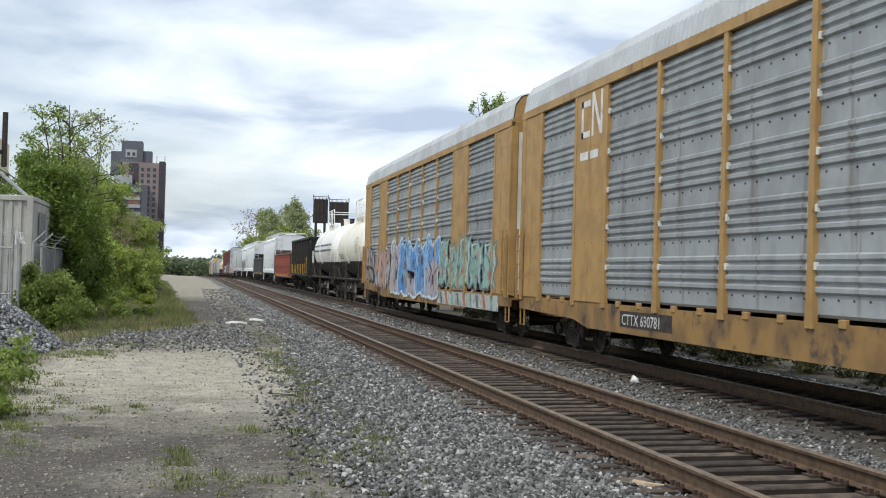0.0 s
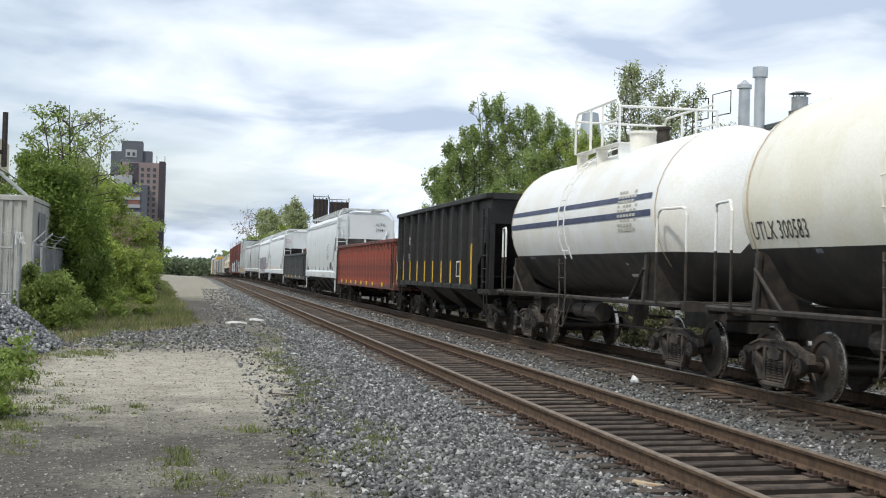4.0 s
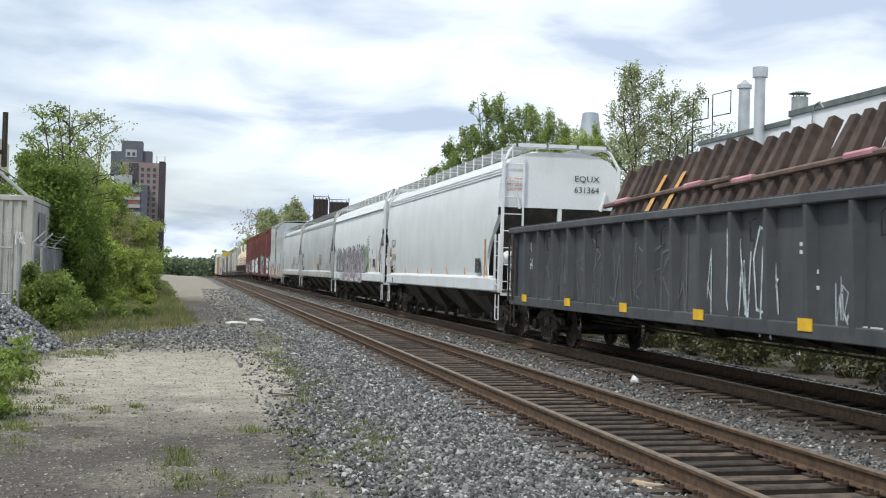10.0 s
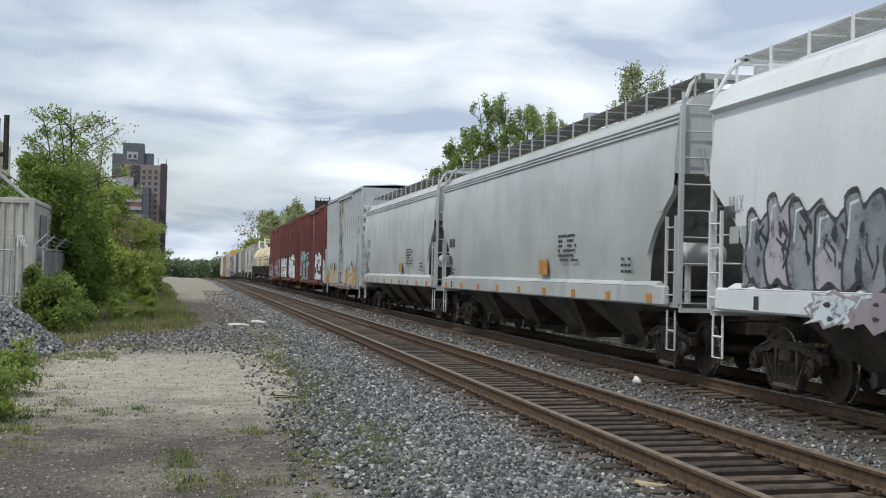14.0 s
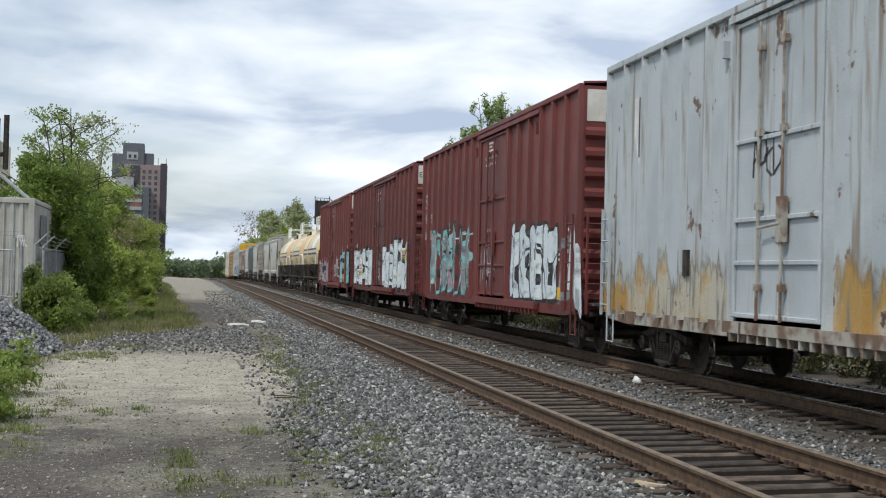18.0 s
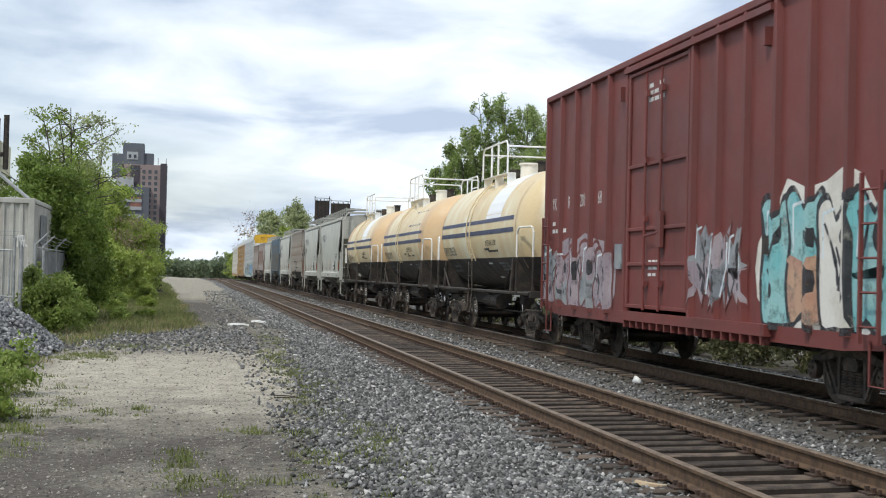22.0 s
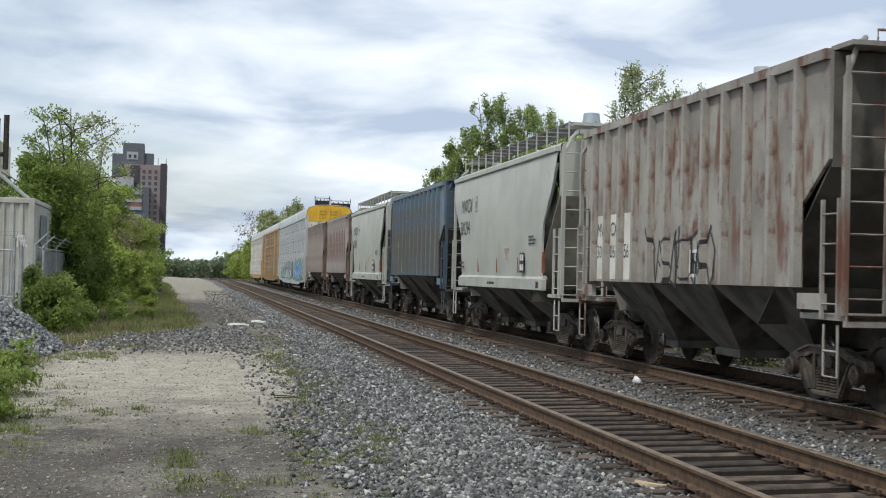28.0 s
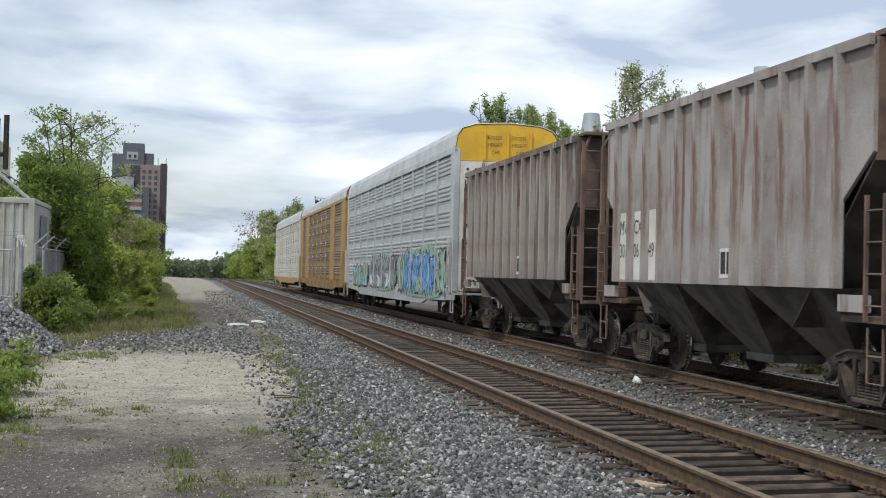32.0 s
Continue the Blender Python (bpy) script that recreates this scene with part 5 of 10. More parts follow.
        ladder(b, y - k * 0.42, y - k * 0.04, -1.67, 1.05, 2.65, 5, "x", 0.018, 0.022)
        stirrup(b, -1.55, y - k * 0.2, 0.45, 1.0)
        part("ladder", b, M[post], car)
    running_gear(car, L, 3.3)
    brake_gear(car, L)
    return car


def hopper_side(zb, top, bulge=0.06, wide=HW):
    """Half profile of a curved side from height zb up to the roof, on the -x side."""
    full = [(-wide + 0.10, 1.45), (-wide + 0.02, 2.0), (-wide - 0.0, 2.7), (-wide + 0.01, 3.4), (-wide + 0.06, top - 0.62), (-wide + 0.16, top - 0.38), (-wide + 0.34, top - 0.2), (-wide + 0.62, top - 0.07), (-0.5, top)]
    pts = []
    for x, z in full:
        if z < zb:
            pts.append((x + 0.0, zb))
        else:
            pts.append((x, z))
    return pts


def end_frame(car, h, body_top, mt, k, cross=True):
    """Platform, corner posts, end ladder and brake wheel at one end (k = -1: leading end)."""
    y = k * h
    b = Bm()
    ya, yb = sorted((y, y - k * 1.25))
    b.box(-1.48, 1.48, ya, yb, 1.13, 1.20)
    b.box(-1.50, 1.50, *sorted((y, y - k * 0.08)), 1.06, 1.2)
    part("end_platform", b, M[mt], car)
    for s in (-1, 1):
        b = Bm()
        x = s * 1.50
        b.box(x - 0.035, x + 0.035, *sorted((y - k * 0.02, y - k * 0.11)), 1.2, body_top - 0.35)
        b.tube([(x, y - k * 0.08, body_top - 0.36), (s * 1.32, y - k * 0.2, body_top + 0.02), (s * 1.15, y - k * 0.3, body_top + 0.16)], 0.036, 6)
        part("corner_post", b, M[mt], car)
    b = Bm()
    ladder(b, -1.5, -0.98, y - k * 0.05, 1.2, body_top - 0.12, 8, "y", 0.014, 0.022)
    part("end_ladder", b, M[mt], car)
    b = Bm()
    ladder(b, *sorted((y - k * 0.52, y - k * 0.10)), -1.56, 1.15, 2.6, 4, "x", 0.014, 0.022)
    part("side_ladder", b, M[mt], car)
    for s in (-1, 1):
        b = Bm()
        stirrup(b, s * 1.52, y - k * 0.35, 0.45, 1.08)
        b.tube([(s * 1.52, y - k * 0.17, 0.76), (s * 1.52, y - k * 0.53, 0.76)], 0.016, 5)
        part("stirrup", b, M[mt], car)
    if cross:
        b = Bm()
        for d in (0.02, 0.40):
            b.box(-1.2, 1.2, *sorted((y - k * d, y - k * (d + 0.05))), body_top + 0.10, body_top + 0.19)
        for x in (-1.2, -0.42, 0.37, 1.15):
            b.box(x, x + 0.05, *sorted((y - k * 0.02, y - k * 0.45)), body_top + 0.10, body_top + 0.19)
        part("end_crosswalk", b, M[mt], car)
        b = Bm()
        for i in range(16):
            b.box(-0.4 + 0.05 * i, -0.385 + 0.05 * i, *sorted((y - k * 0.07, y - k * 0.40)), body_top + 0.12, body_top + 0.15)
        part("end_step", b, M["grating"], car)


def roof_walk(car, h, z, mt, x=1.12, post_step=1.15, grate="grating"):
    """Running boards along the roof edge on brackets."""
    b = Bm()
    for s in (-1, 1):
        for i in range(11):
            xx = s * (x - 0.07 * i)
            b.box(xx - 0.007, xx + 0.007, -h, h, z, z + 0.03)
        n = int(2 * h / 0.075)
        for i in range(n + 1):
            yy = -h + 2 * h * i / n
            b.box(*sorted((s * x, s * (x - 0.70))), yy - 0.006, yy + 0.006, z + 0.004, z + 0.026)
    part("running_board", b, M[grate], car)
    n = max(2, round(2 * h / post_step))
    q = Bm()
    s = -1
    q.box(*sorted((s * (x + 0.01), s * (x + 0.035))), -0.025, 0.025, z - 0.36, z + 0.05)
    q.box(*sorted((s * (x - 0.5), s * (x + 0.03))), -0.02, 0.02, z - 0.02, z)
    me = q.mesh("walk_bracket", M[mt])
    mesh_row("walk_bracket", me, car, [(0, -h + 2 * h * i / n, 0) for i in range(n + 1)])


def center_flow(label, L, paint, under="slope_dark", top=4.70, bays=4, grooves=True, strip="orange", sill_z=(1.15, 1.48), walk_paint=None, slope="slope_dark"):
    """A covered hopper with smooth bulging sides, a deep side sill and bottom outlet gates."""
    car = thing("covered_hopper_car", label, "covered hopper", "cars of the freight train")
    h = L / 2 - 0.62
    # body shell
    e = h - 0.12
    stations = [(-e, 3.08), (-e + 0.10, 2.96), (-e + 0.5, 2.70), (-e + 0.92, 2.42), (-e + 1.18, 2.12), (-e + 1.29, 1.8), (-e + 1.31, 1.45)]
    n = 14
    mids = [(-e + 1.31 + (2 * e - 2.62) * i / n, 1.45) for i in range(1, n)]
    stations = stations + mids + [(-a, z) for a, z in reversed(stations)]
    rings = []
    for y, zb in stations:
        left = hopper_side(zb, top)
        rings.append([(x, y, z) for x, z in left] + [(-x, y, z) for x, z in reversed(left)])
    part("hopper_body", Bm().loft(rings, cap=False, closed=False), M[paint], car, smooth=True)
    for k in (-1, 1):
        left = hopper_side(3.28, top)
        b = Bm().prism([(x, z) for x, z in left] + [(-x, z) for x, z in reversed(left)], "y", *sorted((k * e, k * (e - 0.03))))
        part("end_sheet", b, M[paint], car)
    # roof edge beads
    if grooves:
        for dz, dx in ((0.60, 0.06), (0.52, 0.085), (0.44, 0.125)):
            part("roof_bead", Bm().tube([(-HW + dx - 0.012, -e, top - dz), (-HW + dx - 0.012, e, top - dz)], 0.022, 5), M[paint], car)
    else:
        for s in (-1, 1):
            b = Bm().prism([(s * (HW - 0.07), top - 0.68), (s * (HW + 0.03), top - 0.62), (s * (HW - 0.13), top - 0.33), (s * (HW - 0.2), top - 0.36)], "y", -e - 0.02, e + 0.02)
            part("roof_chord", b, M[paint], car)
    # side sill
    for s in (-1, 1):
        b = Bm()
        x0, x1 = sorted((s * 1.50, s * 1.63))
        b.box(x0, x1, -h + 0.48, h - 0.48, sill_z[0], sill_z[1], 0, 0.03)
        b.prism([(s * 1.63, sill_z[1] - 0.01), (s * 1.50, sill_z[1] + 0.07), (s * 1.42, sill_z[1] - 0.01)], "y", -h + 0.9, h - 0.9)
        part("side_sill", b, M[paint], car)
    # slope sheets and outlet bays below, with underside shade painted into their colours
    for k in (-1, 1):
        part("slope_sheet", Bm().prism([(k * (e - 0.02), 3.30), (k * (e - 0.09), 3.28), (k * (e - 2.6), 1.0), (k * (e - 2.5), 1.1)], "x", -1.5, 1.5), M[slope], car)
    span = 2 * (e - 2.2)
    for i in range(bays):
        y0 = -e + 2.2 + span * i / bays
        y1 = y0 + span / bays
        m = (y0 + y1) / 2
        b = Bm()
        rr = [[(-1.5, y0 + 0.05, 1.3), (1.5, y0 + 0.05, 1.3), (1.5, y1 - 0.05, 1.3), (-1.5, y1 - 0.05, 1.3)],
              [(-0.7, m - 0.5, 0.40), (0.7, m - 0.5, 0.40), (0.7, m + 0.5, 0.40), (-0.7, m + 0.5, 0.40)]]
        b.loft(rr)
        b.box(-0.75, 0.75, m - 0.55, m + 0.55, 0.30, 0.40)
        b.cyl((-0.82, m, 0.42), "x", 0.1, 0.4, 10)
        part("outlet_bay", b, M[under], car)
    part("center_sill", Bm().box(-0.33, 0.33, -h, h, 0.72, 1.05), M["running_gear"], car)
    # upper end sheets
    for k in (-1, 1):
        b = Bm()
        y = k * (e + 0.01)
        b.prism([(-0.05, 1.2), (0.05, 1.2), (0.05, 3.4), (-0.05, 3.4)], "y", *sorted((y - k * 0.02, y - k * 0.12)))
        for x in (-1.05, 1.05):
            b.tube([(x, y + k * 0.02, 3.25), (x * 1.12, y + k * 0.04, 3.7)], 0.04, 6)
        part("end_brace", b, M[paint], car)
        end_frame(car, h, top, paint, k)
    b = Bm().cyl((-0.95, -h + 0.55, 2.0), "x", 0.19, 0.62, 16)
    for s in (-1, 1):
        b.cyl((-0.95 + s * 0.35, -h + 0.55, 2.0), "x", 0.13 if s < 0 else 0.19, 0.08, 16, 0, 0.19 if s < 0 else 0.13)
    b.box(-0.72, -0.62, -h + 0.5, -h + 0.62, 1.2, 1.85).box(-1.2, -1.14, -h + 0.5, -h + 0.62, 1.2, 1.85)
    part("air_reservoir", b, M[paint], car, smooth=True)
    roof_walk(car, e - 0.1, top + 0.13, walk_paint or paint, 1.22, grate="grating_pale" if paint == "white" else "grating")
    for i in range(6):
        part("roof_hatch", Bm().box(-0.45, 0.45, -e + 1 + (2 * e - 2) * (i + 0.1) / 6, -e + 1 + (2 * e - 2) * (i + 0.9) / 6, top - 0.02, top + 0.12, 0, 0.03), M[paint], car)
    # narrow vertical reflective strips
    if strip:
        me = Bm().prism([(0.03, 1.56), (-0.03, 1.56), (0.05, 2.02), (0.11, 2.02)], "x", -HW - 0.008, -HW + 0.05).mesh("reflector_strip", M[strip])
        mesh_row("reflector_strip", me, car, [(0.06, -e + 1.6 + (2 * e - 3.2) * i / 6, 0) for i in range(7)])
    running_gear(car, L, 2.3)
    return car


def flat_hopper(label, L, paint, top=4.50):
    """A smaller covered hopper with flat smooth sides cut back at the ends and three painted bays."""
    car = thing("covered_hopper_car", label, "covered hopper", "cars of the freight train")
    h = L / 2 - 0.60
    e = h - 0.35
    # side sheets as a shell cut back at the lower ends
    st = [(-e, 4.0), (-e + 0.14, 3.75), (-e + 0.32, 3.45), (-e + 0.66, 3.1), (-e + 0.98, 2.8), (-e + 1.08, 2.45), (-e + 1.10, 1.55)]
    n = 8
    st = st + [(-e + 1.1 + (2 * e - 2.2) * i / n, 1.55) for i in range(1, n)] + [(-a, z) for a, z in reversed(st)]
    rings = []
    for y, zb in st:
        full = [(-HW + 0.06, 1.55), (-HW + 0.015, 2.2), (-HW + 0.0, 3.0), (-HW + 0.03, top - 0.32), (-HW + 0.09, top - 0.12), (-HW + 0.16, top - 0.06), (-0.6, top + 0.06)]
        left = [(x, max(z, zb)) for x, z in full]
        rings.append([(x, y, z) for x, z in left] + [(-x, y, z) for x, z in reversed(left)])
    part("hopper_body", Bm().loft(rings, cap=False, closed=False), M[paint], car, smooth=True)
    b = Bm()
    for s in (-1, 1):
        b.box(*sorted((s * 1.50, s * 1.615)), -e - 0.02, e + 0.02, top - 0.26, top - 0.14, 0, 0.01)
    part("top_chord", b, M[paint], car)
    for s in (-1, 1):
        b = Bm().box(*sorted((s * 1.50, s * 1.62)), -e + 0.95, e - 0.95, 1.27, 1.52, 0, 0.01)
        b.prism([(s * 1.62, 1.52), (s * 1.5, 1.6), (s * 1.45, 1.52)], "y", -e + 1.0, e - 1.0)
        part("side_sill", b, M[paint], car)
    for k in (-1, 1):
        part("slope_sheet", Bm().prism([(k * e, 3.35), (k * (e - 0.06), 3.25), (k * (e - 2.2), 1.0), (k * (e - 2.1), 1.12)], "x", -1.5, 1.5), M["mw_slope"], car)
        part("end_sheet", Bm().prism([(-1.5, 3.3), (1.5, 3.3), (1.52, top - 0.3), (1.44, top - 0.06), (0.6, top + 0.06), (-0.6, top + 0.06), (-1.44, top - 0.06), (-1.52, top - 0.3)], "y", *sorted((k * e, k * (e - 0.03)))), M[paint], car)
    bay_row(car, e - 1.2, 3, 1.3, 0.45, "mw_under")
    part("center_sill", Bm().box(-0.33, 0.33, -h, h, 0.72, 1.05), M["running_gear"], car)
    for k in (-1, 1):
        end_frame(car, h, top, paint, k)
        b = Bm()
        for x in (-0.55, 0.55):
            b.box(x - 0.05, x + 0.05, *sorted((k * (h - 0.1), k * (h - 0.2))), 1.2, top - 0.2)
        part("end_post", b, M[paint], car)
    roof_walk(car, e - 0.1, top + 0.36, paint, 1.28, 0.92)
    for s in (-1, 1):
        for k in (-1, 1):
            part("roof_end_step", Bm().box(*sorted((s * 0.2, s * 1.25)), *sorted((k * (e + 0.1), k * (e - 0.6))), top + 0.30, top + 0.36), M[paint], car)
    me = Bm().box(-HW - 0.008, -HW + 0.05, -0.028, 0.028, 1.66, 2.12).mesh("reflector_strip", M["strip_rust"])
    mesh_row("reflector_strip", me, car, [(0.035, -e + 1.1 + (2 * e - 2.2) * i / 4, 0) for i in range(5)])
    running_gear(car, L, 1.95)
    return car


def bay_row(car, half, bays, ztop, zlow, mt, xt=1.52, xb=0.6):
    span = 2 * half
    for i in range(bays):
        y0, y1 = -half + span * i / bays, -half + span * (i + 1) / bays
        m = (y0 + y1) / 2
        b = Bm().loft([[(-xt, y0 + 0.03, ztop), (xt, y0 + 0.03, ztop), (xt, y1 - 0.03, ztop), (-xt, y1 - 0.03, ztop)],
                       [(-xb, m - 0.4, zlow), (xb, m - 0.4, zlow), (xb, m + 0.4, zlow), (-xb, m + 0.4, zlow)]])
        b.box(-xb - 0.05, xb + 0.05, m - 0.5, m + 0.5, zlow - 0.12, zlow)
        part("outlet_bay", b, M[mt], car)


def rib_hopper(label, L, side, rib, top=4.42, ribs=11):
    """A covered hopper with flat sides stiffened by outside posts, open at the lower ends."""
    car = thing("ribbed_hopper_car", label, "covered hopper", "cars of the freight train")
    h = L / 2 - 0.60
    e = h - 0.45
    w = 1.53
    back = {"blue_side": "blue_end", "rust_dark": "rust_rib", "dust_side": "rust_rib"}.get(side, "mw_under")
    trim_ = rib if back == "mw_under" else back
    cut = [(-e, top), (-e, 3.1), (-e + 0.75, 2.55), (-e + 0.75, 1.52), (e - 0.75, 1.52), (e - 0.75, 2.55), (e, 3.1), (e, top)]
    for s in (-1, 1):
        b = Bm().prism(cut, "x", *sorted((s * (w - 0.05), s * w)))
        b.box(*sorted((s * (w - 0.02), s * (w + 0.07))), -e, e, top - 0.10, top + 0.03)
        part("side_sheet", b, M[side], car)
    me = Bm().prism([(-w, -0.06), (-w - 0.11, -0.05), (-w - 0.11, 0.05), (-w, 0.06)], "z", 1.52, top - 0.09).mesh("rib", M[rib])
    ys = [-e + 0.75 + (2 * e - 1.5) * i / ribs for i in range(ribs + 1)]
    mesh_row("rib", me, car, [(0, y, 0) for y in ys])
    RIBS[car.name] = (ys, 0.11, 0.05, 0.06)
    b = Bm()
    b.box(-w + 0.05, w - 0.05, -e + 0.1, e - 0.1, top - 0.04, top + 0.04)
    for i in range(4):
        b.box(-0.5, 0.5, -e + 0.6 + (2 * e - 1.2) * (i + 0.08) / 4, -e + 0.6 + (2 * e - 1.2) * (i + 0.92) / 4, top + 0.04, top + 0.14)
    part("roof", b, M[side], car)
    for k in (-1, 1):
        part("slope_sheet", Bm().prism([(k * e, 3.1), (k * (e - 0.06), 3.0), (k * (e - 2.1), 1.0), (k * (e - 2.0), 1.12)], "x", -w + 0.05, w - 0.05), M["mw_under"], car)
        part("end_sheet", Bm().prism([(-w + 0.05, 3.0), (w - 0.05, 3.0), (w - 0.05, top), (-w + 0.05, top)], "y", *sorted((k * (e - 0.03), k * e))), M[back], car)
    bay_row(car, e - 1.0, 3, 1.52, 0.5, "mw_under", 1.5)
    part("center_sill", Bm().box(-0.33, 0.33, -h, h, 0.72, 1.05), M["running_gear"], car)
    for k in (-1, 1):
        end_frame(car, h, top, trim_, k, False)
        b = Bm()
        for x in (-0.6, 0.6):
            b.box(x - 0.06, x + 0.06, *sorted((k * (h - 0.1), k * (h - 0.22))), 1.2, top - 0.1)
        b.box(-1.45, 1.45, *sorted((k * (h - 0.05), k * (h - 0.6))), top + 0.02, top + 0.08)
        b.tube([(-1.1, k * (h - 0.1), top + 0.05), (-1.1, k * (h - 0.1), top + 0.22), (-0.4, k * (h - 0.1), top + 0.22), (-0.4, k * (h - 0.1), top + 0.05)], 0.02, 5)
        part("end_post", b, M[trim_], car)
        b = Bm().box(-1.58, -1.50, *sorted((k * (e - 0.70), k * (e - 0.05))), 1.25, 1.45)
        part("jacking_pad", b, M[side], car)
    running_gear(car, L, 1.95)
    return car


def open_hopper(label, L):
    car = thing("open_hopper_car", label, "open hopper", "cars of the freight train")
    h = L / 2 - 0.35
    z0, z1, w = 1.20, 3.55, 1.50
    cut = [(-h, z1), (-h + 0.05, 2.9), (-h + 1.7, 1.75), (-h + 1.7, z0), (h - 0.9, z0), (h - 0.3, 2.2), (h, 2.9), (h, z1)]
    for s in (-1, 1):
        part("side_sheet", Bm().prism(cut, "x", *sorted((s * (w - 0.04), s * w))), M["black"], car)
        b = Bm().box(*sorted((s * (w - 0.06), s * (w + 0.17))), -h, h, z1, z1 + 0.14, 0, 0.02)
        part("top_chord", b, M["black"], car)
        b = Bm().box(*sorted((s * (w - 0.02), s * (w + 0.12))), -h + 1.7, h - 0.9, z0 - 0.06, z0 + 0.08, 0, 0.015)
        part("side_sill", b, M["black"], car)
    me = Bm().prism([(-w, -0.09), (-w - 0.15, -0.05), (-w - 0.15, 0.05), (-w, 0.09)], "z", z0, z1 + 0.01).mesh("rib", M["black"])
    ys = [-h + 1.75 + (2 * h - 2.1) * i / 9 for i in range(10)]
    mesh_row("rib", me, car, [(0, y, 0) for y in ys])
    st = Bm().box(-w - 0.165, -w - 0.15, -0.055, 0.055, 1.30, 1.95).mesh("reflector_strip", M["yellow"])
    mesh_row("reflector_strip", st, car, [(0, y, 0) for y in ys[::1]])
    part("reflector_strip", Bm().box(-w - 0.17, -w - 0.15, ys[0] - 0.06, ys[0] + 0.06, 1.95, 2.4), M["yellow"], car)
    b = Bm()
    for k in (-1, 1):
        b.prism([(k * h, z1), (k * (h - 0.05), 2.9), (k * (h - 2.9), 1.1), (k * (h - 2.8), 1.25), (k * (h - 0.1), 3.0)], "x", -w + 0.04, w - 0.04)
        b.box(-w, w, *sorted((k * h, k * (h + 0.12))), z1 - 0.02, z1 + 0.14)
    part("end_sheet", b, M["black"], car)
    part("floor_sheet", Bm().box(-w + 0.05, w - 0.05, -h + 2.2, h - 2.2, 1.5, 1.56), M["black"], car)
    bay_row(car, h - 2.3, 3, z0, 0.5, "black", 1.48)
    part("center_sill", Bm().box(-0.33, 0.33, -h, h, 0.72, 1.08), M["running_gear"], car)
    for k in (-1, 1):
        b = Bm().box(-1.5, 1.5, *sorted((k * h, k * (h - 1.6))), 1.05, 1.18)
        for s in (-1, 1):
            b.box(*sorted((s * 1.40, s * 1.52)), *sorted((k * (h - 0.06), k * (h - 0.2))), 1.18, z1)
        part("end_platform", b, M["black"], car)
        b = Bm()
        ladder(b, *sorted((k * (h - 0.75), k * (h - 0.2))), -1.56, 1.2, 3.3, 6, "x", 0.016, 0.025)
        stirrup(b, -1.52, k * (h - 0.5), 0.5, 1.1)
        part("side_ladder", b, M["black"], car)
    running_gear(car, L, 2.0)
    return car


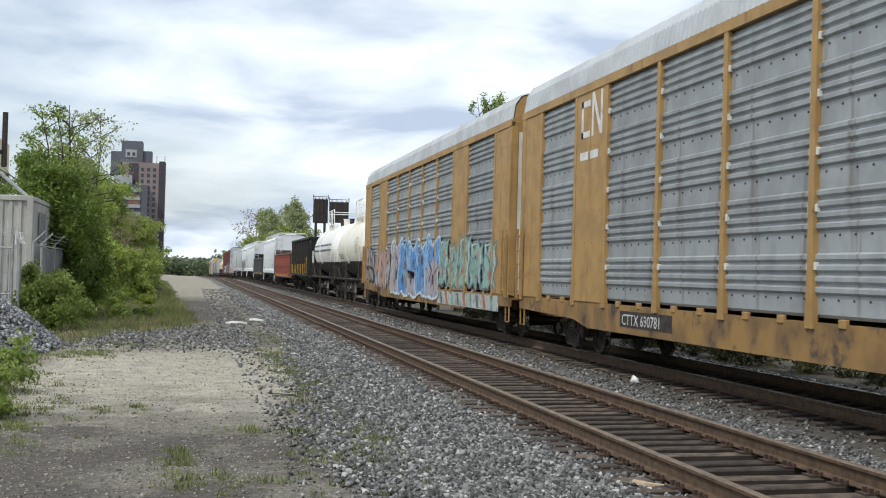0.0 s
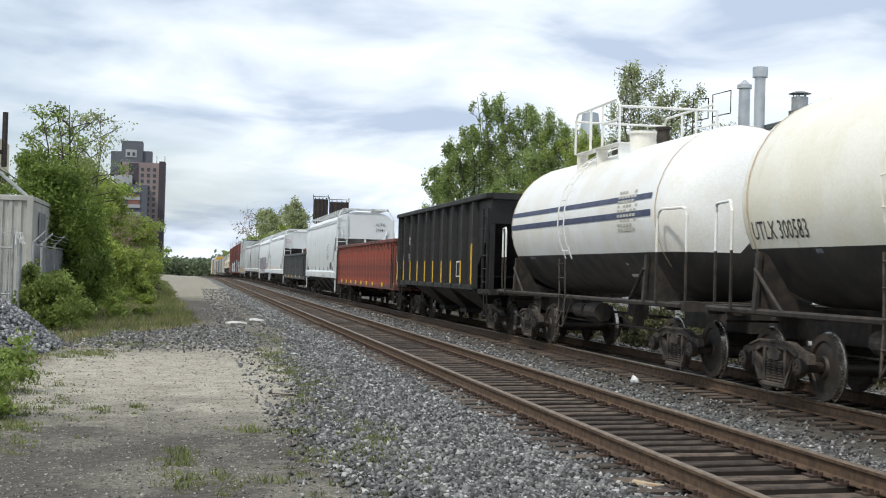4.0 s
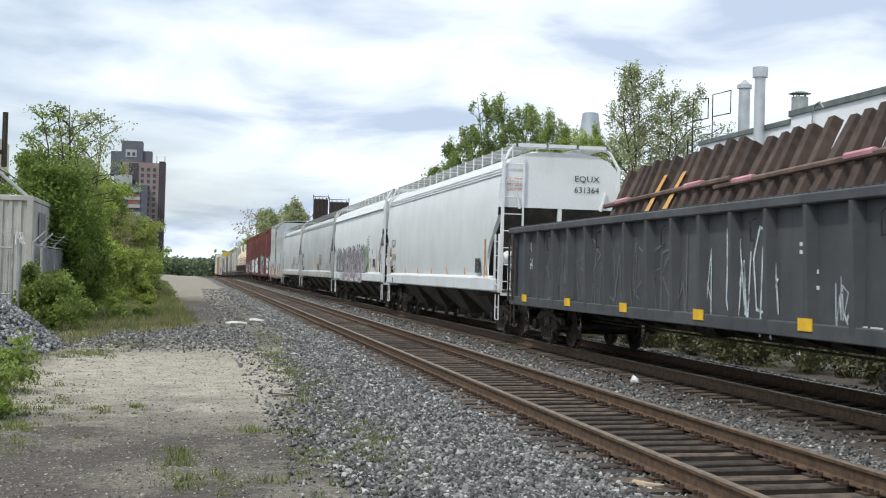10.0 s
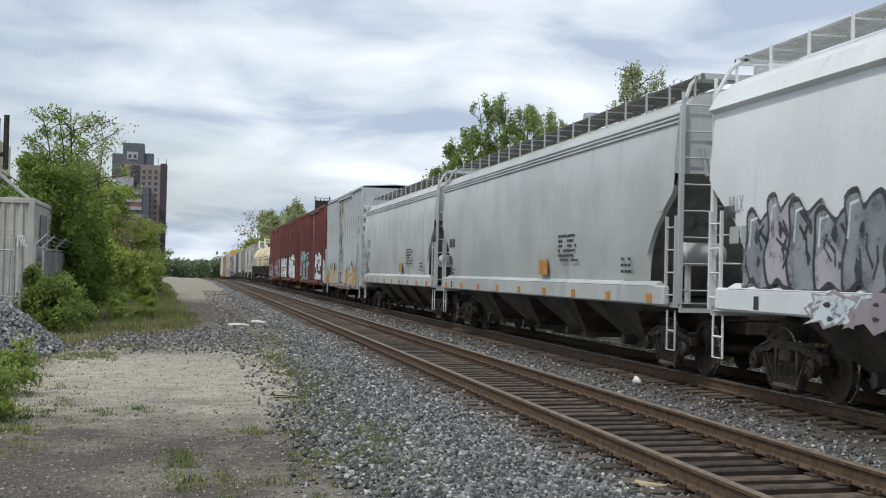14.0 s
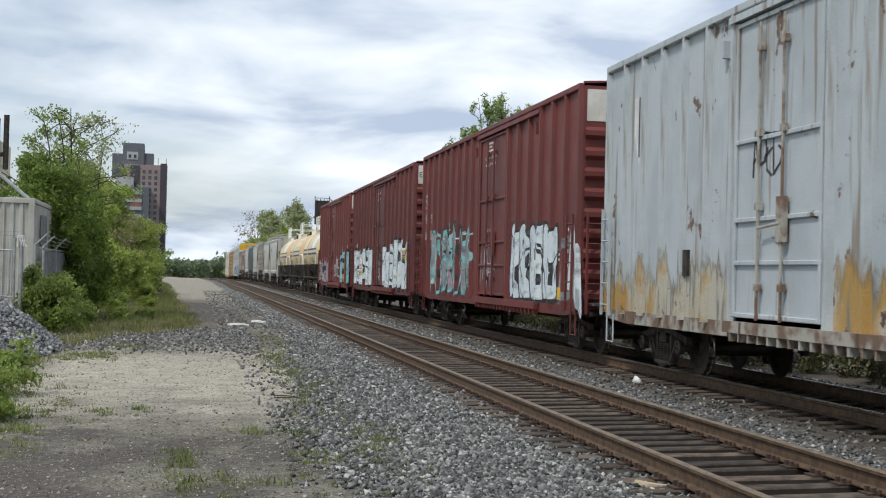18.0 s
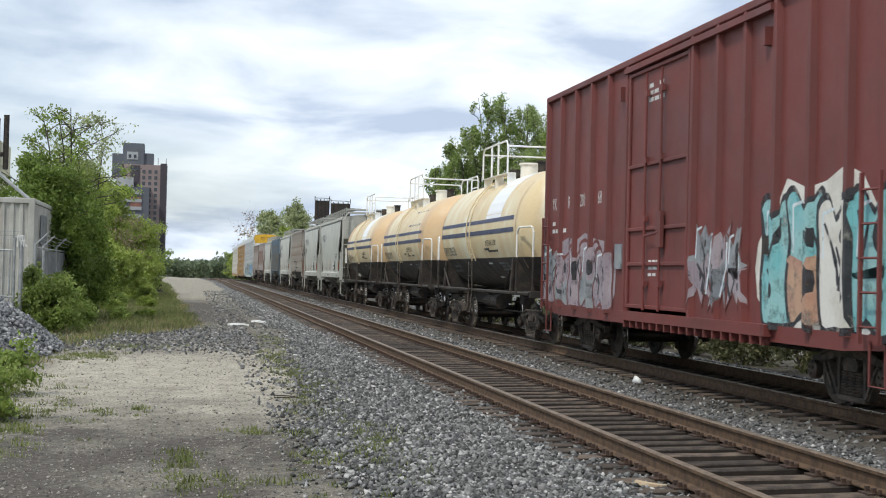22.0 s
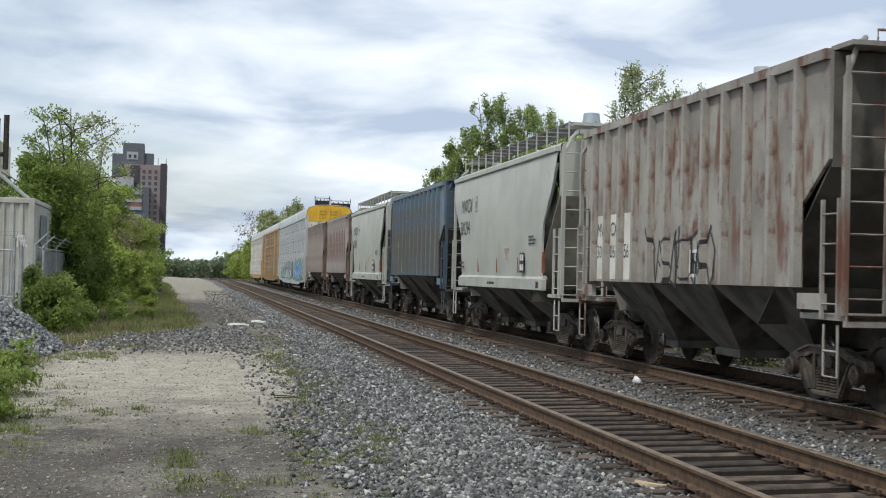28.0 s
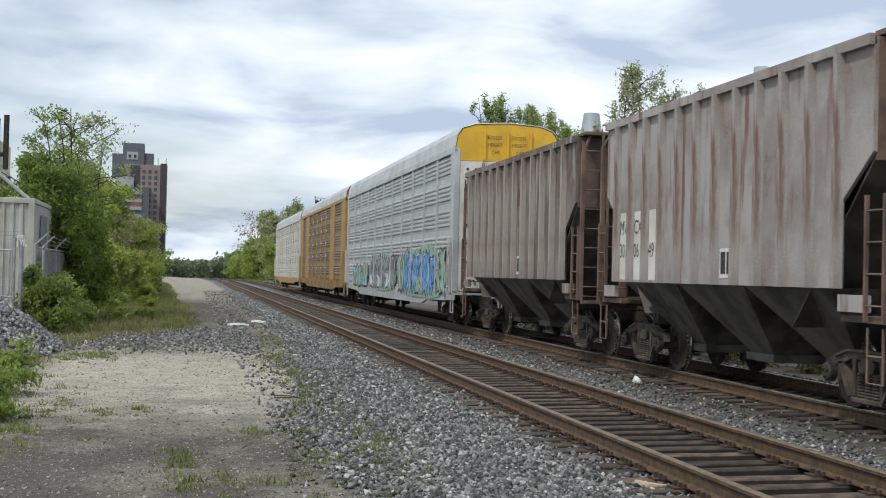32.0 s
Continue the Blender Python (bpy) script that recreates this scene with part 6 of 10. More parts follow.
def gondola(label, L, paint, rib, z0, z1, step, tabs, end_ribs=True):
    car = thing("gondola_car", label, "gondola", "cars of the freight train")
    h = L / 2 - 0.55
    w = 1.47
    for s in (-1, 1):
        b = Bm().box(*sorted((s * (w - 0.02), s * w)), -h, h, z0, z1)
        part("side_sheet", b, M[paint], car)
        b = Bm().box(*sorted((s * (w - 0.04), s * (w + 0.16))), -h, h, z1 - 0.02, z1 + 0.12, 0, 0.02)
        part("top_chord", b, M[paint], car)
        b = Bm().box(*sorted((s * (w - 0.02), s * (w + 0.10))), -h, h, z0 - 0.1, z0 + 0.1, 0, 0.015)
        part("side_sill", b, M[paint], car)
    n = round((2 * h - 0.6) / step)
    prof_t, prof_b = 0.15, 0.10
    q = Bm()
    q.loft([[(-w, -0.10, z0), (-w - prof_b, -0.07, z0), (-w - prof_b, 0.07, z0), (-w, 0.10, z0)],
            [(-w, -0.10, z1 - 0.02), (-w - prof_t, -0.05, z1 - 0.02), (-w - prof_t, 0.05, z1 - 0.02), (-w, 0.10, z1 - 0.02)]])
    me = q.mesh("rib", M[rib])
    ys = [-h + 0.3 + (2 * h - 0.6) * i / n for i in range(n + 1)]
    mesh_row("rib", me, car, [(0, y, 0) for y in ys])
    hook = Bm().tube([(-w - 0.01, 0, z1 - 0.12), (-w - 0.09, 0, z1 - 0.18), (-w - 0.06, 0.02, z1 - 0.45), (-w - 0.02, 0, z1 - 0.42)], 0.014, 5).mesh("tie_hook", M["running_gear"])
    mesh_row("tie_hook", hook, car, [(0, (ys[i] + ys[i + 1]) / 2, 0) for i in range(1, n - 1, 3)])
    tab = Bm().box(-w - 0.116, -w - 0.10, -0.19, 0.19, z0 + 0.0, z0 + 0.16).mesh("reflector_patch", M["yellow"])
    mesh_row("reflector_patch", tab, car, [(0, ys[i], 0) for i in tabs if i < len(ys)])
    part("floor", Bm().box(-w, w, -h, h, z0, z0 + 0.06), M["running_gear"], car)
    for k in (-1, 1):
        y = k * h
        b = Bm().box(-w, w, *sorted((y, y - k * 0.04)), z0 - 0.1, z1 + 0.1)
        part("end_sheet", b, M[paint], car)
        nr = 6
        r = Bm()
        r.prism([(0, -0.10), (0.10, -0.05), (0.10, 0.05), (0, 0.10)], "x", -w + 0.02, w - 0.02)
        me = r.mesh("end_rib", M[rib])
        for i in range(nr):
            part("end_rib", me, None, car, at=pose(0, y, z0 + 0.15 + (z1 - z0 - 0.2) * i / (nr - 1), 0, 0, 0 if k > 0 else 180))
        b = Bm()
        ladder(b, -1.42, -0.98, y + k * 0.16, z0 - 0.05, z1, 5, "y", 0.016, 0.022)
        ladder(b, *sorted((y - k * 0.1, y - k * 0.5)), -1.62, z0, z1 - 0.1, 5, "x", 0.015, 0.02)
        stirrup(b, -1.56, y - k * 0.3, 0.4, z0)
        part("ladder", b, M["running_gear"], car)
    part("center_sill", Bm().box(-0.35, 0.35, -h, h, 0.66, z0 - 0.02), M["running_gear"], car)
    me = Bm().prism([(-1.45, z0 - 0.02), (-0.35, 0.68), (0.35, 0.68), (1.45, z0 - 0.02)], "y", -0.05, 0.05).mesh("cross_bearer", M["running_gear"])
    mesh_row("cross_bearer", me, car, [(0, -h + 0.8 + i * 1.2, 0) for i in range(int(2 * h / 1.2))])
    running_gear(car, L, 2.3)
    brake_gear(car, L)
    return car, h, ys


def boxcar(label, L, paint, rib_paint=None, ztop=5.42, z0=0.95, step=0.98, door_at=0.0, door_w=3.05, low=None, end_paint=None, inset=0.95):
    """door_at: centre of the plug door along y."""
    car = thing("boxcar", label, "boxcar", "cars of the freight train")
    rp = rib_paint or paint
    h = L / 2 - inset
    w = 1.50
    d0, d1 = door_at - door_w / 2, door_at + door_w / 2
    b = Bm()
    for y0, y1 in ((-h, d0), (d1, h)):
        b.box(-w, -w + 0.04, y0, y1, z0, ztop)
    part("side_sheet", b, M[paint], car)
    part("far_side_sheet", Bm().box(w - 0.04, w, -h, h, z0, ztop), M[paint], car)
    # side sill tapers up towards the ends
    b = Bm()
    for s in (-1, 1):
        b.prism([(-h, z0 + 0.05), (-h, z0 - 0.10), (-h + 1.2, z0 - 0.17), (h - 1.2, z0 - 0.17), (h, z0 - 0.10), (h, z0 + 0.05)], "x", *sorted((s * (w - 0.03), s * (w + 0.012))))
    part("side_sill", b, M[low or paint], car)
    b = Bm()
    for s in (-1, 1):
        b.box(*sorted((s * (w - 0.02), s * (w + 0.09))), -h, h, ztop - 0.02, ztop + 0.10, 0, 0.015)
    part("roof_eave", b, M[rp], car)
    rings = []
    n = int(2 * h / 1.0)
    for i in range(n + 1):
        y = -h + 2 * h * i / n
        for d, lift in ((-0.05, 0), (-0.03, 0.04), (0.03, 0.04), (0.05, 0)):
            yy = min(h, max(-h, y + d))
            rings.append([(-w, yy, ztop + 0.1 + lift), (0, yy, ztop + 0.19 + lift), (w, yy, ztop + 0.1 + lift)])
    part("roof", Bm().loft(rings, cap=False, closed=False), M[rp], car)
    me = Bm().prism([(-w, -0.075), (-w - 0.085, -0.05), (-w - 0.085, 0.05), (-w, 0.075)], "z", z0, ztop).mesh("rib", M[rp])
    ys = []
    n1 = max(2, round((d0 + h) / step))
    n2 = max(2, round((h - d1) / step))
    ys += [-h + 0.06 + (d0 + h - 0.12) * i / n1 for i in range(n1 + 1)]
    ys += [d1 + 0.06 + (h - d1 - 0.12) * i / n2 for i in range(n2 + 1)]
    mesh_row("rib", me, car, [(0, y, 0) for y in ys])
    RIBS[car.name] = (ys, 0.085, 0.05, 0.075)
    # plug door with its locking bars, rails above and below
    b = Bm()
    b.box(-w - 0.03, -w + 0.04, d0 + 0.05, d1 - 0.05, z0 + 0.12, ztop - 0.18, 0, 0.012)
    door = part("door", b, M[paint], car)
    for zz in (z0 + 0.12, z0 + 0.85, z0 + 1.45, z0 + 2.55, ztop - 0.26):
        part("door_stiffener", Bm().box(-w - 0.075, -w - 0.03, d0 + 0.05, d1 - 0.05, zz, zz + 0.065, 0, 0.01), M[rp], door)
    for yy in (d0 + 0.1, d1 - 0.1):
        part("door_edge", Bm().box(-w - 0.078, -w - 0.03, yy - 0.04, yy + 0.04, z0 + 0.12, ztop - 0.18, 0, 0.01), M[rp], door)
    b = Bm()
    for yy in (door_at - 0.3, door_at + 0.45):
        b.tube([(-w - 0.10, yy, z0 + 0.1), (-w - 0.10, yy, ztop - 0.3)], 0.024, 6)
        for zz in (z0 + 0.5, z0 + 1.6, z0 + 2.6, ztop - 0.7):
            b.box(-w - 0.12, -w - 0.06, yy - 0.07, yy + 0.07, zz, zz + 0.1)
    b.box(-w - 0.13, -w - 0.07, door_at - 0.42, door_at - 0.18, z0 + 1.15, z0 + 1.75)
    b.tube([(-w - 0.12, door_at - 0.3, z0 + 1.4), (-w - 0.14, door_at + 0.35, z0 + 1.35)], 0.022, 6)
    part("locking_bar", b, M[rp if paint != "box_grey" else "box_sill"], door)
    b = Bm()
    part("top_door_rail", Bm().box(-w - 0.12, -w, d0 - door_w * 0.98, d1 + 0.1, ztop - 0.16, ztop - 0.06), M[rp], car)
    b.box(-w - 0.14, -w, d0 - door_w * 0.98, d1 + 0.1, z0 - 0.10, z0 + 0.06)
    for i in range(18):
        yy = d0 - door_w * 0.95 + i * (2 * door_w) / 18
        b.box(-w - 0.13, -w, yy, yy + 0.05, z0 - 0.22, z0 - 0.1)
    part("door_rail", b, M[rp if paint != "box_grey" else "box_sill"], car)
    for y in (d0 - door_w * 0.9, d1 + 0.35):
        part("door_stop", Bm().box(-w - 0.11, -w, y - 0.05, y + 0.05, ztop - 0.6, ztop - 0.35), M[rp], car)
    # corrugated ends
    for k in (-1, 1):
        y = k * h
        b = Bm()
        prof = [(0.0, z0 - 0.05)]
        nz = 9
        for i in range(nz):
            za = z0 + 0.05 + (ztop - 0.75 - z0) * i / nz
            dz = (ztop - 0.75 - z0) / nz
            prof += [(0.0, za + dz * 0.18), (0.10, za + dz * 0.38), (0.10, za + dz * 0.62), (0.0, za + dz * 0.82)]
        prof += [(0.0, ztop + 0.05)]
        b.loft([[(-w + 0.04, y + k * p[0], p[1]) for p in prof], [(w - 0.04, y + k * p[0], p[1]) for p in prof]], cap=False, closed=False)
        b.box(-w + 0.02, w - 0.02, *sorted((y - k * 0.04, y - k * 0.005)), z0, ztop + 0.05)
        part("corrugated_end", b, M[end_paint or paint], car)
        for xp in (-w, w - 0.07):
            part("corner_post", Bm().box(xp, xp + 0.07, *sorted((y - k * 0.03, y + k * 0.02)), z0, ztop), M[rp], car)
        b = Bm()
        ladder(b, -1.42, -0.95, y + k * 0.20, z0 - 0.1, z0 + 1.9, 5, "y", 0.016, 0.022)
        ladder(b, *sorted((y - k * 0.12, y - k * 0.55)), -w - 0.14, z0 - 0.05, z0 + 1.9, 5, "x", 0.016, 0.022)
        stirrup(b, -w - 0.03, y - k * 0.33, 0.42, z0 - 0.02)
        part("ladder", b, M[rp], car)
        part("end_platform", Bm().box(-1.3, 1.3, *sorted((y + k * 0.02, y + k * 0.36)), 1.02, 1.08), M["grating"], car)
    part("underframe", Bm().box(-1.3, 1.3, -h, h, z0 - 0.15, z0 - 0.02).box(-0.35, 0.35, -h, h, 0.62, z0 - 0.15), M["running_gear"], car)
    running_gear(car, L, 2.75)
    brake_gear(car, L)
    return car, h, w


def tank_car(label, L, upper, lower="tank_black", stripes=False, dome="tank_white", r=1.5, zc=2.73, bands=True, head=None):
    car = thing("tank_car", label, "tank car", "cars of the freight train")
    h = L / 2 - 0.45
    e = h - 0.55       # ends of the cylinder with heads
    seg = 40
    prof = [(-e, 0.0), (-e + 0.02, 0.35), (-e + 0.09, 0.75), (-e + 0.22, 1.1), (-e + 0.40, 1.33), (-e + 0.62, 1.46), (-e + 0.85, 1.5)]
    prof += [(y, 1.5) for y in (-e + 1.75, 0.0, e - 1.75)]
    prof += [(-y, rr) for y, rr in reversed(prof[:7])]
    zcut = 2.04 - zc
    a0 = math.asin(zcut / r)
    up, lo = Bm(), Bm()

    def shell(b, upper_half):
        """The paint line runs level round the heads as well."""
        k, rings = 22, []
        for y, rr in prof:
            q = max(0.02, rr / 1.5 * r)
            c = math.asin(max(-0.999, zcut / q))
            ang = [c + (math.pi - 2 * c) * i / k for i in range(k + 1)] if upper_half else [math.pi - c + (math.pi + 2 * c) * i / k for i in range(k + 1)]
            rings.append([(q * math.cos(a), y, zc + q * math.sin(a)) for a in ang])
        b.loft(rings, cap=False, closed=False)

    shell(up, True)
    shell(lo, False)
    # the two end courses may carry another coat
    up.mi = [1 if head and (i // 22 < 7 or i // 22 > 8) else 0 for i in range(len(up.f))]
    part("tank_shell", up, [M[upper], M[head or upper]], car, smooth=True)
    part("tank_underside", lo, M[lower], car, smooth=True)
    if bands:
        for y in (-e + 0.88, e - 0.88):
            b = Bm()
            b.loft([[((r + 0.008) * math.cos(a), yy, zc + (r + 0.008) * math.sin(a)) for a in [a0 - 0.2 + (math.pi - 2 * a0 + 0.4) * i / 24 for i in range(25)]] for yy in (y - 0.018, y + 0.018)], cap=False, closed=False)
            part("weld_band", b, M["tan_paint"], car)
    if stripes:
        for z, t in ((2.95, 0.10), (2.65, 0.115)):
            b = Bm()
            aa = [math.pi - math.asin((z + dz - zc) / r) for dz in (0.0, t / 2, t)]
            b.loft([[((r + 0.005) * math.cos(a), y, zc + (r + 0.005) * math.sin(a)) for a in aa] for y in (-e + 1.1, -e + 4.0, 0, e - 0.8)], cap=False, closed=False)
            part("stripe", b, M["stripe"], car)
    # stub sills, saddles, long side pipes
    for q in (-1, 1):
        b = Bm()
        b.box(-0.36, 0.36, *sorted((q * h, q * (h - 2.9))), 0.75, 1.12)
        b.box(-1.5, 1.5, *sorted((q * h, q * (h - 0.12))), 1.08, 1.22)
        b.box(-1.5, 1.5, *sorted((q * (h - 0.75), q * (h - 0.85))), 1.08, 1.2)
        b.box(-1.48, 1.48, *sorted((q * (h - 0.1), q * (h - 0.75))), 1.2, 1.23)
        part("end_platform", b, M["running_gear"], car)
        for s in (-1, 1):
            b = Bm()
            b.prism([(s * 0.5, 1.05), (s * 1.50, 1.15), (s * 1.49, 2.0), (s * 1.35, 1.95), (s * 1.0, 1.4), (s * 0.5, 1.2)], "y", *sorted((q * (e - 1.25), q * (e - 1.31))))
            b.prism([(s * 1.50, 1.15), (s * 1.55, 1.15), (s * 1.50, 1.98), (s * 1.45, 1.98)], "y", *sorted((q * (e - 1.22), q * (e - 1.34))))
            b.tube([(s * 1.53, q * (e - 1.28), 1.75), (s * 1.5, q * (e - 2.1), 1.18)], 0.03, 5)
            part("saddle", b, M["running_gear"], car)
        b = Bm()
        y = q * (h - 0.15)
        yi = q * (e - 0.55)
        b.tube([(-1.57, yi, 2.02), (-1.57, yi, 2.58), (-1.565, yi + q * 0.05, 2.68), (-1.55, yi + q * 0.14, 2.73), (-1.45, y - q * 0.12, 2.73), (-1.43, y - q * 0.03, 2.70), (-1.42, y, 2.60), (-1.42, y, 2.02)], 0.024, 7)
        rail = part("hand_rail", b, M[dome], car)
        part("rail_leg", Bm().tube([(-1.57, yi, 1.17), (-1.57, yi, 2.02)], 0.024, 6), M["running_gear"], rail)
        part("rail_leg", Bm().tube([(-1.42, y, 1.2), (-1.42, y, 2.02)], 0.024, 6), M["running_gear"], rail)
    b = Bm()
    for s in (-1, 1):
        b.tube([(s * 1.5, -h + 0.1, 1.17), (s * 1.5, h - 0.1, 1.17)], 0.045, 6)
    part("side_pipe", b, M["running_gear"], car)
    # centre ladder with its splayed step
    b = Bm()
    yl = 0.35
    for i in range(2):
        yy = yl - 0.22 + 0.44 * i
        pts = [((r + 0.12) * math.cos(a), yy, zc + (r + 0.12) * math.sin(a)) for a in [math.pi * (1.16 - 0.07 * j) for j in range(9)]]
        b.tube(pts, 0.016, 6)
    for j in range(8):
        a = math.pi * (1.16 - 0.07 * (j + 0.5))
        b.tube([((r + 0.12) * math.cos(a), yl - 0.22, zc + (r + 0.12) * math.sin(a)), ((r + 0.12) * math.cos(a), yl + 0.22, zc + (r + 0.12) * math.sin(a))], 0.011, 5)
    part("ladder", b, M[upper], car)
    b = Bm()
    for i in range(2):
        yy = yl - 0.22 + 0.44 * i
        b.tube([(-1.56, yy, 1.95), (-1.54, yy, 1.15), (-1.60, yy - 0.05, 0.55)], 0.018, 6)
        b.tube([(-1.54, yy - 0.55, 1.17), (-1.60, yy - 0.05, 0.55)], 0.016, 6)
    for zz in (0.56, 0.86, 1.2, 1.55, 1.85):
        b.tube([(-1.58, yl - 0.24, zz), (-1.58, yl + 0.2, zz)], 0.012, 5)
    part("side_step", b, M["truck"], car)
    # top platform, rails, dome and valves
    zt = zc + r
    for s in (-1, 1):
        b = Bm().box(*sorted((s * 0.78, s * 1.02)), -1.5, 1.5, zt - 0.02, zt)
        for yy in (-1.4, 0.0, 1.4):
            b.box(*sorted((s * 0.75, s * 0.98)), yy - 0.03, yy + 0.03, zt - 0.38, zt)
        part("top_platform", b, M[dome], car)
    b = Bm()
    for s in (-1, 1):
        b.tube([(s * 1.0, -1.5, zt), (s * 1.0, -1.5, zt + 0.7), (s * 1.0, -1.35, zt + 0.85), (s * 1.0, 1.35, zt + 0.85), (s * 1.0, 1.5, zt + 0.7), (s * 1.0, 1.5, zt)], 0.026, 6)
        b.tube([(s * 1.0, -1.5, zt + 0.45), (s * 1.0, -0.4, zt + 0.45)], 0.02, 6)
        b.tube([(s * 1.0, 0.4, zt), (s * 1.0, 0.4, zt + 0.85)], 0.028, 6)
        b.tube([(s * 1.0, -0.4, zt), (s * 1.0, -0.4, zt + 0.85)], 0.028, 6)
    for yy in (-1.5, 1.5):
        b.tube([(-1.0, yy, zt + 0.7), (1.0, yy, zt + 0.7)], 0.024, 6)
    part("platform_rail", b, M[dome], car)
    b = Bm().cyl((0, 0, zt + 0.12), "z", 0.27, 0.46, 20).cyl((0, 0, zt + 0.36), "z", 0.31, 0.05, 20)
    part("dome", b, M[dome], car, smooth=True)
    b = Bm().cyl((0.1, -0.95, zt + 0.15), "z", 0.13, 0.4, 12).cyl((0.1, -0.95, zt + 0.36), "z", 0.17, 0.05, 12)
    part("vent_cap", Bm().cyl((-0.2, 0.9, zt + 0.12), "z", 0.16, 0.3, 12), M["running_gear"], car, smooth=True)
    part("valve", b, M["running_gear"], car, smooth=True)
    b = Bm().cyl((0, 0, 1.05), "z", 0.22, 0.5, 14).cyl((0, 0, 0.75), "z", 0.12, 0.3, 12)
    part("bottom_outlet", b, M["running_gear"], car)
    running_gear(car, L, 1.95)
    brake_gear(car, L, 1.6)
    return car, h, e, r, zc
# ---------------------------------------------------------------- the train
V = 13.02                # metres a second towards the camera
ENDS = [2.0, 30.7, 58.8, 71.5, 85.3, 101.15, 121.9, 141.3, 161.95, 182.4, 201.75, 223.2, 242.1, 259.1, 279.35, 299.0, 315.6, 328.8, 341.6, 354.4, 366.8, 378.6, 390.9, 403.9, 416.7, 429.6, 441.6, 454.6, 482.9, 511.4, 539.9]
CARS = []                # (thing, its middle along the line at the start)


def slot(i):
    return ENDS[i + 1] - ENDS[i], (ENDS[i] + ENDS[i + 1]) / 2


def couple(i, car):
    CARS.append((car, slot(i)[1]))
    return slot(i)[1]


def wrap(ob, r, zc):
    """Lays a flat marking round the tank's near flank."""
    for v in ob.data.vertices:
        v.co.x = -math.sqrt(max(0.01, r * r - (v.co.z - zc) ** 2)) - 0.006
    return ob


# leading autoracks
for i, (lab, plate) in enumerate((("ochre and galvanised bilevel autorack with a dark number plate", "CTTX 690781"), ("ochre and galvanised autorack covered in colourful graffiti", "CTTX 690291"))):
    L, mid = slot(i)
    car = autorack(lab, L)
    couple(i, car)
    h = L / 2 - 0.55
    y = h - 7.4 if i == 0 else h - 3.0
    if i == 0:
        patch(car, "number_plate", -1.582, y - 2.6, y, 0.72, 1.0, M["running_gear"], 0.004)
    sign(car, plate, 0.27, -1.592, y - 0.12, 0.76, M["chalk" if i == 0 else "running_gear"], 1.25)
    if i == 0:
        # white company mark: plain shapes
        b = Bm()
        yc, zc = h - 5.45, 4.72
        for y0, y1, z0, z1 in ((0.66, 0.54, -0.42, 0.30), (0.66, 0.10, 0.18, 0.30), (0.66, 0.10, -0.42, -0.30), (-0.02, -0.13, -0.42, 0.42), (-0.58, -0.69, -0.42, 0.42)):
            b.box(-1.607, -1.602, yc + y1, yc + y0, zc + z0, zc + z1)
        b.prism([(yc - 0.02, zc + 0.42), (yc - 0.16, zc + 0.42), (yc - 0.69, zc - 0.42), (yc - 0.55, zc - 0.42)], "x", -1.608, -1.603)
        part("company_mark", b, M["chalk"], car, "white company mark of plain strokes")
        bars(car, -1.606, yc + 0.7, 4.02, 1.3, 1, M["chalk"], 0.16, 0.05, 0.0, 4)
    else:
        bars(car, -1.575, 44.5 - mid, 4.42, 2.0, 1, M["redpaint"], 0.28, 0.05, 0.0, 2)
        graffiti(car, -1.60, 57.3 - mid, 1.1, 2.2, 1.5, 2, ["sp_grey", "sp_mauve"], "ink", 5, 0.10)
        graffiti(car, -1.60, 54.6 - mid, 0.95, 3.9, 1.6, 3, ["sp_peach", "sp_lilac"], "sp_mauve", 11, 0.13, spiky=True)
        graffiti(car, -1.60, 50.0 - mid, 0.72, 9.4, 2.2, 5, ["sp_blue", "sp_lilac"], "sp_white", 13, 0.15, spiky=False)
        graffiti(car, -1.592, 50.2 - mid, 0.8, 9.8, 1.7, 4, ["sp_red", "sp_blue"], "sp_red", 14, 0.15, spiky=True, air=0.7)
        graffiti(car, -1.60, 40.4 - mid, 1.16, 7.9, 1.5, 5, ["sp_teal"], "sp_slate", 19, 0.13, accent="sp_rust", spiky=True, air=0.82)
        b = Bm().box(-1.586, -1.582, 32.3 - mid, 40.6 - mid, 0.66, 1.05)
        part("graffiti", b, M["sp_wash"], car, "pale washed-over paint along the sill")
        for q in range(9):
            b = Bm().prism([(40.2 - 0.86 * q - mid, 1.03), (39.9 - 0.86 * q - mid, 1.03), (39.7 - 0.86 * q - mid, 0.68), (40.0 - 0.86 * q - mid, 0.68)], "x", -1.589, -1.586)
            part("graffiti", b, M[("sp_slate", "sp_rust", "sp_teal")[q % 3]], car, "slanting drop shadow of painted letters")

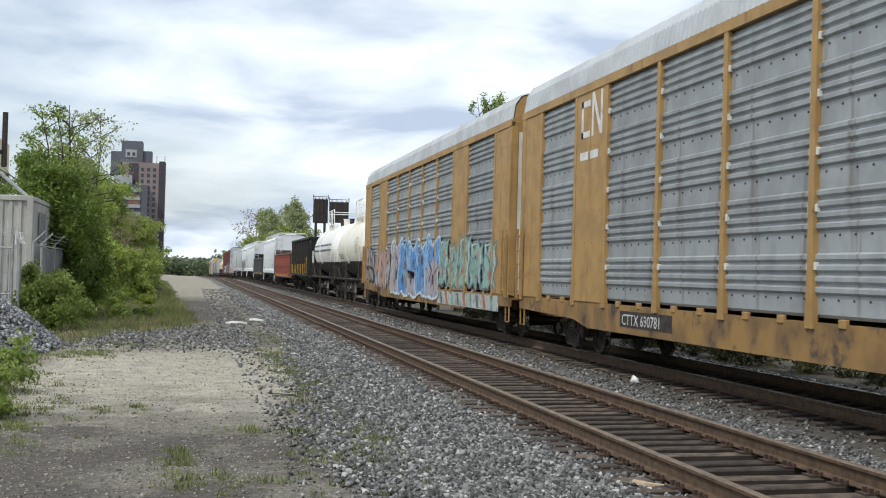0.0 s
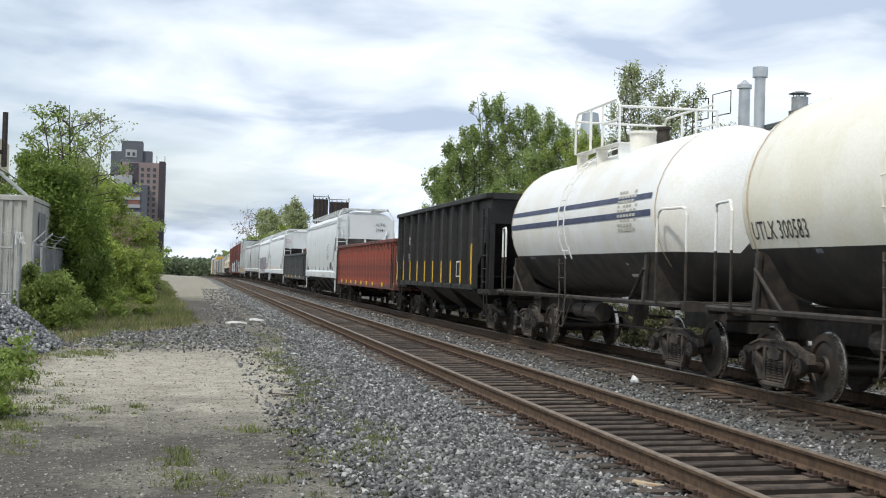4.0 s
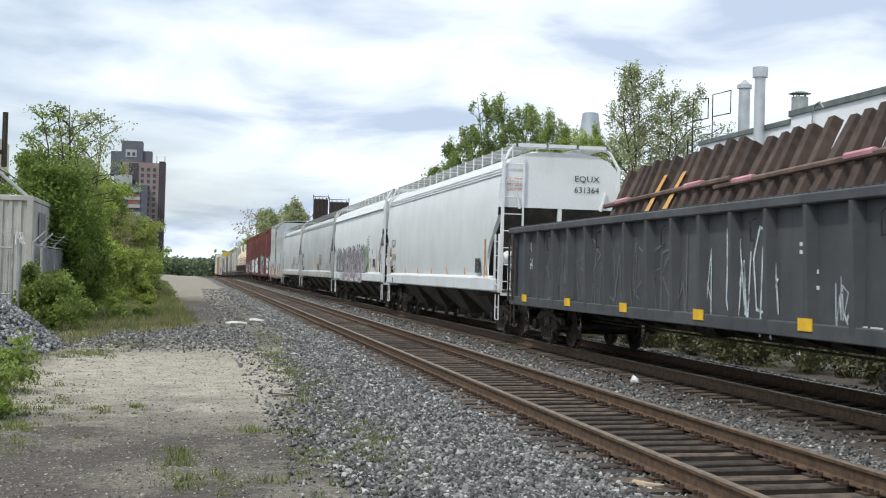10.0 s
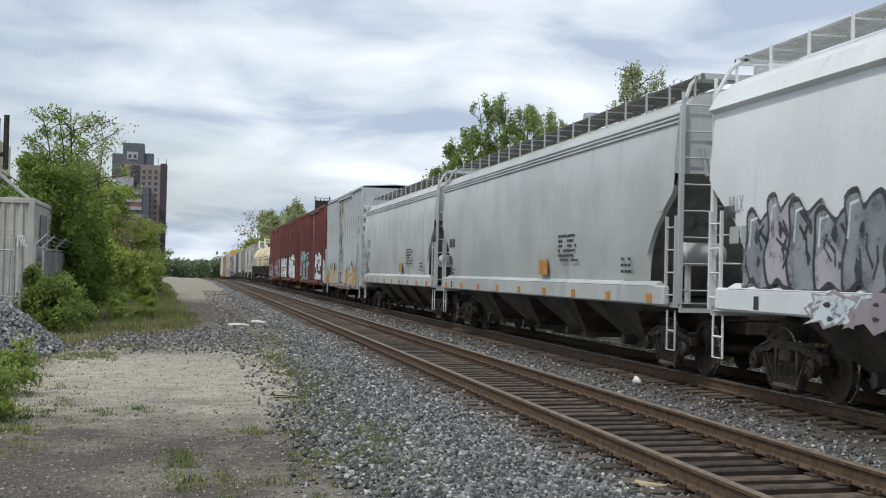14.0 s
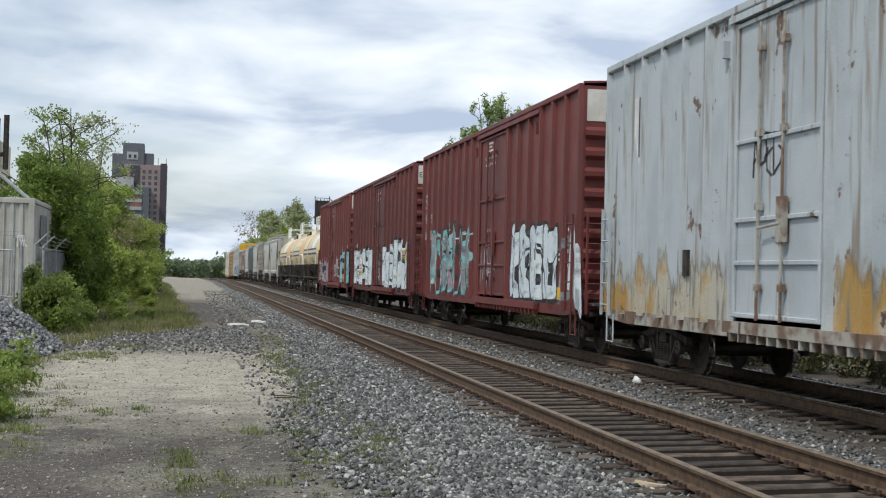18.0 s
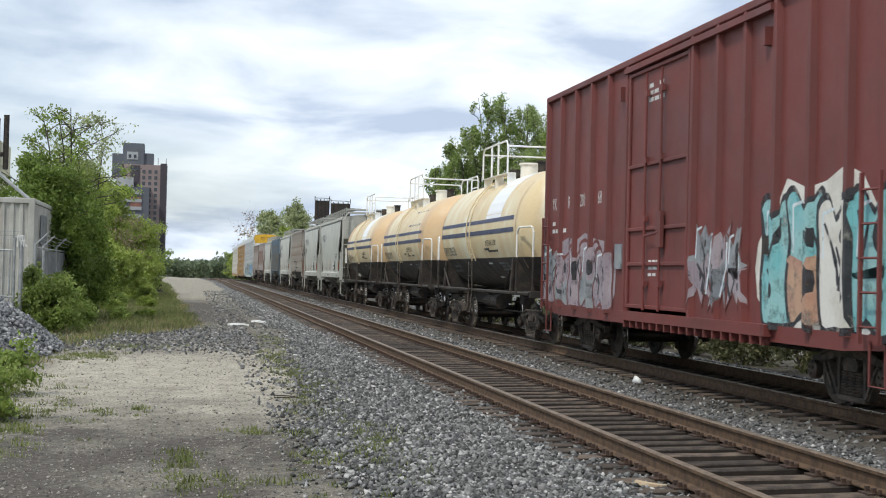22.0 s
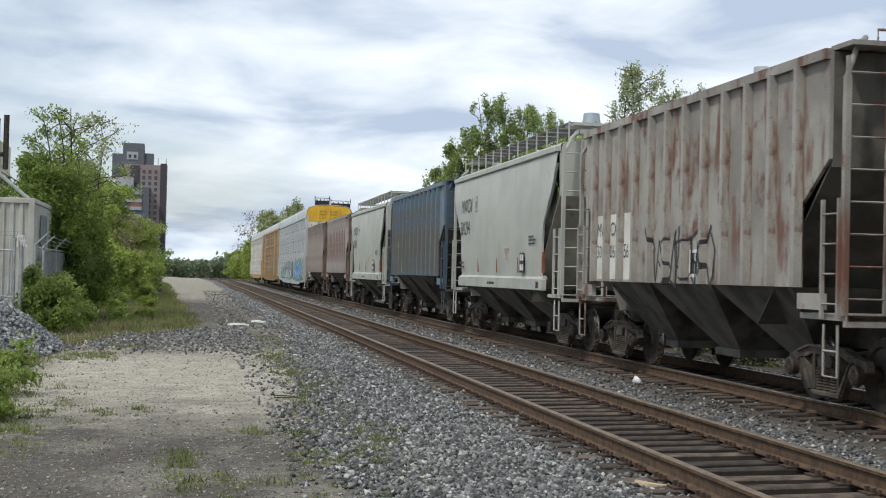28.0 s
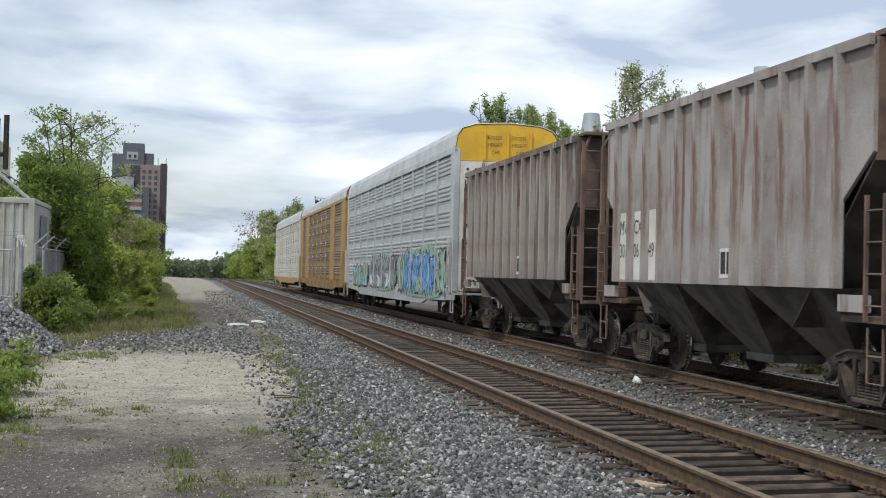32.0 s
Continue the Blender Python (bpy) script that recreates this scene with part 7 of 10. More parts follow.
# two white tanks
for i, (lab, st, mk) in enumerate((("off-white tank car with black underside and top platform", False, "UTLX 300583"), ("off-white tank car with blue stripes and black underside", True, ""))):
    L, mid = slot(2 + i)
    car, h, e, r, zc = tank_car(lab, L, "ivory" if i == 0 else "tank_white", stripes=st)
    couple(2 + i, car)
    if mk:
        wrap(sign(car, mk, 0.36, -1.5, e - 0.95, 2.16, M["ink"], 0.82), r, zc)
    else:
        wrap(bars(car, -1.5, e - 0.9, 2.45, 1.6, 1, M["stripe"], 0.22, 0.04, 0, 2), r, zc)
        wrap(bars(car, -1.5, -e + 4.6, 3.62, 2.4, 1, M["stripe"], 0.34, 0.04, 0, 7), r, zc)
    wrap(bars(car, -1.5, -e + 2.9, 3.15, 1.15, 9, M["faint"], 0.05, 0.035, 0.2, 3 + i), r, zc)
    wrap(bars(car, -1.5, e - 2.0, 2.02, 0.9, 1, M["sp_grey"], 0.06, 0.03, 0.2, 5 + i), r, zc)
    b = Bm().add([(-1.4, -e + 3.35, 1.62), (-1.4, -e + 3.1, 1.88), (-1.4, -e + 2.85, 1.62), (-1.4, -e + 3.1, 1.36)], [(0, 1, 2, 3)])
    wrap(part("hazard_placard", b, M["chalk"], car, "pale diamond-shaped placard"), r, zc)

# black open hopper
L, mid = slot(4)
car = open_hopper("black open-top hopper with ribs and yellow reflective strips", L)
couple(4, car)
h = L / 2 - 0.35
sign(car, "C", 0.42, -1.512, h - 0.95, 2.55, M["chalk"], 0.6)
sign(car, "AX", 0.42, -1.512, h - 1.98, 2.55, M["chalk"], 0.6)
sign(car, "06", 0.42, -1.512, h - 0.8, 1.95, M["chalk"], 0.6)
sign(car, "961", 0.42, -1.512, h - 1.95, 1.95, M["chalk"], 0.55)
bars(car, -1.512, h - 1.05, 1.62, 0.55, 3, M["chalk"], 0.06, 0.05, 0.2, 3)
bars(car, -1.512, h - 0.95, 3.1, 0.55, 2, M["sp_grey"], 0.07, 0.05, 0.2, 8)
b = Bm()
y = 89.9 - mid
for y0, y1, z0, z1 in ((-0.28, 0.28, 1.9, 1.94), (-0.28, 0.28, 1.48, 1.52), (0.24, 0.28, 1.48, 1.94), (-0.28, -0.24, 1.48, 1.94)):
    b.box(-1.512, -1.505, y + y0, y + y1, z0, z1)
part("stencil_frame", b, M["chalk"], car)

# red gondola
L, mid = slot(5)
car, h, ys = gondola("scuffed red steel gondola with yellow reflective patches", L, "gon_red", "gon_rib", 0.98, 2.72, 0.93, (0, 3, 6, 8, 10, 12, 14, 16, 18))
couple(5, car)
graffiti(car, -1.475, 117.2 - mid, 1.45, 3.3, 0.95, 7, ["sp_white"], "gon_red", 23, 0.022, label="thin white spray scribble")
sign(car, "337", 0.34, -1.48, 8.3, 2.12, M["chalk"], 0.75)
sign(car, "544", 0.34, -1.48, 7.35, 2.12, M["chalk"], 0.75)
bars(car, -1.48, h - 1.5, 2.4, 0.75, 1, M["chalk"], 0.34, 0.1, 0, 2)
bars(car, -1.48, -h + 3.9, 1.35, 0.5, 2, M["chalk"], 0.09, 0.05, 0.1, 3)
bars(car, -1.48, -h + 2.9, 1.35, 0.5, 2, M["chalk"], 0.09, 0.05, 0.1, 4)
rnd = random.Random(12)
for k in range(16):
    yc, zc, ry, rz = -h + rnd.choice((0.12, 0.55, 0.75, 1.5, 2.4)) + 0.12 * rnd.random(), rnd.uniform(1.2, 2.6), rnd.uniform(0.03, 0.13), rnd.uniform(0.08, 0.34)
    b = Bm().add([(-1.4745, yc + ry * (0.6 + 0.6 * rnd.random()) * math.cos(0.7 * q), zc + rz * (0.6 + 0.6 * rnd.random()) * math.sin(0.7 * q)) for q in range(9)], [tuple(range(9))])
    over_ribs(car, b)
    part("scraped_paint", b, M["rack_white" if k % 3 else "sp_peach"], car, "pale scraped and peeling paint")

# white covered hoppers of several makes, with the charcoal gondola between
L, mid = slot(6)
car = center_flow("clean white covered hopper with roof walk and end ladders", L, "white", bays=4, strip="ink", sill_z=(1.15, 1.48), slope="slope_grey")
couple(6, car)
e = L / 2 - 0.74
sign(car, "ACFX", 0.26, -1.603, e - 1.5, 2.62, M["ink"], 0.8, lean=0.1)
sign(car, "39441", 0.26, -1.603, e - 1.5, 2.10, M["ink"], 0.8)
sign(car, "ACFX", 0.22, 0.55, -e - 0.02, 3.98, M["ink"], 0.9, end=True)
sign(car, "39441", 0.22, 0.55, -e - 0.02, 3.70, M["ink"], 0.9, end=True)
bars(car, -1.602, e - 1.3, 1.82, 0.6, 2, M["stencil_grey"], 0.05, 0.05, 0.2, 1)
bars(car, -1.604, -e + 4.2, 3.0, 1.0, 7, M["stencil_grey"], 0.06, 0.07, 0.25, 2)
bars(car, -1.604, e - 6.4, 3.2, 0.4, 2, M["sp_peach"], 0.06, 0.06, 0.2, 3)
bars(car, -1.636, -e + 6.0, 1.36, 1.4, 3, M["stencil_grey"], 0.05, 0.04, 0.2, 4)
for dy in (0.0, 0.42):
    patch(car, "stencil_block", -1.602, -e + 1.9 + dy * 0.7, -e + 2.15 + dy * 0.7, 1.62, 2.0, M["ink"], 0.004)
for yy, mm in ((e - 0.6, "ink"), (e - 1.9, "yellow"), (2.0, "yellow"), (-3.0, "yellow"), (-e + 1.6, "ink")):
    patch(car, "sill_label", -1.632, yy, yy + 0.14, 1.24, 1.36, M[mm], 0.004)

L, mid = slot(7)
car, h, ys = gondola("charcoal steel gondola with white scribbled graffiti", L, "charcoal", "charcoal", 0.98, 2.58, 1.22, (0, 3, 6, 9, 12, 15))
couple(7, car)
gon_h = h
b = Bm()
rnd = random.Random(5)
for k in range(110):
    yy = -h + 2 * h * k / 110
    for s in (-1, 1):
        b.box(s * 1.5 - 0.05, s * 1.5 + 0.05, yy, yy + 0.07 + 0.04 * rnd.random(), 2.69, 2.73)
part("chord_cleats", b, M["charcoal"], car)
sign(car, "PRSX", 0.36, -1.482, 160.3 - mid, 2.12, M["chalk"], 0.75)
sign(car, "6564", 0.36, -1.482, 160.2 - mid, 1.72, M["chalk"], 0.85)
for yy, ww, hh, sd in ((148.4, 0.75, 1.3, 31), (147.4, 0.75, 1.3, 37), (149.6, 0.7, 1.0, 41), (143.9, 0.7, 0.9, 43), (145.1, 0.5, 0.6, 47)):
    graffiti(car, -1.476, yy - mid, 1.05, ww, hh, 3, ["sp_white"], "charcoal", sd, 0.018, label="thin white spray scribble")
for yy, sd in ((158.3, 3), (156.0, 4), (154.0, 5), (151.9, 6)):
    graffiti(car, -1.476, yy - mid, 1.1, 1.9, 1.2, 5, ["sp_dim"], "charcoal", sd, 0.02, label="faded grey spray scribble")
bars(car, -1.48, 145.9 - mid, 1.75, 0.45, 3, M["chalk"], 0.05, 0.05, 0.2, 3)
bars(car, -1.48, 144.6 - mid, 1.1, 0.8, 1, M["chalk"], 0.09, 0.05, 0.2, 4)
bars(car, -1.48, 146.1 - mid, 2.1, 0.5, 2, M["chalk"], 0.05, 0.05, 0.2, 6)

# track panels heaped in the gondola
sleeper_me = Bm().box(-1.3, 1.3, -0.11, 0.11, -0.09, 0.09, 0, 0.012).mesh("sleeper", M["load_wood"])
for n_, (s0, s1, zc_, lean) in enumerate(((157.6, 151.9, 2.72, 66), (151.4, 145.9, 2.78, 64))):
    tp = thing("track_panel", "scrap track panel of dark creosoted sleepers in a gondola", "track panel", "track panels on the gondola")
    n = int((s0 - s1) / 0.46)
    cl, sl_ = math.cos(radians(lean)), math.sin(radians(lean))
    for i in range(n):
        yy = s0 - (s0 - s1) * i / (n - 1) - mid
        slip = 0.10 * (frac(i, n_) - 0.5)
        part("sleeper", sleeper_me, None, tp, at=pose(-0.28 + slip * cl, yy, zc_ + slip * sl_ + 0.012 * i, 6 * frac(i, 8) - 3, -lean + 5 * frac(i, 4) - 2.5, 6 * frac(i, 6) - 3))
    for d, lift in ((0.42, 0.0), (-0.95, 0.0)):
        b = Bm()
        ends_ = [(-0.28 + d * cl - 0.15 * sl_, yy - mid, zc_ + d * sl_ + 0.15 * cl + dz) for yy, dz in ((s0 + 0.6, -0.03), ((s0 + s1) / 2, 0.06), (s1 - 0.6, 0.14))]
        b.tube(ends_, 0.055, 7)
        part("rail", b, M["rust_rib"], tp)
        if d > 0:
            for f0, f1, mt_ in ((0.12, 0.24, "sp_pink"), (0.70, 0.82, "sp_pink")):
                p0, p1 = Vector(ends_[0]).lerp(Vector(ends_[2]), f0), Vector(ends_[0]).lerp(Vector(ends_[2]), f1)
                part("paint_mark", Bm().tube([p0 + Vector((-0.005, 0, 0.03)), p1 + Vector((-0.005, 0, 0.03))], 0.06, 7), M[mt_], tp, "pink marking paint on the rail")
    for dy in (2.6, 3.6) if n_ == 0 else ():
        yy = s0 - mid - dy
        pts = [(-0.9, 0.06, -0.16), (-0.2, 0.18, -0.16), (0.9, -0.1, -0.16)]
        b = Bm()
        for (p, q2) in zip(pts, pts[1:]):
            b.add([(-0.28 + a_[0] * cl - 0.17 * sl_, yy + a_[1] + w_, zc_ + a_[0] * sl_ + 0.17 * cl) for a_, w_ in ((p, -0.14), (p, 0.14), (q2, 0.09), (q2, -0.09))], [(0, 1, 2, 3)])
        part("paint_mark", b, M["load_orange"], tp, "orange marking paint on the sleepers")
    if n_ == 1:
        for q2 in range(5):
            part("loose_sleeper", sleeper_me, None, tp, at=pose(-0.3 + 0.3 * frac(q2, 3), s1 - 0.9 - 0.33 * q2 - mid, 2.95 + 0.12 * frac(q2, 5), 0, (-75, -20, -62, -5, -80)[q2], (-30, 60, 20, 75, 8)[q2]))
    CARS.append((tp, mid))

for idx, (lab, paint, kw) in {8: ("white covered hopper with orange reflective strips", "white", dict(bays=4)),
                              9: ("off-white covered hopper with a long grey and mauve graffiti", "white", dict(bays=4, grooves=False, top=4.72)),
                              10: ("pale grey covered hopper with weather streaks", "pale", dict(bays=4, strip=None, slope="slope_grey")),
                              11: ("streaked silver grey covered hopper with white sill", "mid", dict(bays=4, strip=None, slope="slope_grey"))}.items():
    L, mid = slot(idx)
    car = center_flow(lab, L, paint, **kw)
    couple(idx, car)
    e = L / 2 - 0.74
    if idx == 8:
        sign(car, "EQUX", 0.38, -1.603, e - 1.3, 2.52, M["ink"], 0.9)
        sign(car, "631364", 0.38, -1.603, e - 1.35, 2.00, M["ink"], 0.85)
        sign(car, "EQUX", 0.22, 0.35, -e - 0.02, 3.98, M["ink"], 1.1, end=True)
        sign(car, "631364", 0.22, 0.35, -e - 0.02, 3.70, M["ink"], 1.0, end=True)
        sign(car, "CAUTION", 0.10, -1.42, -e - 0.02, 3.95, M["redpaint"], 1.0, end=True)
        sign(car, "NO SIDE", 0.10, -1.40, -e - 0.02, 3.82, M["redpaint"], 1.0, end=True)
        sign(car, "LADDER", 0.10, -1.38, -e - 0.02, 3.69, M["redpaint"], 1.0, end=True)
        bars(car, -1.602, e - 1.45, 1.85, 0.8, 2, M["stencil_grey"], 0.06, 0.06, 0.2, 1)
        for yy in (-e + 2.0, -e + 2.3):
            patch(car, "stencil_block", -1.603, yy, yy + 0.26, 1.62, 2.0, M["ink"], 0.004)
        patch(car, "orange_stripe", -1.604, -e + 1.35, -e + 1.45, 1.5, 2.5, M["orange"], 0.006)
        patch(car, "orange_stripe", -1.604, e - 1.2, e - 1.1, 1.5, 2.5, M["orange"], 0.006)
    if idx == 9:
        graffiti(car, -1.604, 199.6 - mid, 1.45, 4.4, 1.2, 6, ["sp_lilac", "sp_grey"], "ink", 51, 0.12, spiky=False)
        sign(car, "NLLX", 0.34, -1.604, e - 0.75, 2.55, M["sp_grey"], 0.62)
        bars(car, -1.604, e - 0.8, 2.35, 0.8, 1, M["stencil_grey"], 0.24, 0.05, 0, 71)
        graffiti(car, -1.604, 195.2 - mid, 1.32, 6.6, 1.35, 8, ["sp_lilac", "sp_mauve"], "ink", 53, 0.11, spiky=False)
        graffiti(car, -1.637, 197.5 - mid, 1.06, 8.5, 0.42, 8, ["sp_mauve", "sp_white"], "sp_mauve", 57, 0.09)
        b = Bm()
        for i, (dy, dz, rr) in enumerate(((0, 2.15, 0.62), (0.5, 1.9, 0.5), (0.95, 2.3, 0.4), (1.3, 2.05, 0.3), (2.1, 2.5, 0.08), (2.3, 2.05, 0.11), (2.7, 1.8, 0.07), (1.7, 2.7, 0.06), (3.0, 2.4, 0.1))):
            b.add([(-1.605 - 0.0005 * i, 188.9 - dy - mid + rr * 1.3 * math.cos(2 * math.pi * k / 14), dz + rr * math.sin(2 * math.pi * k / 14)) for k in range(14)], [tuple(range(14))])
        part("graffiti", b, M["sp_olive"], car, "olive green spray cloud with drips")
        bars(car, -1.604, -e + 4.6, 3.1, 0.95, 8, M["stencil_grey"], 0.06, 0.06, 0.25, 2)
        for dy in (0.0, 0.3):
            patch(car, "stencil_block", -1.603, -e + 2.0 + dy, -e + 2.25 + dy, 1.75, 2.1, M["ink"], 0.004)
        patch(car, "orange_stripe", -1.604, -e + 1.37, -e + 1.42, 1.5, 2.6, M["orange"], 0.006)
        bars(car, -1.604, e - 0.6, 2.65, 0.4, 1, M["ink"], 0.18, 0.05, 0, 4)
    if idx in (10, 11):
        bars(car, -1.604, e - 1.2, 2.62, 0.9, 1, M["ink"], 0.24, 0.05, 0, idx) if idx == 10 else sign(car, "SHQX", 0.46, -1.603, e - 1.3, 2.66, M["ink"], 0.8)
        bars(car, -1.604, e - 1.2, 2.12, 1.0, 1, M["ink"], 0.24, 0.05, 0, idx + 1) if idx == 10 else sign(car, "41907", 0.46, -1.603, e - 1.3, 2.14, M["ink"], 0.75)
        bars(car, -1.602, e - 1.3, 1.75, 0.8, 2, M["ink"], 0.05, 0.05, 0.2, idx)
        patch(car, "warning_label", -1.604, -2.4, -1.7, 1.62, 1.95, M["orange"], 0.004)
        bars(car, -1.604, -3.2, 2.45, 1.5, 6, M["ink"], 0.05, 0.05, 0.25, idx + 3)
        bars(car, -1.602, -e + 2.6, 1.95, 0.6, 3, M["ink"], 0.05, 0.06, 0.2, idx + 5)
        lab_me = Bm().box(-1.64, -1.634, -0.14, 0.14, 1.2, 1.34).mesh("reflector_patch", M["orange"])
        mesh_row("reflector_patch", lab_me, car, [(0, -e + 1.0 + (2 * e - 2) * i / 8, 0) for i in range(9)])
    patch(car, "sill_label", -1.632, e - 1.9, e - 1.74, 1.2, 1.38, M["ink"], 0.004)

# boxcars
L, mid = slot(12)
car, h, w = boxcar("pale grey boxcar, rust-stained along the bottom", L, "box_grey", low="box_sill", door_at=250.9 - mid, door_w=2.85, step=0.92, ztop=5.42, inset=0.82)
couple(12, car)
b = Bm()
n = 60
for i in range(n):
    ya, yb = -h + 0.03 + (2 * h - 0.06) * i / n, -h + 0.03 + (2 * h - 0.06) * (i + 1) / n
    if ya > 250.9 - mid + 1.45 or yb < 250.9 - mid - 1.45:
        b.add([(-w - 0.002, ya, 0.96), (-w - 0.002, yb, 0.96), (-w - 0.002, yb, 2.95), (-w - 0.002, ya, 2.95)], [(0, 1, 2, 3)])
over_ribs(car, b)
part("rust_stain", b, M["box_rust"], car, "flaking paint with ochre rust stains")
patch(car, "stencil_block", -w - 0.002, -h + 1.25, -h + 1.7, 1.7, 2.1, M["ink"], 0.005)
patch(car, "yellow_label", -w - 0.002, -h + 1.3, -h + 1.75, 1.1, 1.35, M["yellow"], 0.005)
b = Bm().prism([(256.85 - mid, 4.75), (256.3 - mid, 4.75), (256.3 - mid, 4.1), (256.57 - mid, 3.55), (256.85 - mid, 4.1)], "x", -w - 0.006, -w - 0.002)
part("emblem", b, M["chalk"], car, "white shield-shaped emblem")
patch(car, "emblem_stripe", -w - 0.006, 256.5 - mid, 256.62 - mid, 3.7, 4.75, M["ink"], 0.003)
patch(car, "orange_label", -w - 0.002, -h + 0.35, -h + 0.7, 1.1, 1.45, M["orange"], 0.005)
patch(car, "route_card", -w - 0.002, h - 4.2, h - 3.8, 1.65, 2.05, M["running_gear"], 0.05)
patch(car, "route_card", -w - 0.002, -h + 3.2, -h + 3.5, 1.85, 2.1, M["running_gear"], 0.05)
graffiti(car, -w - 0.03, 251.7 - mid, 3.05, 0.95, 0.6, 4, ["sp_ink"], "box_grey", 61, 0.045, label="thin grey spray scribble")
graffiti(car, -w - 0.004, -h + 1.2, 3.4, 0.9, 0.7, 2, ["sp_mauve"], "box_grey", 62, 0.05, label="thin mauve spray scribble")

red_cars = ((13, "weathered red boxcar with turquoise and white graffiti", "box_red", 267.9, 3.2), (14, "brown-red boxcar with big white bubble graffiti", "box_red2", 289.1, 3.05), (15, "bright red boxcar with a pastel graffiti", "box_bright", 307.6, 3.05))
for idx, lab, paint, door_s, dw in red_cars:
    L, mid = slot(idx)
    car, h, w = boxcar(lab, L, paint, door_at=door_s - mid, door_w=dw, step=1.02, ztop=5.38)
    couple(idx, car)
    d = door_s - mid
    wx = -w - 0.004
    rib_y = sorted(RIBS[car.name][0], reverse=True)
    bay = [(a + c) / 2 for a, c in zip(rib_y, rib_y[1:])]
    part("end_sign", Bm().box(-w + 0.02, w - 0.02, -h - 0.012, -h - 0.004, 4.72, 5.36), M["rack_white"], car, "off-white band across the end")
    if idx == 14:
        sign(car, "EXCESS HEIGHT CAR", 0.26, -w + 0.1, -h - 0.018, 4.95, M["ink"], 0.92, end=True)
    bars(car, -w - 0.035, d + 0.5, 4.9, 0.8, 3, M["chalk"], 0.07, 0.05, 0.2, idx) if idx != 13 else None
    bars(car, -w - 0.035, d + 0.4, 1.9, 0.6, 3, M["chalk"], 0.05, 0.06, 0.3, idx + 1)
    bars(car, wx, -h + 2.2, 2.3, 0.75, 4, M["chalk"], 0.05, 0.06, 0.3, idx + 2)
    bars(car, wx, -h + 1.1, 2.6, 0.3, 6, M["chalk"], 0.07, 0.08, 0.3, idx + 3)
    patch(car, "yellow_label", wx, -h + 1.3, -h + 1.75, 1.1, 1.36, M["yellow"], 0.005)
    patch(car, "route_card", wx, -h + 3.1, -h + 3.4, 1.95, 2.2, M["running_gear"], 0.06)
    if idx == 13:
        for k, (a, c) in enumerate((("NO", "600"), ("KL", "330"))):
            sign(car, a, 0.42, wx, bay[k] + 0.22, 3.24, M["chalk"], 0.6)
            sign(car, c, 0.42, wx, bay[k] + 0.30, 2.70, M["chalk"], 0.55)
        graffiti(car, wx, bay[0] + 0.3, 3.75, 0.8, 0.5, 3, ["sp_white"], "box_red", 72, 0.035, label="small white spray scribble")
        sign(car, "CLOSE AND LOCK DOOR", 0.115, -w - 0.035, d + 1.0, 4.62, M["chalk"], 1.0)
        sign(car, "BEFORE MOVING CAR", 0.115, -w - 0.035, d + 0.95, 4.44, M["chalk"], 1.0)
        bars(car, -w - 0.035, d + 0.75, 5.05, 0.9, 3, M["chalk"], 0.05, 0.045, 0.2, 9)
        sign(car, "OPEN CLOSE", 0.10, -w - 0.035, d + 0.75, 2.72, M["chalk"], 0.9)
        sign(car, "SEAL", 0.14, -w - 0.035, d - 0.1, 1.72, M["chalk"], 0.9)
        graffiti(car, wx, 276.9 - mid, 1.0, 6.2, 2.0, 6, ["sp_grey", "sp_mauve", "box_red"], "sp_cyan", 71, 0.085, ["sp_ink"], 0.1, spiky=True)
        graffiti(car, wx, 265.9 - mid, 0.98, 4.1, 2.0, 4, ["sp_white"], "ink", 75, 0.16, spiky=False)
        graffiti(car, wx, 261.4 - mid, 1.0, 1.6, 1.9, 2, ["sp_grey", "sp_white"], "sp_white", 79, 0.05)
        graffiti(car, -w - 0.035, d + 1.3, 1.3, 1.2, 1.2, 3, ["sp_mauve", "sp_white"], "box_red", 81, 0.035)
        patch(car, "yellow_stripe", wx, 262.9 - mid, 263.15 - mid, 1.3, 2.3, M["orange"], 0.004)
    if idx == 14:
        graffiti(car, wx, 297.0 - mid, 0.95, 5.6, 1.75, 4, ["sp_white"], "ink", 83, 0.17, spiky=False, accent="sp_yellow")
        graffiti(car, wx, 287.4 - mid, 0.9, 5.6, 2.0, 4, ["sp_white"], "ink", 89, 0.17, spiky=False, accent="sp_yellow")
        flares(car, wx, 297.0 - mid, 0.95, 5.6, 1.75, 84)
        flares(car, wx, 287.4 - mid, 0.9, 5.6, 2.0, 90)
        patch(car, "yellow_strip", wx - 0.002, 298.25 - mid, 298.32 - mid, 1.5, 2.5, M["sp_yellow"], 0.004)
        graffiti(car, -w - 0.035, d + 0.4, 1.2, 0.9, 1.5, 2, ["sp_white", "sp_mauve"], "ink", 91, 0.06)
        bars(car, wx, h - 0.8, 2.9, 0.9, 2, M["chalk"], 0.16, 0.3, 0.2, 12)
    if idx == 15:
        graffiti(car, wx, 303.4 - mid, 0.95, 3.4, 1.85, 4, ["rack_white", "sp_cyan", "sp_peach"], "ink", 93, 0.11, ["rack_white", "rack_white"])
        graffiti(car, wx, 314.7 - mid, 0.95, 4.6, 1.35, 5, ["sp_grey", "sp_mauve"], "box_bright", 95, 0.09, ["sp_mauve"])
        graffiti(car, wx, 305.9 - mid, 1.2, 1.9, 1.3, 3, ["sp_grey", "sp_mauve"], "box_bright", 97, 0.06)
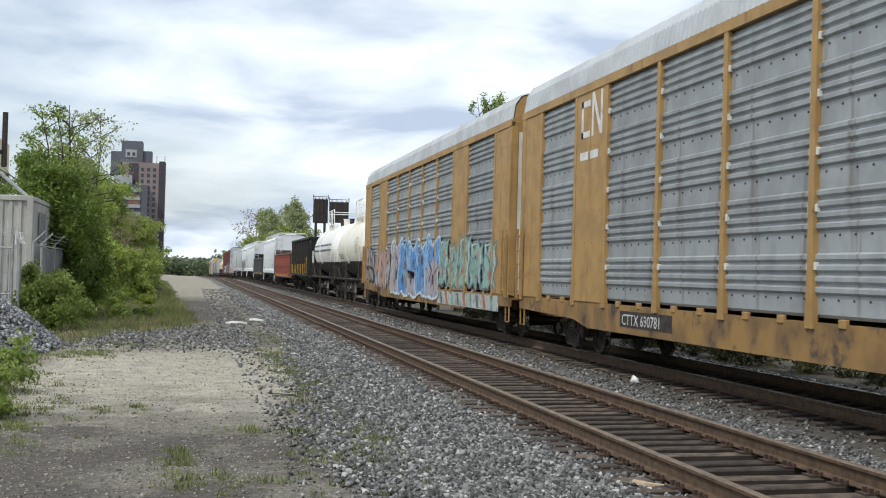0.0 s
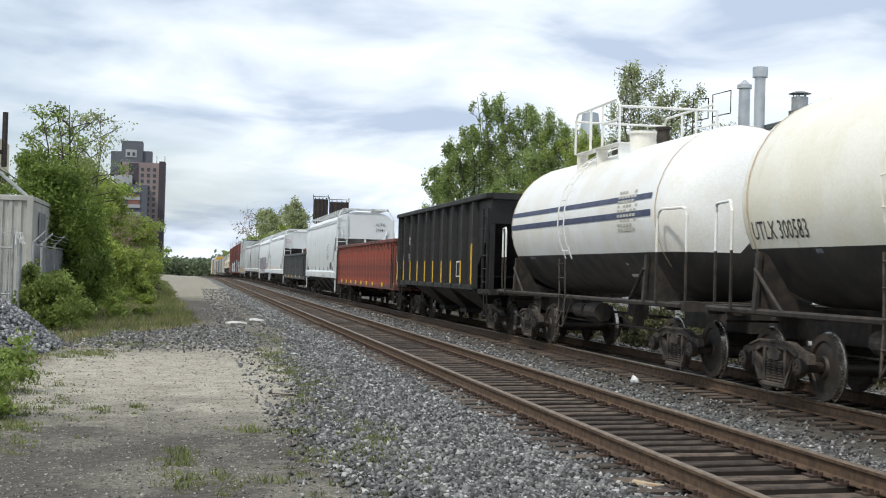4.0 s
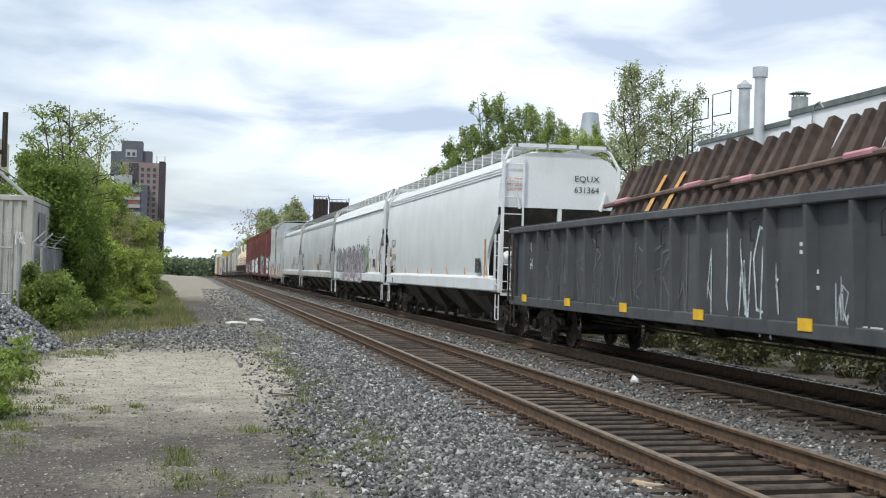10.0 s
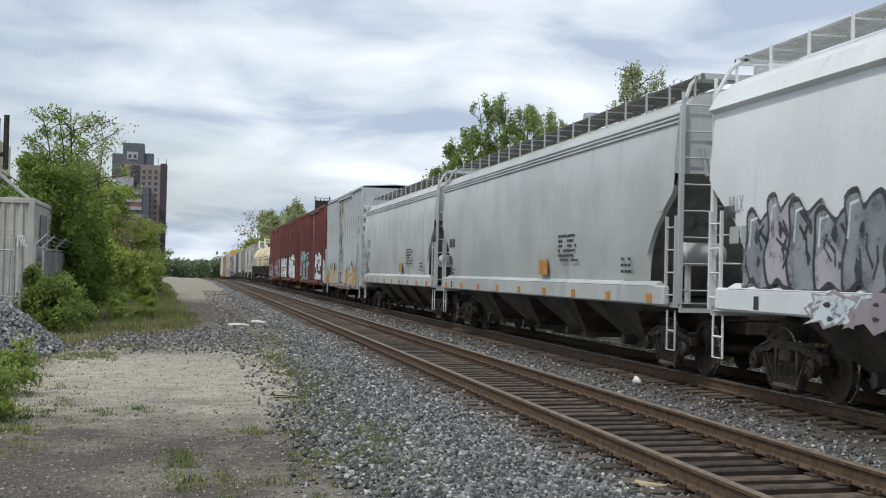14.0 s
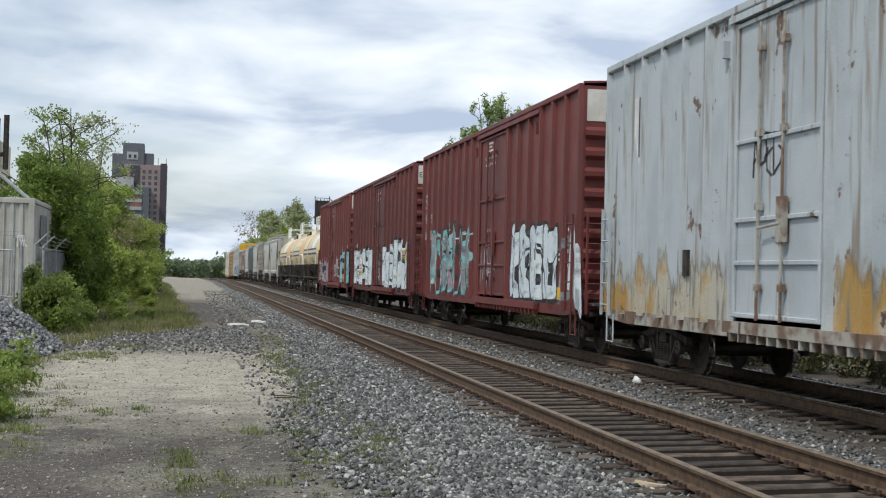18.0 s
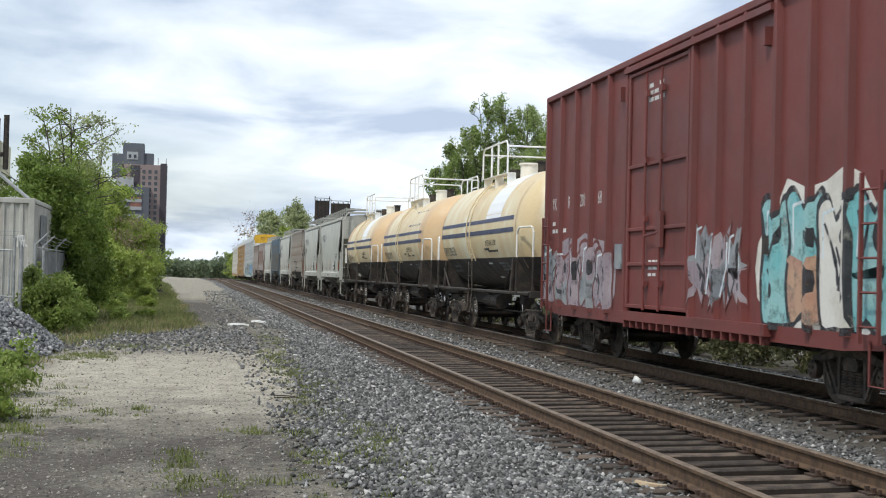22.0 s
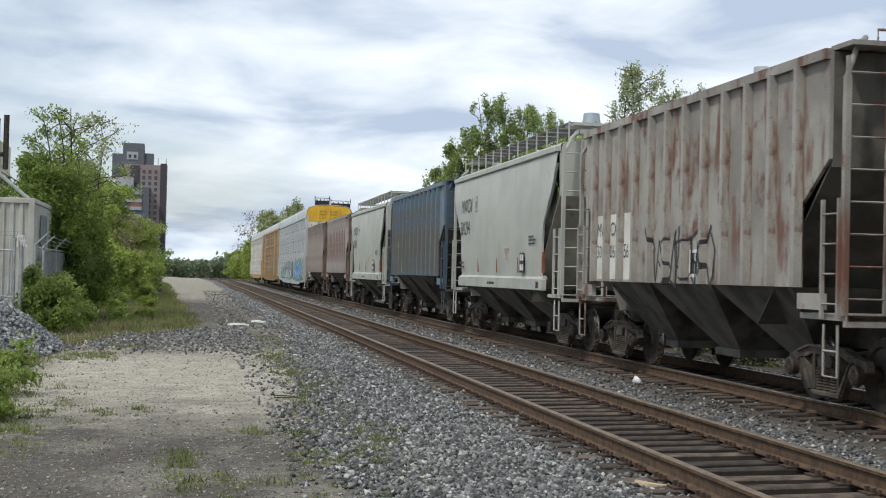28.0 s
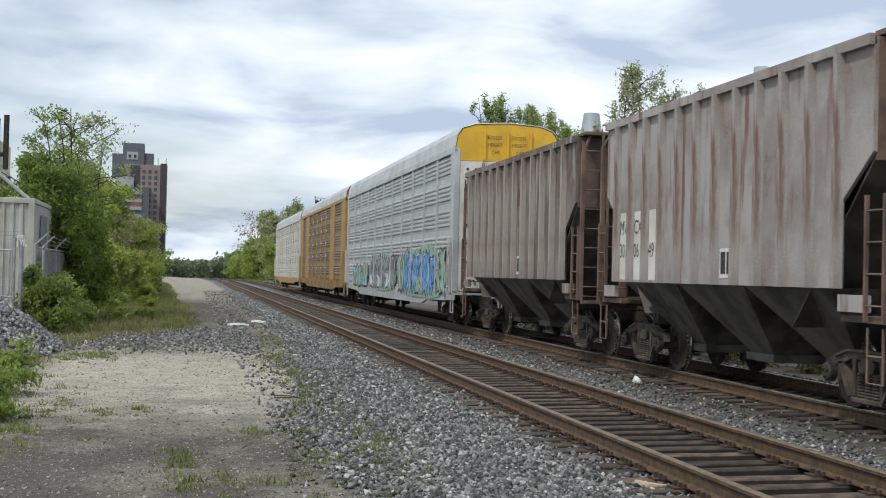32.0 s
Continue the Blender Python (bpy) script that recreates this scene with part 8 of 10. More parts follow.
        for k, a in enumerate(("YK", "R", "201", "68")):
            sign(car, a, 0.36, wx, bay[k] + 0.11 * len(a), 3.0, M["chalk"], 0.7)
        bars(car, wx, h - 0.4, 2.75, 1.2, 2, M["chalk"], 0.08, 0.08, 0.2, 15)
        patch(car, "route_card", wx, h - 5.3, h - 4.9, 1.75, 2.2, M["sp_grey"], 0.06)

# cream tanks
M["clean_white"] = mat("clean_white_repaint", (0.82, 0.83, 0.84), (0.8, 0.81, 0.82), 0.4, 0, 1.0, 25, grain=0.02)
for i, (mk, patchy) in enumerate((("SHPX 206350", 0), ("UTLX 301817", 1), ("SHPX 204368", 2))):
    L, mid = slot(16 + i)
    lab = ("cream tank car with twin blue stripes and black underside", "cream tank car with twin blue stripes and a blue company mark", "cream tank car with a white patch and twin blue stripes")[i]
    car, h, e, r, zc = tank_car(lab, L, "cream", stripes=True, r=1.54, zc=2.77, head=(None, "tan_paint", "tan_paint")[i])
    couple(16 + i, car)
    wrap(sign(car, mk, 0.36, -1.5, e - 0.9, 2.14, M["ink"], 0.85), r, zc)
    wrap(sign(car, "LIMESTONE SLURRY", 0.20, -1.5, -e + 4.4, 2.36, M["ink"], 0.72), r, zc)
    wrap(bars(car, -1.5, -e + 4.2, 2.24, 1.3, 1, M["ink"], 0.05, 0.04, 0, 3 + i), r, zc)
    wrap(bars(car, -1.5, -0.4, 2.3, 1.2, 1, M["ink"], 0.06, 0.04, 0, 5 + i), r, zc)
    wrap(bars(car, -1.5, e - 1.0, 1.86, 1.8, 2, M["sp_grey"], 0.06, 0.07, 0.2, 7 + i), r, zc)
    wrap(bars(car, -1.5, -e + 3.6, 1.92, 1.0, 6, M["sp_grey"], 0.045, 0.035, 0.15, 9 + i), r, zc)
    b = Bm()
    for y0, y1, z0, z1 in ((-0.22, 0.22, 1.88, 1.92), (-0.22, 0.22, 1.52, 1.56), (0.18, 0.22, 1.52, 1.92), (-0.22, -0.18, 1.52, 1.92)):
        y = -e + 4.6
        b.add([(0, y + y0, z0), (0, y + y1, z0), (0, y + y1, z1), (0, y + y0, z1)], [(0, 1, 2, 3)])
    wrap(part("stencil_frame", b, M["chalk"], car), r, zc)
    # paler band where the shell was repainted
    y0, y1 = ((-e + 2.6, -e + 4.3), (-e + 0.5, -e + 1.7), (-e + 3.0, -e + 4.6))[i]
    aa = [math.pi * (0.955 - 0.05 * k) for k in range(10)]
    b = Bm().loft([[((r + 0.003) * math.cos(a), y, zc + (r + 0.003) * math.sin(a)) for a in aa] for y in (y0, y1)], cap=False, closed=False)
    if i != 1:
        part("repainted_band", b, M["clean_white" if i != 1 else "tan_paint"], car, "paler repainted band")
    if i == 1:
        b = Bm()
        y = -e + 4.1
        for dy, w2 in ((0.0, 0.42), (-0.75, 0.10), (-1.05, 0.10), (-1.35, 0.10), (-1.75, 0.10), (-2.05, 0.22)):
            b.add([(0, y + dy, 3.25), (0, y + dy - w2, 3.25), (0, y + dy - w2 - 0.18, 3.78), (0, y + dy - 0.18, 3.78)], [(0, 1, 2, 3)])
        wrap(part("company_mark", b, M["stripe"], car, "dark blue company mark of plain strokes"), r, zc)

# short covered hoppers
mw = {19: "MWCX 30191", 20: "MWCX 301996", 22: "MWCX 301294", 24: "MWCX 301293"}
for idx, mk in mw.items():
    L, mid = slot(idx)
    car = flat_hopper("light warm grey covered hopper with three bottom bays", L, "mw")
    couple(idx, car)
    e = L / 2 - 0.95
    a, c = mk.split()
    sign(car, a, 0.56, -1.606, e - 1.1, 3.30, M["ink"], 0.8, lean=0.18)
    sign(car, c, 0.54, -1.606, e - 1.05, 2.70, M["ink"], 0.78, lean=0.05) if idx != 19 else bars(car, -1.606, e - 0.95, 3.14, 1.6, 1, M["ink"], 0.3, 0.05, 0, 5)
    b = Bm()
    y = e - 3.1
    for y0, y1, z0, z1 in ((-0.16, 0.16, 3.68, 3.70), (-0.16, 0.16, 3.28, 3.30), (0.14, 0.16, 3.28, 3.70), (-0.16, -0.14, 3.28, 3.70), (-0.06, 0.06, 3.4, 3.56)):
        b.box(-1.606, -1.602, y + y0, y + y1, z0, z1)
    part("stencil_frame", b, M["sp_grey"], car)
    patch(car, "stencil_block", -1.604, -e + 2.6, -e + 3.0, 1.66, 2.12, M["ink"], 0.005)
    b = Bm()
    for dy, dz in ((0.04, 0.05), (0.22, 0.05), (0.04, 0.28), (0.22, 0.28)):
        b.box(-1.612, -1.6095, -e + 2.6 + dy, -e + 2.74 + dy, 1.66 + dz, 1.80 + dz)
    part("stencil", b, M["chalk"], car)
    bars(car, -1.604, e - 1.0, 1.95, 0.7, 2, M["ink"], 0.06, 0.06, 0.2, idx)
    bars(car, -1.606, -e + 4.6, 2.25, 0.5, 4, M["sp_peach"], 0.04, 0.04, 0.2, idx + 1)
    bars(car, -1.606, -e + 2.2, 2.5, 0.7, 3, M["ink"], 0.04, 0.04, 0.2, idx + 2)
    bars(car, -1.625, 0.8, 1.42, 0.8, 1, M["ink"], 0.06, 0.04, 0, idx + 3)
    patch(car, "sill_label", -1.622, -e + 1.2, -e + 1.42, 1.32, 1.46, M["ink"], 0.004)

for idx, lab, side, rib, mk in ((21, "rust-streaked grey ribbed covered hopper with white number panels", "rust_side", "rust_side", ("MW", "CX", "30", "06", "56")),
                                (23, "faded blue ribbed covered hopper with rust streaks", "blue_side", "blue_rib", ("AE", "QX", "30", "34", "")),
                                (25, "rusty brown ribbed covered hopper with scribbled numbers", "rust_dark", "rust_dark", ("MW", "CX", "30", "06", "49")),
                                (26, "dusty brown ribbed covered hopper", "dust_side", "dust_rib", None)):
    L, mid = slot(idx)
    car = rib_hopper(lab, L, side, rib, ribs=11)
    couple(idx, car)
    e = L / 2 - 1.05
    step = (2 * e - 1.5) / 11
    y0 = e - 0.75
    if mk:
        cols = [y0 - step * (k + 0.5) for k in range(3)]
        for k in range(2 if idx == 23 else 3):
            patch(car, "number_panel", -1.532, cols[k] - step * 0.38, cols[k] + step * 0.38, 1.56 if idx != 23 else 2.15, 2.75, M["rack_white"] if idx != 23 else M["chalk"], 0.004, "pale painted panel")
        for k in range(2):
            sign(car, mk[k], 0.36, -1.54, cols[k] + 0.30, 2.36, M["ink"], 0.8)
        for k in range(3):
            if mk[2 + k]:
                sign(car, mk[2 + k], 0.36, -1.54, cols[k] + 0.30, 1.95 if idx != 23 else 2.2 - 0.02, M["ink"], 0.8) if idx != 23 else None
    if idx == 23:
        # faded company name: one plain block a panel
        for k in range(11):
            yy = y0 - step * (k + 0.5)
            b = Bm()
            if k % 3 == 0:
                b.prism([(yy + 0.16 * math.cos(0.6 * q), 3.60 + 0.18 * math.sin(0.6 * q)) for q in range(10)], "x", -1.536, -1.532)
            else:
                b.box(-1.536, -1.532, yy - 0.05, yy + 0.05, 3.42, 3.92 - 0.14 * (k % 2))
                if k % 3 == 1:
                    b.box(-1.536, -1.532, yy - 0.2, yy - 0.05, 3.66, 3.78)
            part("company_mark", b, M["chalk"] if k < 10 else M["rack_white"], car, "faded pale company mark")
        for k in (5, 6):
            yy = y0 - step * (k + 2.5)
            patch(car, "stencil_block", -1.532, yy - 0.2, yy + 0.2, 1.65, 2.15, M["sp_grey"], 0.004)
        graffiti(car, -1.534, y0 - step * 2.1, 1.6, 0.5, 0.9, 2, ["sp_white"], "blue_side", 101, 0.04, label="thin white spray scribble")
        patch(car, "rust_panel", -1.5325, y0 - step * 9.75, y0 - step * 9.35, 1.54, 3.6, M["rust_rib"], 0.001)
    else:
        if idx == 21:
            graffiti(car, -1.534, e - 3.9, 1.55, 2.7, 0.8, 9, ["sp_ink"], side, 103 + idx, 0.03, label="thin dark spray scribble")
        yy = y0 - step * 6.5
        patch(car, "stencil_block", -1.532, yy - 0.25, yy + 0.25, 1.62, 2.05, M["chalk"], 0.004)
        patch(car, "stencil_block", -1.537, yy - 0.2, yy - 0.02, 1.68, 2.0, M["ink"], 0.004)
        patch(car, "stencil_block", -1.537, yy + 0.03, yy + 0.2, 1.68, 2.0, M["ink"], 0.004)

# trailing autoracks
for idx, lab, kw in ((27, "silver autorack with a yellow end door top", dict(panel="rack_roof", post="rack_roof", sill="rack_roof", end_top="rack_yellow", wide=False, split=4.95)),
                     (28, "dusty tan autorack on the tail of the train", dict(panel="rack_dusty", post="rack_brown", sill="rack_sill", wide=True)),
                     (29, "pale autorack with ochre end, last of the train", dict(panel="rack_pale", post="rack_pale", sill="rack_brown", end_top="rack_yellow", end_door="rack_brown", wide=False, split=4.36))):
    L, mid = slot(idx)
    car = autorack(lab, L, **kw)
    couple(idx, car)
    h = L / 2 - 0.55
    if idx == 27:
        for x in (-0.62, 0.12):
            sign(car, "EXCESS", 0.16, x, -h - 0.05, 5.60, M["ink"], 0.8, end=True)
            sign(car, "HEIGHT", 0.16, x, -h - 0.05, 5.38, M["ink"], 0.8, end=True)
            sign(car, "CAR", 0.16, x + 0.12, -h - 0.05, 5.16, M["ink"], 0.8, end=True)
        graffiti(car, -1.60, h - 3.0, 0.95, 5.0, 1.0, 4, ["sp_cyan", "sp_green"], "ink", 111, 0.11)
        graffiti(car, -1.60, h - 9.0, 0.95, 7.0, 1.3, 6, ["sp_grey", "sp_white"], "ink", 113, 0.10, ["sp_green"])
        graffiti(car, -1.60, h - 17.0, 0.90, 9.0, 1.5, 7, ["sp_blue", "sp_green", "sp_blue"], "ink", 117, 0.13, ["sp_green", "sp_blue"])

# ---------------------------------------------------------------- plants
def leaf_material(name, dark, light, back=0.25):
    mt = bpy.data.materials.new(name)
    mt.use_nodes = True
    t = mt.node_tree
    p = t.nodes["Principled BSDF"]
    p.inputs["Roughness"].default_value = 0.6
    g = t.nodes.new("ShaderNodeNewGeometry")
    r = t.nodes.new("ShaderNodeValToRGB")
    r.color_ramp.elements[0].color, r.color_ramp.elements[1].color = rgb(dark), rgb(light)
    t.links.new(g.outputs["Random Per Island"], r.inputs[0])
    nz = t.nodes.new("ShaderNodeTexNoise")
    nz.inputs["Scale"].default_value = 0.9
    co = t.nodes.new("ShaderNodeTexCoord")
    t.links.new(co.outputs["Object"], nz.inputs["Vector"])
    mp = t.nodes.new("ShaderNodeMapRange")
    mp.inputs[1].default_value, mp.inputs[2].default_value, mp.inputs[3].default_value, mp.inputs[4].default_value = 0.3, 0.7, 0.65, 1.3
    t.links.new(nz.outputs[0], mp.inputs[0])
    mx = t.nodes.new("ShaderNodeMix")
    mx.data_type, mx.blend_type = "RGBA", "MULTIPLY"
    mx.inputs[0].default_value = 1.0
    t.links.new(r.outputs[0], mx.inputs[6])
    t.links.new(mp.outputs[0], mx.inputs[7])
    t.links.new(mx.outputs[2], p.inputs["Base Color"])
    tr = t.nodes.new("ShaderNodeBsdfTranslucent")
    t.links.new(mx.outputs[2], tr.inputs[0])
    ms = t.nodes.new("ShaderNodeMixShader")
    ms.inputs[0].default_value = back
    t.links.new(p.outputs[0], ms.inputs[1])
    t.links.new(tr.outputs[0], ms.inputs[2])
    t.links.new(ms.outputs[0], t.nodes["Material Output"].inputs[0])
    return mt


M["leaf_mid"] = leaf_material("mid_green_leaves", (0.165, 0.24, 0.045), (0.35, 0.43, 0.12), 0.5)
M["leaf_fresh"] = leaf_material("fresh_green_leaves", (0.20, 0.285, 0.07), (0.40, 0.47, 0.19), 0.5)
M["leaf_deep"] = leaf_material("deep_green_leaves", (0.115, 0.18, 0.03), (0.23, 0.31, 0.065), 0.5)
M["leaf_light"] = leaf_material("yellow_green_leaves", (0.23, 0.31, 0.05), (0.42, 0.48, 0.13), 0.5)
M["leaf_pale"] = leaf_material("pale_young_leaves", (0.26, 0.31, 0.14), (0.45, 0.48, 0.26), 0.5)
M["leaf_far"] = leaf_material("hazy_far_foliage", (0.11, 0.15, 0.08), (0.19, 0.23, 0.13), 0.35)
M["leaf_dry"] = leaf_material("dry_reddish_twigs", (0.22, 0.15, 0.10), (0.34, 0.26, 0.18), 0.2)
M["grass"] = leaf_material("grass_blades", (0.11, 0.145, 0.04), (0.25, 0.27, 0.095), 0.35)
M["straw"] = leaf_material("dry_grass_blades", (0.26, 0.2, 0.11), (0.42, 0.34, 0.2), 0.25)
M["leaf_scrub"] = leaf_material("dusty_scrub_leaves", (0.07, 0.085, 0.03), (0.19, 0.18, 0.09), 0.3)
M["bark"] = mat("grey_brown_bark", (0.10, 0.085, 0.07), (0.06, 0.05, 0.042), 0.95, 0, 6, 60, bump=0.4)


def leaf_cloud(C, R, per, size, rng, flat=1.0):
    """Small kinked leaves scattered round the clump centres C of radius R."""
    n = len(C)
    base = np.repeat(C, per, 0)
    rad = np.repeat(R, per)
    d = rng.normal(size=(n * per, 3))
    d /= np.linalg.norm(d, axis=1)[:, None]
    pos = base + d * (rad * 1.25 * rng.random(n * per) ** 0.6)[:, None] * np.array([1, 1, flat])
    s = size * (0.6 + 0.8 * rng.random(n * per))
    u = rng.normal(size=(n * per, 3))
    u /= np.linalg.norm(u, axis=1)[:, None]
    w = np.cross(u, rng.normal(size=(n * per, 3)))
    w /= np.linalg.norm(w, axis=1)[:, None] + 1e-9
    nn = np.cross(u, w)
    a = pos - u * s[:, None]
    b = pos + w * (0.5 * s)[:, None] + nn * (0.12 * s)[:, None]
    c = pos + u * s[:, None]
    e = pos - w * (0.5 * s)[:, None] + nn * (0.12 * s)[:, None]
    V = np.stack([a, b, c, e], 1).reshape(-1, 3)
    F = np.arange(len(V)).reshape(-1, 4)
    return V, F


def plant(name, label, category, x, y, height, spread, seed, leaf, clumps, per, leaf_size, stems=1, low=0.25, clump_r=0.5, top_sparse=0.0, group="", bare=False, thick=0.09, plume=0.8):
    """A woody plant: tapered trunk with limbs, and a crown of small leaves clumped round the limb ends."""
    rng = np.random.default_rng(seed)
    z0 = land(x, y) - 0.05
    ob = thing(name, label, category, group, at=(x, y, z0))
    b = Bm()
    tips = []
    for s in range(stems):
        ang = rng.random() * 6.28
        lean = 0.12 * spread * (stems > 1) * (0.5 + rng.random())
        pts = []
        for k in range(6):
            f = k / 5
            pts.append(Vector((lean * math.cos(ang) * f * 3 + 0.05 * height * (rng.random() - 0.5) * f, lean * math.sin(ang) * f * 3 + 0.05 * height * (rng.random() - 0.5) * f, height * 0.92 * f)))
        for k in range(5):
            r0, r1 = thick * (1 - 0.17 * k), thick * (1 - 0.17 * (k + 1))
            d = (pts[k + 1] - pts[k]).normalized()
            sx = d.cross(Vector((0.2, 0.9, 0.1))).normalized()
            sy = sx.cross(d)
            b.loft([[pts[k] + r0 * (math.cos(q) * sx + math.sin(q) * sy) for q in (0, 1.05, 2.1, 3.14, 4.19, 5.24)], [pts[k + 1] + r1 * (math.cos(q) * sx + math.sin(q) * sy) for q in (0, 1.05, 2.1, 3.14, 4.19, 5.24)]])
        nl = max(4, int(clumps / stems / 4))
        for k in range(nl):
            f = low + (0.97 - low) * (k + rng.random()) / nl
            i = min(4, int(f * 5))
            p = pts[i].lerp(pts[i + 1], f * 5 - i)
            a = rng.random() * 6.28
            reach = spread * (0.5 + 0.75 * rng.random()) * math.sin(math.pi * min(0.97, 0.22 + 0.72 * f)) ** 0.8
            e = p + Vector((math.cos(a) * reach, math.sin(a) * reach, reach * (0.35 + 0.5 * rng.random())))
            mid_ = p.lerp(e, 0.5) + Vector((0, 0, 0.12 * reach))
            b.tube([p, mid_, e], thick * 0.24, 5)
            for q in range(4):
                t = 0.45 + 0.55 * rng.random()
                c = p.lerp(e, t) + Vector(rng.normal(size=3)) * 0.22 * reach
                tips.append((c, f))
                if bare or q < 2:
                    b.tube([p.lerp(e, t * 0.8), c], thick * 0.10, 4)
                if bare:
                    for _ in range(3):
                        b.tube([c, c + Vector(rng.normal(size=3)) * 0.25 * reach + Vector((0, 0, 0.2 * reach))], thick * 0.06, 3)
    part("trunk", b, M["bark"] if not bare else M["leaf_dry"], ob)
    C = np.array([tuple(c) for c, f in tips])
    fr = np.array([f for c, f in tips])
    if top_sparse:
        keep = rng.random(len(C)) > top_sparse * fr
        C, fr = C[keep], fr[keep]
    if len(C):
        R = clump_r * (0.6 + 0.8 * rng.random(len(C))) * (1 - 0.35 * fr)
        V, F = leaf_cloud(C, R, per, leaf_size, rng, plume)
        V[:, 2] = np.maximum(V[:, 2], 0.06)
        part("crown", raw_mesh("crown", V, F, M[leaf]), None, ob)
    return ob


FENCE_TREES = "trees along the fence"
plant("tree", "leafy green tree with a thin see-through top", "tree", -4.35, 48.5, 8.0, 1.75, 1, "leaf_mid", 210, 55, 0.06, stems=3, low=0.16, clump_r=0.42, top_sparse=0.7, group=FENCE_TREES, thick=0.08)
plant("tree", "dense deep green tree behind the fence", "tree", -5.4, 46.5, 5.5, 1.25, 2, "leaf_deep", 220, 130, 0.058, stems=3, low=0.06, clump_r=0.5, group=FENCE_TREES, thick=0.09)
plant("tree", "dense deep green tree leaning over the verge", "tree", -4.45, 45.6, 5.3, 1.05, 3, "leaf_deep", 240, 130, 0.058, stems=3, low=0.04, clump_r=0.5, group=FENCE_TREES, thick=0.08)
plant("tree", "thin tall sapling with sparse small leaves", "tree", -3.9, 50.5, 7.9, 1.6, 4, "leaf_pale", 100, 18, 0.06, stems=2, low=0.6, clump_r=0.4, group=FENCE_TREES, thick=0.05)
plant("tree", "dense green tree on the verge side of the fence", "tree", -3.75, 47.5, 4.4, 0.85, 5, "leaf_deep", 170, 110, 0.058, stems=3, low=0.03, clump_r=0.45, group=FENCE_TREES, thick=0.06)
plant("bush", "bright green bush at the foot of the fence", "bush", -3.5, 36.2, 1.45, 0.65, 6, "leaf_mid", 110, 70, 0.05, stems=5, low=0.02, clump_r=0.3, thick=0.02)
plant("bush", "low green bush beside the stone heap", "bush", -4.1, 36.5, 1.8, 0.5, 7, "leaf_mid", 70, 50, 0.05, stems=4, low=0.02, clump_r=0.28, thick=0.02)
for k, (x, y, h, sp, lf) in enumerate(((-4.4, 60, 2.3, 1.0, "leaf_mid"), (-4.3, 66, 3.2, 1.2, "leaf_light"), (-3.4, 71, 2.4, 1.0, "leaf_light"), (-2.9, 78, 1.9, 0.9, "leaf_light"), (-4.9, 80, 6.6, 1.7, "leaf_light"), (-6.4, 86, 8.4, 2.2, "leaf_light"), (-4.3, 92, 5.0, 1.8, "leaf_light"), (-5.2, 104, 4.6, 2.0, "leaf_mid"), (-4.6, 118, 2.8, 1.6, "leaf_light"), (-6.0, 132, 3.3, 2.1, "leaf_mid"), (-6.6, 160, 3.4, 2.5, "leaf_mid"), (-8.2, 190, 3.9, 3.0, "leaf_mid"), (-9.6, 225, 3.8, 3.2, "leaf_far"))):
    plant("shrub", "yellow-green shrub beside the road" if lf == "leaf_light" else "bushy green shrub beside the road", "shrub", x, y, h, sp, 20 + k, lf, 130, 110, 0.05 + 0.0005 * y, stems=4, low=0.03, clump_r=0.34 * sp, group="shrubs along the road", thick=0.04)
plant("bare_shrub", "leafless reddish shrub among green ones", "shrub", -3.7, 74.0, 4.9, 1.3, 40, "leaf_dry", 44, 8, 0.05, stems=6, low=0.1, clump_r=0.2, bare=True, thick=0.026)

RIGHT = "trees beyond the tracks"
for k, (x, y, h, sp, lf, cl, pr, ls, ts) in enumerate(((13.8, 74, 8.8, 1.0, "leaf_fresh", 150, 100, 0.075, 0.0), (14.9, 74.5, 10.4, 1.2, "leaf_fresh", 190, 100, 0.075, 0.1), (16.1, 75, 11.4, 1.2, "leaf_fresh", 200, 100, 0.075, 0.1), (17.1, 76, 13.6, 1.2, "leaf_fresh", 220, 80, 0.075, 0.35), (18.1, 75, 13.2, 1.4, "leaf_fresh", 240, 90, 0.075, 0.25), (19.2, 74, 12.8, 1.4, "leaf_fresh", 240, 90, 0.075, 0.15), (20.3, 73, 11.6, 1.3, "leaf_fresh", 210, 90, 0.075, 0.0), (19.7, 68, 10.6, 1.4, "leaf_light", 190, 80, 0.07, 0.0),
                                                       (20.2, 58, 13.0, 1.6, "leaf_pale", 300, 60, 0.065, 0.2), (21.4, 57, 11.6, 1.5, "leaf_pale", 260, 56, 0.065, 0.1), (22.0, 60, 8.4, 1.2, "leaf_light", 110, 70, 0.07, 0.0), (18.4, 62, 7.6, 1.2, "leaf_fresh", 130, 80, 0.07, 0.0), (16.0, 70, 7.2, 1.4, "leaf_fresh", 140, 90, 0.075, 0.0), (18.2, 70, 9.6, 1.7, "leaf_fresh", 180, 90, 0.075, 0.0), (20.7, 66, 10.4, 1.5, "leaf_light", 180, 80, 0.07, 0.0))):
    plant("tree", "tall thin tree with pale young leaves" if lf == "leaf_pale" else "leafy green tree beyond the tracks", "tree", x, y, h, 1.3 * sp, 60 + k, lf, int(cl * 1.25), int(pr * 0.8), ls * 0.92, stems=3 if h > 8 else 2, low=0.12, clump_r=0.27 * sp ** 0.5, top_sparse=ts, group=RIGHT, thick=0.075, plume=1.8)
